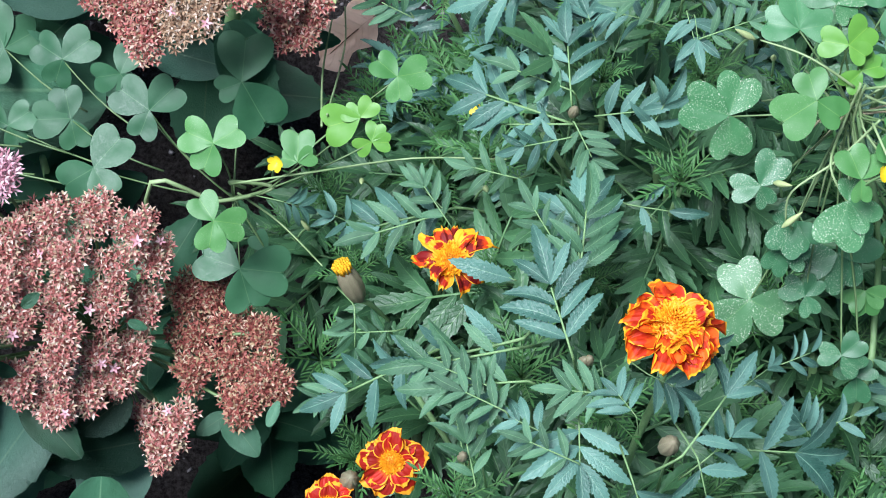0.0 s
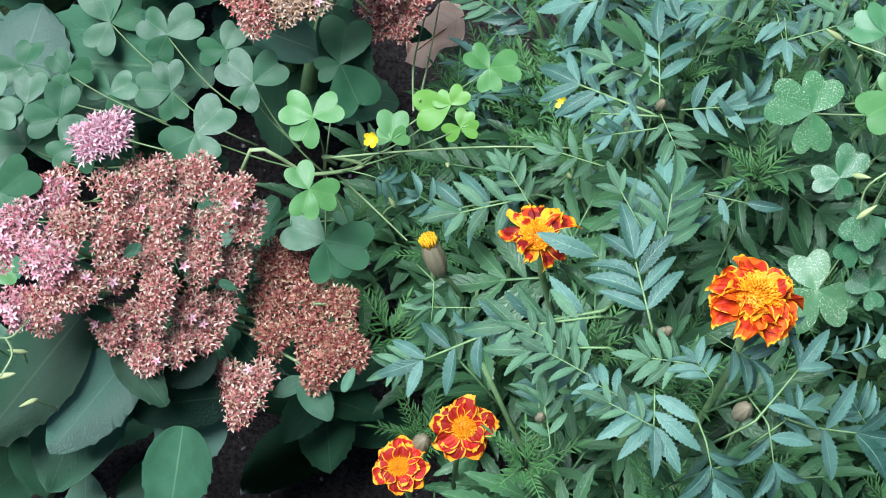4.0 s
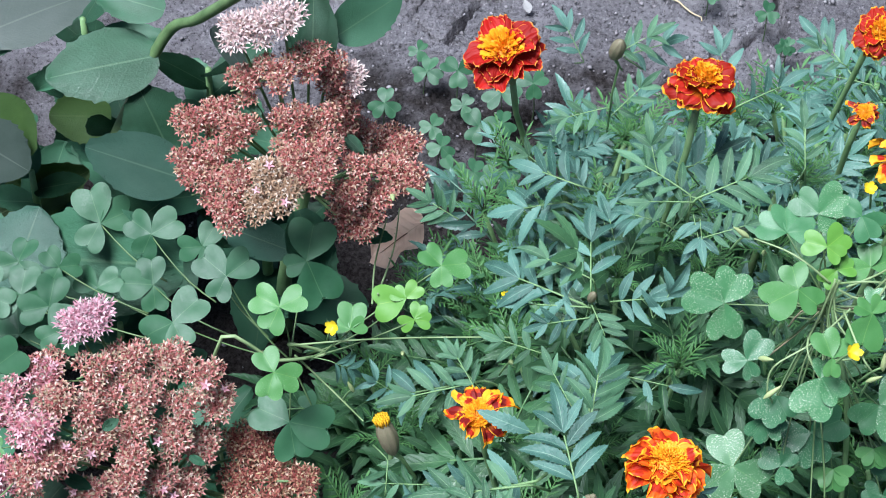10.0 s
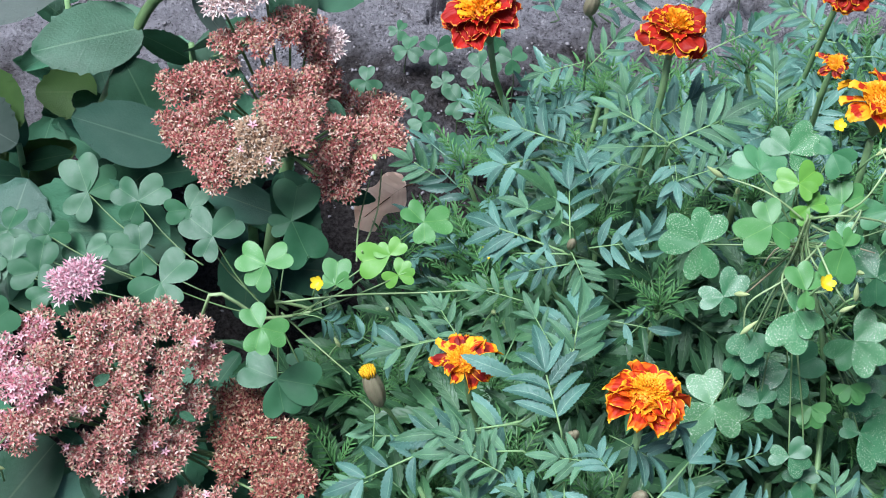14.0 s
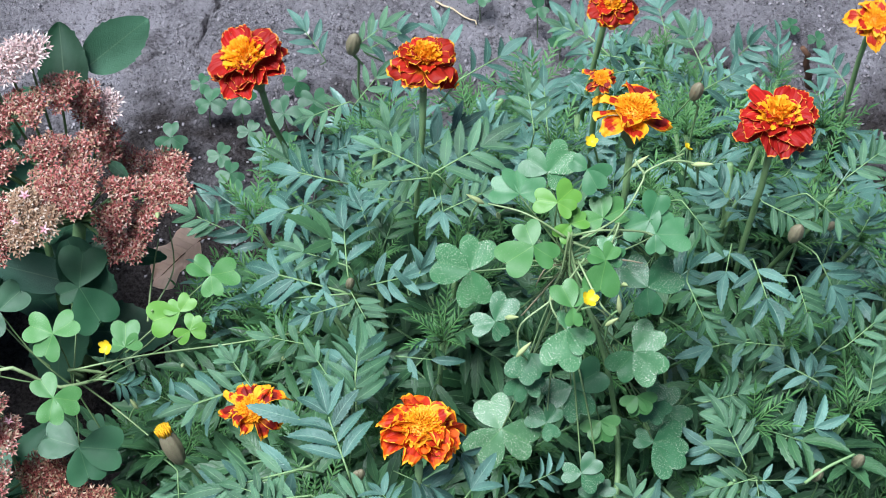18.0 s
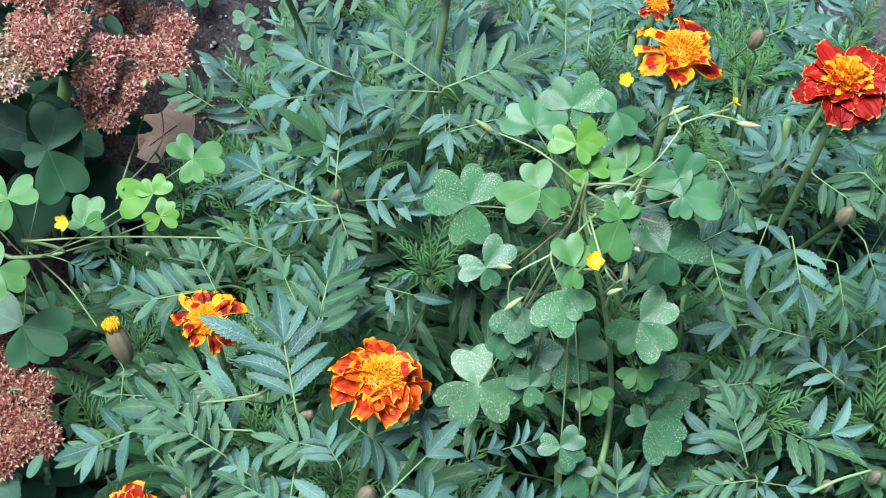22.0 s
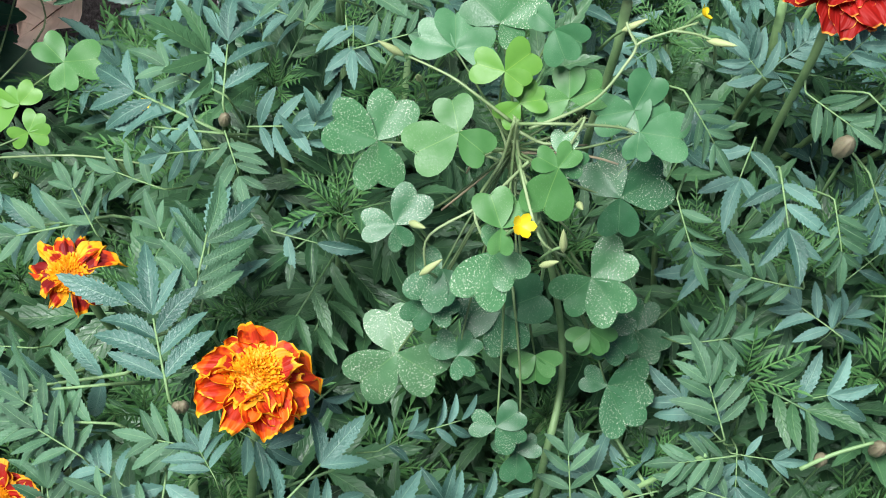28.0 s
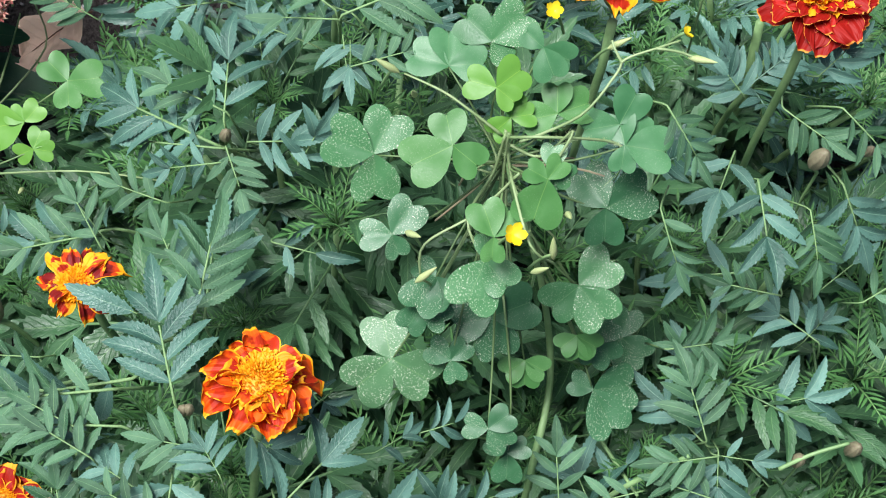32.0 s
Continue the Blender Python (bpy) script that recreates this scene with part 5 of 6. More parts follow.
LOOSE_CRESTS = [crest_mesh(210 + k, 110, 0.12, 0.22, 38) for k in range(3)]


def calyx_mesh():
    bm = bmesh.new()
    prof = [(0.07, -1.05), (0.11, -0.9), (0.21, -0.7), (0.25, -0.4), (0.27, -0.15), (0.16, 0.0)]
    rings = [[bm.verts.new((r * (1 + 0.06 * (k % 2)) * math.cos(k * math.pi / 7), r * (1 + 0.06 * (k % 2)) * math.sin(k * math.pi / 7), z)) for k in range(14)] for r, z in prof]
    for a, b in zip(rings, rings[1:]):
        for k in range(14):
            bm.faces.new((a[k], a[(k + 1) % 14], b[(k + 1) % 14], b[k]))
    bm.faces.new(rings[-1])
    return mesh_of("flower", bm, MAT_CALYX)


CALYX = calyx_mesh()


def bud_mesh():
    """A ribbed egg-shaped bud."""
    bm = bmesh.new()
    prof = [(0.10, -0.95), (0.30, -0.75), (0.42, -0.40), (0.45, -0.05), (0.38, 0.28), (0.26, 0.48), (0.12, 0.62), (0.04, 0.66)]
    rings = [[bm.verts.new((r * (1 + 0.13 * abs(math.cos(4 * a))) * math.cos(a), r * (1 + 0.13 * abs(math.cos(4 * a))) * math.sin(a), z)) for a in (k * math.pi / 16 for k in range(32))] for r, z in prof]
    for a, b in zip(rings, rings[1:]):
        for k in range(32):
            bm.faces.new((a[k], a[(k + 1) % 32], b[(k + 1) % 32], b[k]))
    bm.faces.new(rings[-1])
    return mesh_of("bud", bm, MAT_BUD)


BUD = bud_mesh()


def bud_crown_mesh():
    bm = bmesh.new()
    for k in range(40):
        r, a = 0.36 * math.sqrt(k / 40), k * 2.4
        c = Vector((r * math.cos(a), r * math.sin(a), 0.45))
        tube(bm, [c, c + Vector((0.12 * r * math.cos(a), 0.12 * r * math.sin(a), 0.42 - 0.5 * r))], 0.05, 0.06, 4)
    return mesh_of("bud_crown", bm, MAT_CROWN)


BUD_CROWN = bud_crown_mesh()

# the plants: foot, height of the crown, spread, number of shoots
PLANTS = [
    (-0.035, 0.005, 0.365, 0.105, 14), (0.015, 0.135, 0.415, 0.105, 16), (0.185, 0.095, 0.375, 0.10, 14), (-0.105, 0.115, 0.275, 0.075, 9),
    (0.13, 0.33, 0.325, 0.12, 19), (0.215, 0.0, 0.295, 0.11, 14), (0.33, 0.14, 0.35, 0.12, 14), (0.30, 0.36, 0.25, 0.09, 10),
    (-0.015, 0.25, 0.385, 0.085, 16), (0.07, -0.03, 0.32, 0.09, 9), (0.09, 0.06, 0.30, 0.08, 8), (0.20, 0.22, 0.40, 0.10, 16),
    (-0.075, 0.215, 0.205, 0.045, 4), (0.24, 0.32, 0.33, 0.10, 16), (0.40, 0.26, 0.28, 0.10, 10), (0.42, 0.03, 0.30, 0.11, 8), (0.02, 0.41, 0.225, 0.05, 4),
    (0.205, 0.47, 0.215, 0.075, 9), (0.10, 0.46, 0.195, 0.05, 5), (-0.125, 0.185, 0.245, 0.055, 7), (-0.085, 0.225, 0.295, 0.045, 8), (-0.04, 0.19, 0.33, 0.07, 8), (0.09, 0.25, 0.37, 0.08, 12),
    # front row, added below the view: continues the foliage and shades the soil
    (0.0, -0.13, 0.30, 0.10, 9), (0.15, -0.11, 0.28, 0.10, 9), (-0.09, -0.11, 0.24, 0.06, 6),
]
marigolds = []
# mean direction to the camera; leaves are faced and cleared along it
VIEWWARD = Vector((0, -0.5, 0.866))
def sparse(rows, over):
    """The rows that stand clear of the leaves in over."""
    kept = []
    for row in rows:
        flat = [Vector(row[:3]) - Vector(o[:3]) for o in over]
        if min((d - VIEWWARD * d.dot(VIEWWARD)).length for d in flat) > 0.021:
            kept.append(row)
    return kept


# trailing leaves take darker tones that hold the shade they lie in
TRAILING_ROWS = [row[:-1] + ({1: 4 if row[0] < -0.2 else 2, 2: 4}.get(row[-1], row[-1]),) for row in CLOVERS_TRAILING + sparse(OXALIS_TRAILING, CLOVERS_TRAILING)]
CLOVERS = [(Vector(row[:3]), row[4]) for row in CLOVERS_LARGE + TRAILING_ROWS] + [(Vector(row[:3]), 1.5 * row[3]) for row in MARIGOLD_FLOWERS]


SPRIG_MIDDLES = [(Vector(row[:3]) + Vector(row[3:6])) / 2 for row in SPRIGS]
HIDDEN_BY = [(Vector(row[:3]).lerp(Vector(row[3:6]), k), 0.011) for row in SPRIGS for k in (0.15, 0.5, 0.85)]


def hides_sprig(q):
    """True where a lower leaf would hide one of the canopy's leaves from the camera."""
    for c, size in HIDDEN_BY:
        d = q - c
        up = d.dot(VIEWWARD)
        if 0.002 < up < 0.12 and (d - VIEWWARD * up).length < size:
            return True
    return False


def covers_in_view(q, margin, share, over=CLOVERS):
    """True where a marigold leaf would hide an oxalis leaf or a flower from the camera."""
    for c, size in over:
        d = q - c
        up = d.dot(VIEWWARD)
        if -0.012 < up < 0.12 and (d - VIEWWARD * up).length < size * share + margin:
            return True
    return False


for px_, py_, top, spread, shoots in PLANTS:
    rng = random.Random(int(1000 * (px_ + 2 * py_)) + 7)
    foot = Vector((px_, py_, ground_z(px_, py_) - 0.01))
    plant = thing("marigold_plant", foot, "bushy marigold plant with blue-green feathered toothed leaves", "marigold", "marigolds in the bed")
    bm = bmesh.new()
    H = top - 0.022 - foot.z
    tube(bm, bend((0, 0, 0), (0, 0, H * 0.9), 0, 6, 0.01, rng), 0.0035, 0.002, 6)
    places = []
    for k in range(shoots):
        a, r = k * 2.39996 + rng.uniform(-0.3, 0.3), spread * math.sqrt((k + 0.35) / shoots)
        z1 = H - 0.30 * r - 0.9 * r * r / spread - rng.uniform(0, 0.025)
        end = Vector((r * math.cos(a), r * math.sin(a), z1))
        start = Vector((0, 0, max(0.02, H * (0.30 + 0.25 * rng.random()) - 0.3 * r)))
        pts = bend(start, end, -0.01, 6, 0.008, rng)
        tube(bm, pts, 0.0022, 0.0014, 5)
        for j in range(2, 7):
            places.append((pts[j], a, j, (pts[j] - pts[j - 1]).normalized()))
    part("stem", bm, MAT_STALK, plant)
    for p, a, j, d in places:
        first = rng.uniform(0, math.pi)
        for s in ((0, math.pi) if j < 6 else (0, math.pi * 0.66, math.pi * 1.33)):
            if j > 3 and rng.random() < 0.46:
                continue
            head = first + s
            # bare gap beside the stonecrop
            if foot.x + p.x < -0.104 and foot.y + p.y < 0.16:
                continue
            size = rng.uniform(0.060, 0.090) * (0.75 if j == 6 else 1.0) * (0.74 if foot.y > 0.2 else 1.0)
            m = Matrix.Translation(p) @ Matrix.Rotation(head, 4, "Z") @ Matrix.Rotation(-radians(rng.uniform(-12, 42) + (12 if j == 6 else 0)), 4, "Y") @ Matrix.Rotation(radians(rng.uniform(-28, 28)), 4, "X") @ Matrix.Scale(size, 4)
            if covers_in_view(foot + m @ Vector((0.7, 0, 0)), 0.022, 1.0) or covers_in_view(foot + m @ Vector((1.1, 0, 0)), 0.008, 1.0):
                continue
            if hides_sprig(foot + m @ Vector((0.35, 0, 0))) or hides_sprig(foot + m @ Vector((0.85, 0, 0))):
                continue
            # outer leaves of the rear and right plants take the lit tone
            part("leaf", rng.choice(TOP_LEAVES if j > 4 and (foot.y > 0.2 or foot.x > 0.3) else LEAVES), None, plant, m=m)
        if j > 4 and rng.random() < (0.85 if j == 6 else 0.3):
            part("young_shoot", rng.choice(TUFTS), None, plant, "bright green feathery young leaves", Matrix.Translation(p) @ Matrix.Rotation(first, 4, "Z") @ Matrix.Scale(rng.uniform(0.018, 0.034), 4))
    marigolds.append((plant, foot, H, spread))


def owner(p):
    """The marigold plant whose foot lies nearest to a place."""
    return min(marigolds, key=lambda q: (q[1].x - p.x) ** 2 + (q[1].y - p.y) ** 2)


def feathered_leaf(base, tip, pairs, share, rng, roll=16, kinds=LEAFLETS):
    """A leaf of the canopy from its foot to its tip, its face turned to the camera, under the plant that it grows
    nearest to.
    """
    plant, foot, H, spread = owner(base)
    ahead = tip - base
    length = ahead.length
    ahead.normalize()
    up = (VIEWWARD - ahead * VIEWWARD.dot(ahead)).normalized()
    turn = Matrix((ahead, up.cross(ahead), up)).transposed().to_4x4()
    m = Matrix.Translation(base - foot) @ turn @ Matrix.Rotation(radians(rng.uniform(-roll, roll)), 4, "X") @ Matrix.Scale(length, 4)
    frame_rows = leaf_frame(rng, pairs, share)
    leaf = part("leaf", RACHIS[max(1, min(7, round(10 * frame_rows[-1][0])))], None, plant, m=m)
    for u, head, ll, tw in frame_rows:
        if covers_in_view(foot + m @ Vector((u + 0.55 * ll * math.cos(head), 0.55 * ll * math.sin(head), 0)), 0.0, 0.85, CLOVERS[:-len(MARIGOLD_FLOWERS)]):
            continue
        part("leaflet", rng.choice(kinds), None, leaf, m=leaflet_pose(u, head, ll, tw, rng))


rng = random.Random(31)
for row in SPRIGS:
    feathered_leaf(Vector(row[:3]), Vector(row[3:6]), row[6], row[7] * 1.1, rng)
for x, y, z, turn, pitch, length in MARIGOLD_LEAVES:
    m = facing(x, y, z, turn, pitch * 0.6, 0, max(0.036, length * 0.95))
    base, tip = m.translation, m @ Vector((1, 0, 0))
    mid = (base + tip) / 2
    if any((mid - c).length < 0.021 for c in SPRIG_MIDDLES) or covers_in_view(m @ Vector((0.5, 0, 0)), 0.006, 0.9) or covers_in_view(tip, 0.004, 0.9):
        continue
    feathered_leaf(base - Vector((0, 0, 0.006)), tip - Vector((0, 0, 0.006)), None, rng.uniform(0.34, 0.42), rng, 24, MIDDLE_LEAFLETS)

STYLES = ["orange-red marigold flower with yellow petal rims", "ragged orange and red marigold flower", "dark red marigold flower with golden rims",
          "deep red crested marigold flower with an orange middle", "red and gold streaked marigold flower", "yellow-orange marigold flower with loose petals"]
for x, y, z, r, style, lean_x, lean_y in MARIGOLD_FLOWERS:
    rng = random.Random(int(x * 5000 + y * 3000) + 11)
    p = Vector((x, y, z))
    plant, foot, H, spread = owner(p)
    # the head leans from a face 30 degrees off the zenith
    m = Matrix.Translation(p - foot) @ Matrix.Rotation(radians(30 - lean_y), 4, "X") @ Matrix.Rotation(radians(lean_x), 4, "Y") @ Matrix.Diagonal((r, r, r * (0.9 if style in (3, 4) else 0.72), 1))
    flower = part("flower", CALYX, None, plant, STYLES[style], m)
    rings = {0: ((12, -0.05, 0.96, -8), (10, 0.05, 0.88, 12), (6, 0.10, 0.72, 30)), 1: ((9, 0.0, 1.0, -4), (7, 0.1, 0.78, 30)), 2: ((10, 0.0, 1.0, 4), (9, 0.06, 0.76, 24)),
             3: ((10, -0.12, 0.98, -14), (11, -0.02, 1.0, -2), (10, 0.08, 0.84, 12), (8, 0.14, 0.60, 32)), 4: ((10, -0.12, 0.98, -16), (11, -0.02, 0.98, -4), (11, 0.08, 0.82, 14), (9, 0.14, 0.60, 36)),
             5: ((7, 0.0, 1.0, -6), (7, 0.08, 0.85, 22))}[style]
    wild = 2.2 if style in (1, 5) else 1.6
    for count, h, ll, rise in rings:
        ph = rng.uniform(0, 6)
        for k in range(count):
            if style in (1, 5) and rng.random() < 0.12:
                continue
            s = ll * rng.uniform(0.72 if wild > 1.5 else 0.9, 1.08)
            step = k * 2 * math.pi / count
            q = Matrix.Rotation(ph + step + rng.uniform(-0.13, 0.13) * wild, 4, "Z") @ Matrix.Translation((0.08, 0, h)) @ Matrix.Rotation(-radians(rise + rng.uniform(-9, 9) * wild), 4, "Y") @ Matrix.Rotation(radians(rng.uniform(-16, 16) * wild), 4, "X") @ Matrix.Diagonal((s * 0.92, s * rng.uniform(0.85, 1.1) * (0.95 if style == 0 else 0.72 if style == 1 else 0.86 if style == 5 else 1.0), s * 1.1, 1))
            kind = 5 if style in (0, 1) and rng.random() < 0.22 else 1 if style == 5 and rng.random() < 0.15 else style
            part("petal", rng.choice(PETALS[kind]), None, flower, m=q)
    wide = {0: 1.15, 1: 1.0, 2: 0.78, 3: 1.0, 4: 0.90, 5: 1.0}[style]
    part("crest", rng.choice(LOOSE_CRESTS if style in (3, 4) else CRESTS), None, flower, "crowded golden florets", Matrix.Translation((0, 0, 0.24)) @ Matrix.Rotation(rng.uniform(0, 6), 4, "Z") @ Matrix.Diagonal((wide, wide, 1.0 if style in (3, 4) else 1.15, 1)))
    bm = bmesh.new()
    axis = (m.to_3x3() @ Vector((0, 0, -1))).normalized()
    a = m.translation + axis * r * 0.95
    deep = min(0.11, a.z * 0.6)
    tube(bm, [a, a + axis * 0.015 + Vector((0, 0, -0.012)), a + axis * 0.02 + Vector((0.06 * axis.x, 0.004, -deep * 0.6)), a + axis * 0.02 + Vector((0.08 * axis.x, 0.006, -deep))], 0.0020, 0.0015, 7)
    part("flower_stalk", bm, MAT_STALK, plant)

for x, y, z, w, opening in MARIGOLD_BUDS:
    p = Vector((x, y, z))
    plant, foot, H, spread = owner(p)
    m = Matrix.Translation(p - foot) @ Matrix.Rotation(radians(-14 if opening else 12), 4, "X") @ Matrix.Rotation(radians(-16 if opening else 8), 4, "Y") @ Matrix.Diagonal((w, w, w * (1.5 if opening else 1.35), 1))
    bud = part("bud", BUD, None, plant, "closed purplish green marigold bud", m)
    if opening:
        part("bud_crown", BUD_CROWN, None, bud, "yellow florets breaking out of the bud")
    bm = bmesh.new()
    a = m @ Vector((0, 0, -0.9))
    tube(bm, [a, a + Vector((0.004, 0.002, -0.008)), a + Vector((0.012 if opening else 0.003, 0.004, -0.03)), a + Vector((0.014 if opening else 0.004, 0.008, -0.07))], w * (0.14 if opening else 0.10), w * 0.07, 6)
    part("flower_stalk", bm, MAT_STALK, plant)


# ---- oxalis ----
def heart_mesh(seed, material):
    """A heart-shaped leaflet of length 1: narrow at its foot, two round lobes and a notch at its end, creased along the middle."""
    rng = random.Random(seed)
    bm = bmesh.new()
    uv = bm.loops.layers.uv.new("UVMap")
    right = [(0.0, 0.02), (0.07, 0.12), (0.18, 0.26), (0.34, 0.42), (0.53, 0.52), (0.71, 0.555), (0.87, 0.53), (0.98, 0.45), (1.03, 0.32), (1.01, 0.19), (0.95, 0.07), (0.90, 0.0)]
    lift, cup, wav = rng.uniform(0.12, 0.30), rng.uniform(-0.22, 0.05), rng.uniform(0, 6)
    for side in (1, -1):
        grow = rng.uniform(0.93, 1.05)
        rows = []
        for x, w in right:
            mid = min(x * 0.9, 0.89)
            row = []
            for k in range(5):
                s = k / 4
                xx, yy = mid + (x - mid) * s ** 1.3, side * w * s * grow
                z = lift * abs(yy) - 0.30 * lift * (yy * 2) ** 2 + cup * xx * xx * 0.5 + 0.018 * math.sin(7 * xx + wav + 5 * yy)
                row.append((Vector((xx, yy, z)), xx, yy / 0.66))
            rows.append(row if side > 0 else row[::-1])
        sheet(bm, uv, rows)
    bmesh.ops.remove_doubles(bm, verts=bm.verts, dist=0.002)
    bmesh.ops.recalc_face_normals(bm, faces=bm.faces)
    return mesh_of("leaflet", bm, material)


HEARTS = [[heart_mesh(300 + 10 * t + k, mat) for k in range(4)] for t, mat in enumerate(MAT_OXALIS)]


def oxalis_plant(rows, foot, hub, label, seed, reach=0.05, group=""):
    rng = random.Random(seed)
    foot, hub = Vector(foot), Vector(hub)
    plant = thing("oxalis_plant", foot, label, "oxalis", group)
    for row in rows:
        x, y, z, tone = *row[:3], row[-1]
        if len(row) == 6:
            leaflets = [(row[3] + 120 * k + rng.uniform(-7, 7), row[4] * rng.uniform(0.92, 1.03)) for k in range(3)]
        else:
            leaflets = [(row[3 + 2 * k], max(0.009, row[4 + 2 * k])) for k in range(3)]
        c = Vector((x, y, z))
        away = hub - c
        root = c + away.normalized() * min(away.length, reach) + Vector((0, 0, -0.12 * min(away.length, reach) - 0.010))
        bm = bmesh.new()
        tube(bm, bend(root - foot, c - foot - Vector((0, 0, 0.001)), -0.004, 5, 0.003, rng), 0.0006, 0.0004, 5)
        leaf = part("leaf", bm, MAT_PETIOLE, plant, ("bright green", "grey-green speckled", "deep green", "yellow-green young", "dull green", "large pale-spotted", "smooth grey-green")[tone] + " clover-like leaf of three hearts")
        tilt = Matrix.Rotation(radians(rng.uniform(-7, 7)), 4, "X") @ Matrix.Rotation(radians(rng.uniform(-7, 7)), 4, "Y")
        base = Matrix.Translation(-foot) @ facing(x, y, z) @ tilt
        for heading, size in leaflets:
            m = base @ Matrix.Rotation(radians(heading), 4, "Z") @ Matrix.Rotation(radians(rng.uniform(-6, 16)), 4, "Y") @ Matrix.Rotation(radians(rng.uniform(-14, 14)), 4, "X") @ Matrix.Scale(size, 4)
            part("leaflet", rng.choice(HEARTS[tone]), None, leaf, m=m)
    return plant, foot


def runner(plant, foot, name, pts, r0, r1, material=None, hairs=0):
    """A stalk drawn smoothly through the points, with short stiff hairs where it has them."""
    bm = bmesh.new()
    pts = [Vector(p) - foot for p in pts]
    fine = []
    for i in range(len(pts) - 1):
        p0, p1, p2, p3 = pts[max(i - 1, 0)], pts[i], pts[i + 1], pts[min(i + 2, len(pts) - 1)]
        for k in range(5):
            t = k / 5
            fine.append(0.5 * (2 * p1 + (p2 - p0) * t + (2 * p0 - 5 * p1 + 4 * p2 - p3) * t * t + (3 * p1 - p0 - 3 * p2 + p3) * t ** 3))
    tube(bm, fine + [pts[-1]], r0, r1, 6)
    rng = random.Random(len(pts) * 7 + hairs)
    for k in range(hairs):
        i = rng.randrange(len(fine) - 1)
        c = fine[i].lerp(fine[i + 1], rng.random())
        d = Vector((rng.uniform(-1, 1), rng.uniform(-1, 1), rng.uniform(-1, 1))).normalized()
        s = d.orthogonal().normalized() * 0.00012
        bm.faces.new([bm.verts.new(v) for v in (c - s, c + s, c + d * (r0 + rng.uniform(0.0006, 0.0016)))])
    return part(name, bm, material or MAT_STALK_RED, plant)


big_foot = (STEM_LARGE[-1][0], STEM_LARGE[-1][1], ground_z(*STEM_LARGE[-1][:2]))
large, large_foot = oxalis_plant(CLOVERS_LARGE, big_foot, STEM_LARGE[0], "tall oxalis plant with clover-like leaves among marigolds", 5, 0.085, "oxalis in the bed")
runner(large, large_foot, "stem", STEM_LARGE + [(big_foot[0], big_foot[1], big_foot[2])], 0.0009, 0.0020, MAT_STALK, 120)
for r in (RUNNER_D, RUNNER_E, RUNNER_F, RUNNER_H, RUNNER_I, RUNNER_J):
    runner(large, large_foot, "flower_stalk", r, 0.0006, 0.0004, None, 60)
for r in (STALK_A, STALK_B, STALK_C, STALK_D, STALK_E):
    # each stalk runs on to the leaf that it carries
    end = min((Vector(row[:3]) for row in CLOVERS_LARGE), key=lambda c: (c - Vector(r[-1])).length)
    if (end - Vector(r[-1])).length < 0.05:
        r = r + [tuple(end - Vector((0, 0, 0.002)))]
    runner(large, large_foot, "stalk", r, 0.0006, 0.0005, None, 160)
for name, pts, r in (("branch", BRANCH_A, 0.0014), ("branch", BRANCH_B, 0.0010), ("branch", BRANCH_C, 0.0010)):
    plant, foot, H, spread = owner(Vector(pts[0]))
    runner(plant, foot, name, pts, r, r * 0.75, MAT_STALK)
rng = random.Random(15)
hub = Vector(STEM_LARGE[0])
for k in range(16):
    a, out, down = k * 2.39996, rng.uniform(0.014, 0.038), rng.uniform(0.016, 0.05)
    start = hub + Vector((rng.uniform(-0.002, 0.002), rng.uniform(-0.002, 0.002), -down))
    tip = start + Vector((out * math.cos(a), out * math.sin(a), rng.uniform(-0.03, -0.004)))
    bm = bmesh.new()
    tube(bm, bend(start - large_foot, tip - large_foot, rng.uniform(-0.002, 0.006), 5, 0.004, rng), 0.0006, 0.0004, 5)
    part("petiole", bm, MAT_STALK_RED if k % 4 else MAT_WITHERED, large)
trail_foot = (STEM_TRAIL[-1][0], STEM_TRAIL[-1][1], ground_z(*STEM_TRAIL[-1][:2]))
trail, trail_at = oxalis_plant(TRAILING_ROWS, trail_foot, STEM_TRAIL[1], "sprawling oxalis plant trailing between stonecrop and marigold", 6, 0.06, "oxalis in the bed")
runner(trail, trail_at, "stem", STEM_TRAIL + [trail_foot], 0.0009, 0.0012, None, 160)
for r in (RUNNER_A, RUNNER_B, RUNNER_C, RUNNER_G, SPRAY_A, SPRAY_B):
    runner(trail, trail_at, "runner", r, 0.0006, 0.0004, None, 50)
for k, row in enumerate(OXALIS_SOIL):
    x, y = row[0], row[1]
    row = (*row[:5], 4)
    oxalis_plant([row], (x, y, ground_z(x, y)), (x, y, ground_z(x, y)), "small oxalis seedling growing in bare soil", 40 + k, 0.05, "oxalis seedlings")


def bloom_mesh():
    bm = bmesh.new()
    uv = bm.loops.layers.uv.new("UVMap")
    for k in range(5):
        blade(bm, uv, (0, 0, 0), k * 2 * math.pi / 5, 0.62, 0.50, n=5, fold=0.2, droop=-0.75, ovate=1.5, tip=0.6)
    return mesh_of("bloom", bm, MAT_YELLOW)


def pod_mesh():
    bm = bmesh.new()
    prof = [(0.03, -0.3), (0.10, -0.15), (0.16, 0.1), (0.14, 0.4), (0.07, 0.8), (0.01, 1.0)]
    rings = [[bm.verts.new((r * math.cos(a), r * math.sin(a), z)) for a in (k * math.pi / 4 for k in range(8))] for r, z in prof]
    for a, b in zip(rings, rings[1:]):
        for k in range(8):
            bm.faces.new((a[k], a[(k + 1) % 8], b[(k + 1) % 8], b[k]))
    return mesh_of("seed_pod", bm, MAT_POD)


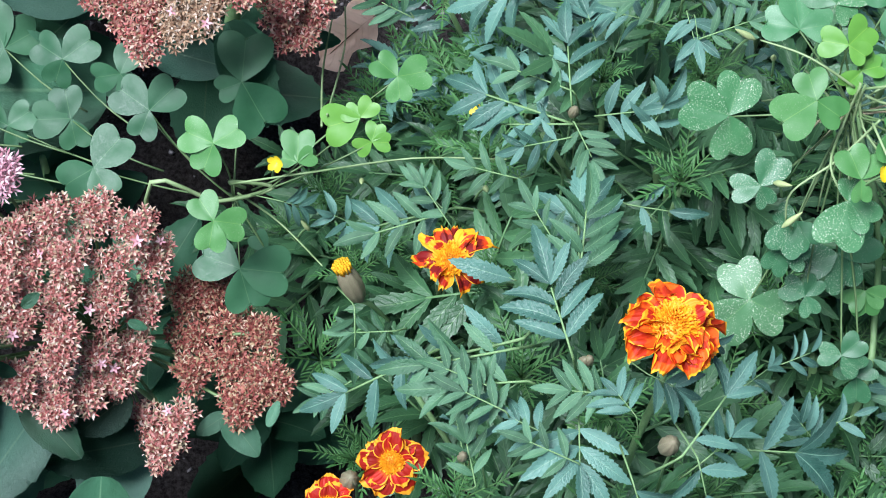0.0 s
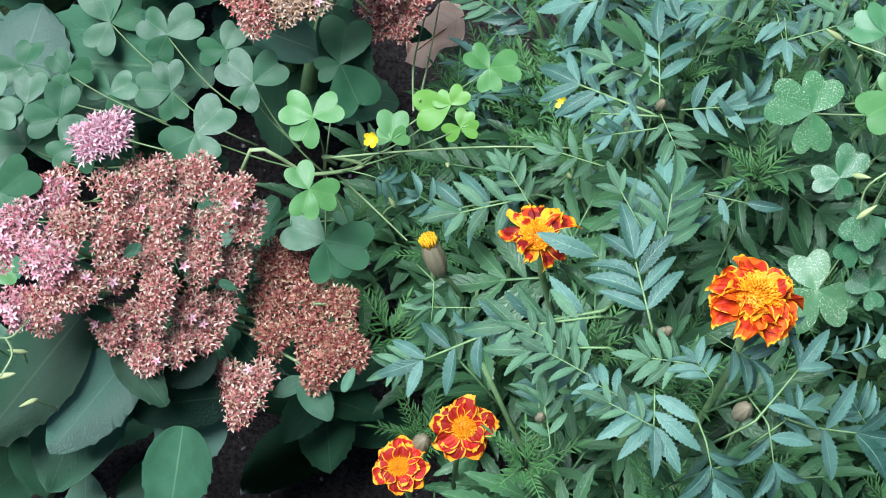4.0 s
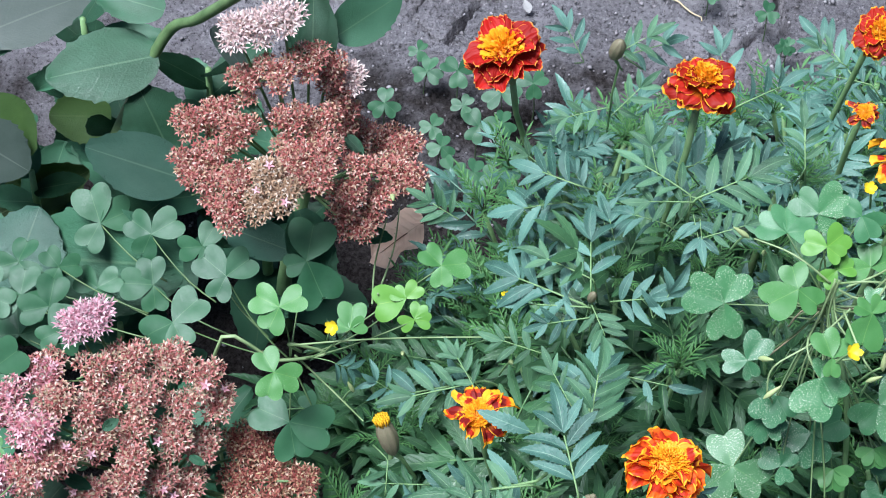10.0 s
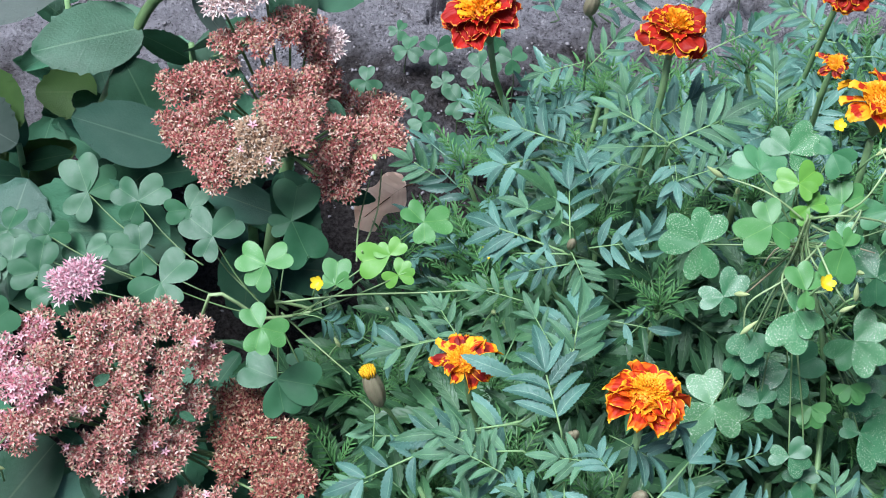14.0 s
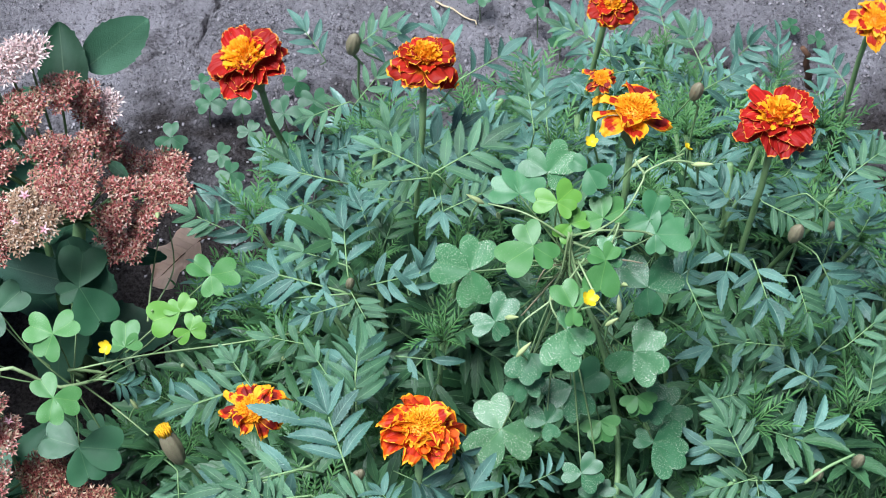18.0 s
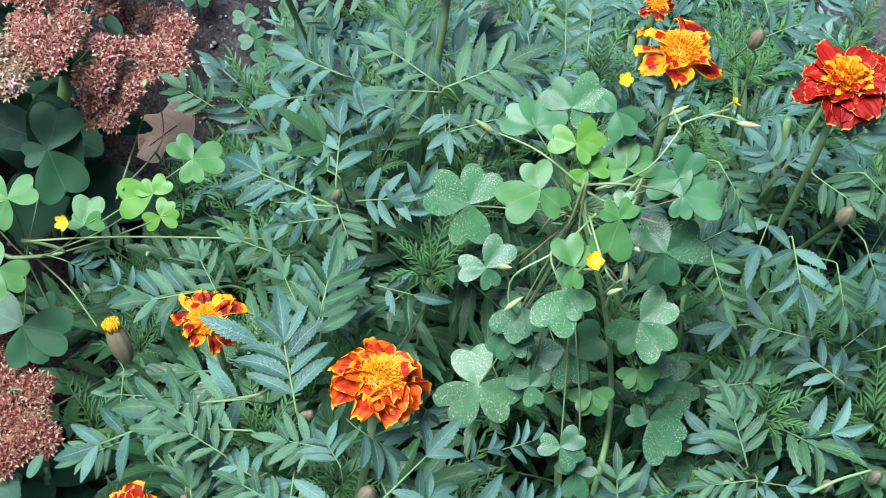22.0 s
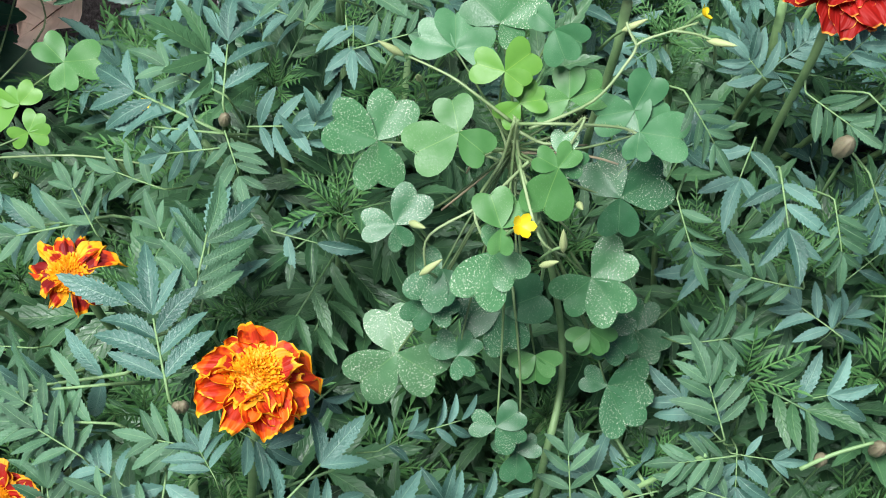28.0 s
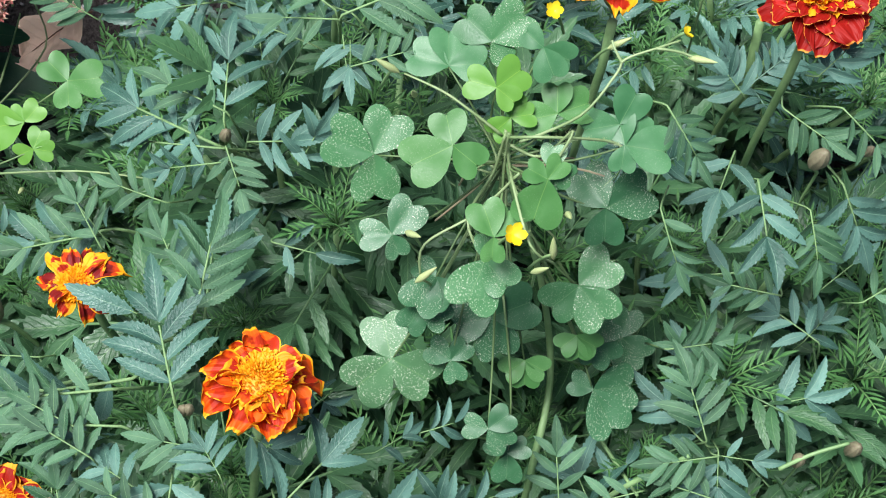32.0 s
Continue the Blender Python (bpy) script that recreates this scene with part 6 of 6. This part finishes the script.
BLOOM, POD = bloom_mesh(), pod_mesh()
rng = random.Random(77)
for x, y, z, size, closed in OXALIS_BLOOMS:
    p = Vector((x, y, z))
    plant, foot = (large, large_foot) if x > -0.01 else (trail, trail_at)
    tilt = Matrix.Rotation(radians(rng.uniform(-20, 60)), 4, "X") @ Matrix.Rotation(radians(rng.uniform(-60, 60)), 4, "Y")
    stalk_end = p + Vector((rng.uniform(-0.008, 0.008), 0.006, -0.022))
    if closed:
        part("seed_pod", POD, None, plant, "pale yellow-green upright seed pod", Matrix.Translation(p - foot) @ tilt @ Matrix.Scale(size, 4))
    else:
        part("bloom", BLOOM, None, plant, "small yellow five-petalled flower", Matrix.Translation(p - foot) @ tilt @ Matrix.Scale(size, 4))
    bm = bmesh.new()
    tube(bm, bend(p - foot, stalk_end - foot, 0.002, 4), 0.0006, 0.0006, 5)
    part("flower_stalk", bm, MAT_STALK, plant)


# ---- stonecrop ----
def broad_mesh(seed, material):
    """A broad fleshy leaf of length 1 and width 1, unevenly toothed towards its tip, thick at its edge."""
    rng = random.Random(seed)
    bm = bmesh.new()
    uv = bm.loops.layers.uv.new("UVMap")
    rows, n = [], 26
    notch = [rng.uniform(0.2, 1.0) if rng.random() < 0.75 else 0.0 for k in range(20)]
    cup, wob, dr = rng.uniform(0.02, 0.12), rng.uniform(0, 6), rng.uniform(0.0, 0.14)
    for i in range(n + 1):
        u = i / n
        w = 0.5 * math.sin(math.pi * (0.04 + 0.96 * u ** 0.85)) ** 0.62 if i < n else 0.02
        row = []
        for k in range(9):
            s = k / 4 - 1
            tooth = 0.034 * notch[(i // 3 + 9 * (s > 0)) % 20] * (0.0, 1.0, -0.15)[i % 3] * (abs(s) > 0.9) * (0.28 < u < 0.97)
            x = u + tooth * 0.7
            row.append((Vector((x, s * (w + tooth), cup * s * s * w - dr * u * u + 0.010 * math.sin(5 * u + wob + 2 * s))), u, s))
        rows.append(row)
    sheet(bm, uv, rows)
    bmesh.ops.solidify(bm, geom=bm.faces[:], thickness=0.012)
    return mesh_of("leaf", bm, material)


BROAD = [broad_mesh(500 + k, MAT_SEDUM_LEAF) for k in range(5)]
BROAD_TONES = [[broad_mesh(520 + 5 * k + j, mat) for j in range(3)] for k, mat in enumerate((MAT_SEDUM_LEAF, MAT_SEDUM_GREY, MAT_SEDUM_YELLOWED, MAT_SEDUM_MAUVE))]


def star_mesh():
    bm = bmesh.new()
    uv = bm.loops.layers.uv.new("UVMap")
    for k in range(5):
        blade(bm, uv, (0, 0, 0), k * 2 * math.pi / 5, 1.0, 0.42, n=5, fold=0.3, droop=-0.35)
    for k in range(5):
        a = k * 2 * math.pi / 5 + 0.6
        tube(bm, [(0.08 * math.cos(a), 0.08 * math.sin(a), 0), (0.16 * math.cos(a), 0.16 * math.sin(a), 0.55)], 0.05, 0.03, 4)
    return mesh_of("open_floret", bm, MAT_STAR)


STAR = star_mesh()


def cluster_mesh(seed, radius, tone):
    """A domed head of starry five-petalled florets on forking stalks."""
    rng = random.Random(seed)
    bm = bmesh.new()
    spots = []
    groups = max(4, int((radius / 0.0098) ** 2))
    for g in range(groups):
        q = (g + 0.5) / groups
        a = g * 2.39996 + rng.uniform(-0.3, 0.3)
        rr = max(0.002, radius * 1.05 - 0.0055) * math.sqrt(q) * rng.uniform(0.90, 1.08)
        centre = Vector((rr * math.cos(a), rr * math.sin(a), 0.32 * radius * (1 - q) - 0.22 * radius * q ** 3 + rng.uniform(-0.004, 0.003)))
        dome = rng.uniform(0.0056, 0.0080)
        for k in range(int(19 * (dome / 0.0065) ** 2)):
            f = (k + 0.5) / (19 * (dome / 0.0065) ** 2)
            b = k * 2.39996 + g
            sr = dome * math.sqrt(min(1.0, f))
            up = dome * 0.42 * math.sqrt(max(0.0, 1 - min(1.0, f) * 0.95))
            spots.append((centre + Vector((sr * math.cos(b), sr * math.sin(b), up)), Vector((math.cos(b) * 0.8 * f + 0.35 * q * math.cos(a) + rng.uniform(-0.2, 0.2), math.sin(b) * 0.8 * f + 0.35 * q * math.sin(a) + rng.uniform(-0.2, 0.2), 0.8)).normalized()))
    for c, out in spots:
        side = out.orthogonal().normalized()
        fore = out.cross(side)
        length = rng.uniform(0.0020, 0.0030) * (1.1 if tone in (2, 6) else 1.0)
        rise = rng.uniform(0.25, 1.0) if tone not in (2, 6) else rng.uniform(0.6, 1.5)
        spin = rng.uniform(0, 6)
        for j in range(5):
            b = spin + j * 2 * math.pi / 5
            d = math.cos(b) * side + math.sin(b) * fore
            t = (-math.sin(b) * side + math.cos(b) * fore) * rng.uniform(0.00045, 0.00075)
            mid, tip = c + (d + out * rise) * length * 0.45, c + (d * 1.1 + out * rise * 0.9) * length
            v = [bm.verts.new(w) for w in (c - out * 0.0012, mid + t + out * 0.0003, tip, mid - t + out * 0.0003)]
            bm.faces.new(v)
        # seed heads in the middle of the floret
        for j in range(3):
            b = spin + 0.4 + j * 2.1
            d = math.cos(b) * side + math.sin(b) * fore
            t = (-math.sin(b) * side + math.cos(b) * fore) * 0.0006
            v = [bm.verts.new(w) for w in (c + d * 0.0003 - t, c + d * 0.0003 + t, c + d * 0.0012 + out * length * 0.8)]
            bm.faces.new(v)
    return mesh_of("flower_head", bm, MAT_SEDUM[tone])


def stonecrop(name_label, clusters, foot, seed):
    rng = random.Random(seed)
    foot = Vector(foot)
    plant = thing("stonecrop_plant", foot, name_label, "stonecrop", "stonecrops in the bed")
    mid = Vector((sum(c[0] for c in clusters), sum(c[1] for c in clusters), sum(c[2] for c in clusters))) / len(clusters)
    fork = mid + Vector((0, 0.03, -0.08))
    bm = bmesh.new()
    tube(bm, bend((0, 0, 0), fork - foot, 0, 6, 0.012, rng), 0.006, 0.004, 8)
    part("stem", bm, MAT_STALK, plant)
    for k, (x, y, z, r, tone) in enumerate(clusters):
        m = Matrix.Translation(Vector((x, y, z)) - foot) @ Matrix.Rotation(radians(22), 4, "X") @ Matrix.Translation((0, 0, -0.3 * r))
        head = part("flower_head", cluster_mesh(seed * 50 + k, r * (1.36 if tone in (2, 6) else 1.24), tone), None, plant, ("rose-red", "faded brownish-red", "fresh pale pink", "tan and pale pink", "dry brownish", "bright rose-pink", "pale cream-pink")[tone] + " domed cluster of starry florets", m)
        bm = bmesh.new()
        top = Vector((0, 0, 0.1 * r))
        low = m.inverted() @ (fork - foot)
        tube(bm, bend(top, low, 0, 4), 0.0008, 0.0010, 5)
        for j in range(14):
            a, rr = j * 2.4, r * math.sqrt((j + 0.5) / 14) * 0.85
            e = Vector((rr * math.cos(a), rr * math.sin(a), 0.30 * r * (1 - (rr / r) ** 2) - 0.002))
            tube(bm, [Vector((0, 0, -0.5 * r)), e], 0.0008, 0.0006, 4)
        part("branching_stalk", bm, MAT_PETIOLE, head)
        for j in range({0: k % 2, 3: 1, 5: 3}.get(tone, 0)):
            a, q = rng.uniform(0, 6.28), rng.uniform(0.1, 0.85)
            e = Vector((math.cos(a) * r * math.sqrt(q), math.sin(a) * r * math.sqrt(q), 0.40 * r * (1 - q) + 0.0075))
            part("open_floret", STAR, None, head, "open pale pink star floret", Matrix.Translation(e) @ Matrix.Rotation(a, 4, "Z") @ Matrix.Rotation(rng.uniform(0, 0.7), 4, "Y") @ Matrix.Scale(rng.uniform(0.0024, 0.0034), 4))
    return plant, foot


front, front_foot = stonecrop("stonecrop plant with rose-red flower heads over fleshy leaves", HEADS_FRONT, (-0.25, 0.15, 0.02), 3)
back, back_foot = stonecrop("stonecrop plant with faded brownish-red flower heads", HEADS_BACK, (-0.21, 0.33, 0.05), 4)
runner(back, back_foot, "stalk", SEDUM_STALK, 0.0038, 0.0032, MAT_PETIOLE)
rng = random.Random(9)
BROAD_MIDDLES = [(Vector(row[:3]) + Vector(row[3:6])) / 2 for row in BROAD_LEAVES]
TRAILING_TOPS = [Vector(row[:3]) for row in TRAILING_ROWS]


def under_oxalis(m):
    """How far a broad leaf has to sink along the view to lie under the oxalis leaves that trail over it."""
    if m.translation.y < 0.13:
        return Matrix.Identity(4)
    spots = [m @ Vector((u, v, 0)) for u in (0.15, 0.38, 0.62, 0.85) for v in (-0.32, 0.0, 0.32)]
    sink = 0.0
    for p in spots:
        for c in TRAILING_TOPS:
            d = p - c
            up = d.dot(VIEWWARD)
            if -0.008 < up < 0.10 and (d - VIEWWARD * up).length < 0.014:
                sink = max(sink, up + 0.008)
    return Matrix.Translation(-VIEWWARD * min(0.06, sink))


for k, row in enumerate(BROAD_LEAVES):
    base, tip = Vector(row[:3]), Vector(row[3:6])
    ahead = (tip - base).normalized()
    up = (VIEWWARD - ahead * VIEWWARD.dot(ahead)).normalized()
    turn = Matrix((ahead, up.cross(ahead), up)).transposed().to_4x4()
    length = (tip - base).length
    m = Matrix.Translation(base) @ turn @ Matrix.Rotation(radians(rng.uniform(-10, 10)), 4, "X") @ Matrix.Diagonal((length, length * row[6], length, 1))
    plant, foot = (back, back_foot) if base.y > 0.17 else (front, front_foot)
    part("leaf", BROAD_TONES[row[7]][k % 3], None, plant, ("grey-green fleshy leaf", "dull blue-green toothed leaf", "yellowing fleshy leaf", "mauve-grey weathered leaf")[row[7]], Matrix.Translation(-foot) @ under_oxalis(m) @ m)
for k, (x, y, z, turn, pitch, length, wide) in enumerate(SEDUM_LEAVES):
    flat = [facing(x, y, z, turn, pitch * 0.5) @ Vector((length / 2, 0, 0)) - c for c in BROAD_MIDDLES]
    if min((d - VIEWWARD * d.dot(VIEWWARD)).length for d in flat) < (0.026 if y > 0.17 else 0.012):
        continue
    plant, foot = (back, back_foot) if y > 0.17 else (front, front_foot)
    m = facing(x, y, z, turn, pitch * 0.5, rng.uniform(-12, 12)) @ Matrix.Diagonal((length, length * wide, length, 1))
    part("leaf", BROAD[k % 5], None, plant, m=Matrix.Translation(-foot) @ under_oxalis(m) @ m)


def leafy_shoot(x, y, top, seed):
    """A stonecrop shoot without a flower: a thick stem with fleshy leaves in a spiral."""
    rng = random.Random(seed)
    foot = Vector((x, y, ground_z(x, y)))
    plant = thing("stonecrop_shoot", foot, "leafy stonecrop shoot with broad fleshy grey-green leaves", "stonecrop", "stonecrop shoots")
    H = top - foot.z
    bm = bmesh.new()
    tube(bm, bend((0, 0, -0.01), (0, 0, H * 0.93), 0, 6, 0.004, rng), 0.0055, 0.002, 8)
    part("stem", bm, MAT_STALK, plant)
    count = 11
    for k in range(count):
        u = (k + 1.2) / (count + 1)
        length = rng.uniform(0.055, 0.085) * (1 - 0.45 * u)
        m = Matrix.Translation((0, 0, H * (0.22 + 0.74 * u))) @ Matrix.Rotation(k * 2.39996 + seed, 4, "Z") @ Matrix.Rotation(-radians(rng.uniform(-12, 22) + 30 * u), 4, "Y") @ Matrix.Rotation(radians(rng.uniform(-15, 15)), 4, "X") @ Matrix.Diagonal((length, length * rng.uniform(0.52, 0.66), length, 1))
        part("leaf", BROAD[k % 5], None, plant, m=m)


for k, (x, y, top) in enumerate(((-0.36, 0.30, 0.27), (-0.40, 0.20, 0.24), (-0.31, 0.36, 0.25), (-0.26, 0.40, 0.26), (-0.42, 0.38, 0.26), (-0.35, 0.45, 0.25), (-0.30, 0.22, 0.22), (-0.36, 0.08, 0.22), (-0.31, -0.02, 0.19), (-0.22, 0.32, 0.25), (-0.38, -0.08, 0.18), (-0.46, 0.28, 0.26), (-0.25, 0.16, 0.19), (-0.19, 0.11, 0.13))):
    leafy_shoot(x, y, top, 60 + k)


# ---- dry leaf and twigs ----
def dry_leaf(rows):
    x, y, z, turn, pitch, length = rows
    bm = bmesh.new()
    uv = bm.loops.layers.uv.new("UVMap")
    grid = []
    for i in range(13):
        u = i / 12
        w = 0.36 * math.sin(math.pi * min(1, 0.06 + 0.93 * u)) ** 0.7
        row = []
        for k in range(9):
            s = k / 4 - 1
            lobe = 1 + 0.28 * math.sin(9 * u + 0.5) * abs(s)
            row.append((Vector((u + 0.05 * s, s * w * lobe, 0.16 * s * s + 0.06 * math.sin(8 * u + 4 * s) - 0.12 * u * u)), u, s))
        grid.append(row)
    sheet(bm, uv, grid)
    bmesh.ops.solidify(bm, geom=bm.faces[:], thickness=0.01)
    m = facing(x, y, z, turn, pitch * 0.4, 12, length)
    leaf = part("dry_leaf", bm, MAT_DRY, m=m)
    tagged(leaf, "curled tan dead leaf caught among the stalks", "dead leaf")
    bm = bmesh.new()
    tube(bm, [(-0.10, 0.02, -0.02), (-0.03, 0, 0.01), (0.4, 0, 0.02), (0.9, 0, -0.09)], 0.016, 0.006, 5)
    part("leaf_stalk", bm, MAT_TWIG, leaf)


for row in DRY_LEAVES:
    dry_leaf(row)


def twig(a, b, r, label, material):
    a, b = Vector(a), Vector(b)
    bm = bmesh.new()
    rng = random.Random(int(a.x * 1000))
    tube(bm, [p + Vector((rng.uniform(-1, 1), rng.uniform(-1, 1), 0)) * 0.002 for p in bend((0, 0, 0), b - a, 0, 7, 0.004, rng)], r, r * 0.6, 7)
    ob = part("twig", bm, material, m=Matrix.Translation(a))
    tagged(ob, label, "twig")


for k in range(0, len(TWIGS), 2):
    twig(TWIGS[k], TWIGS[k + 1], 0.0035 if k == 0 else 0.0010, "dry reddish-brown stick standing in the soil" if k == 0 else "thin dry tan twig lying on the soil", MAT_TWIG if k == 0 else MAT_WITHERED)


# ---- a pale petal dropped on the soil ----
bm = bmesh.new()
uv = bm.loops.layers.uv.new("UVMap")
blade(bm, uv, (0, 0, 0), 0.0, 0.011, 0.0075, n=6, fold=0.3, droop=-0.25)
bmesh.ops.solidify(bm, geom=bm.faces[:], thickness=0.0003)
fallen = part("fallen_petal", bm, MAT_FALLEN, m=Matrix.Translation((-0.036, 0.602, ground_z(-0.036, 0.602) + 0.004)) @ Matrix.Rotation(radians(125), 4, "Z") @ Matrix.Rotation(radians(-25), 4, "Y"))
tagged(fallen, "small whitish petal dropped on the grey soil", "petal")
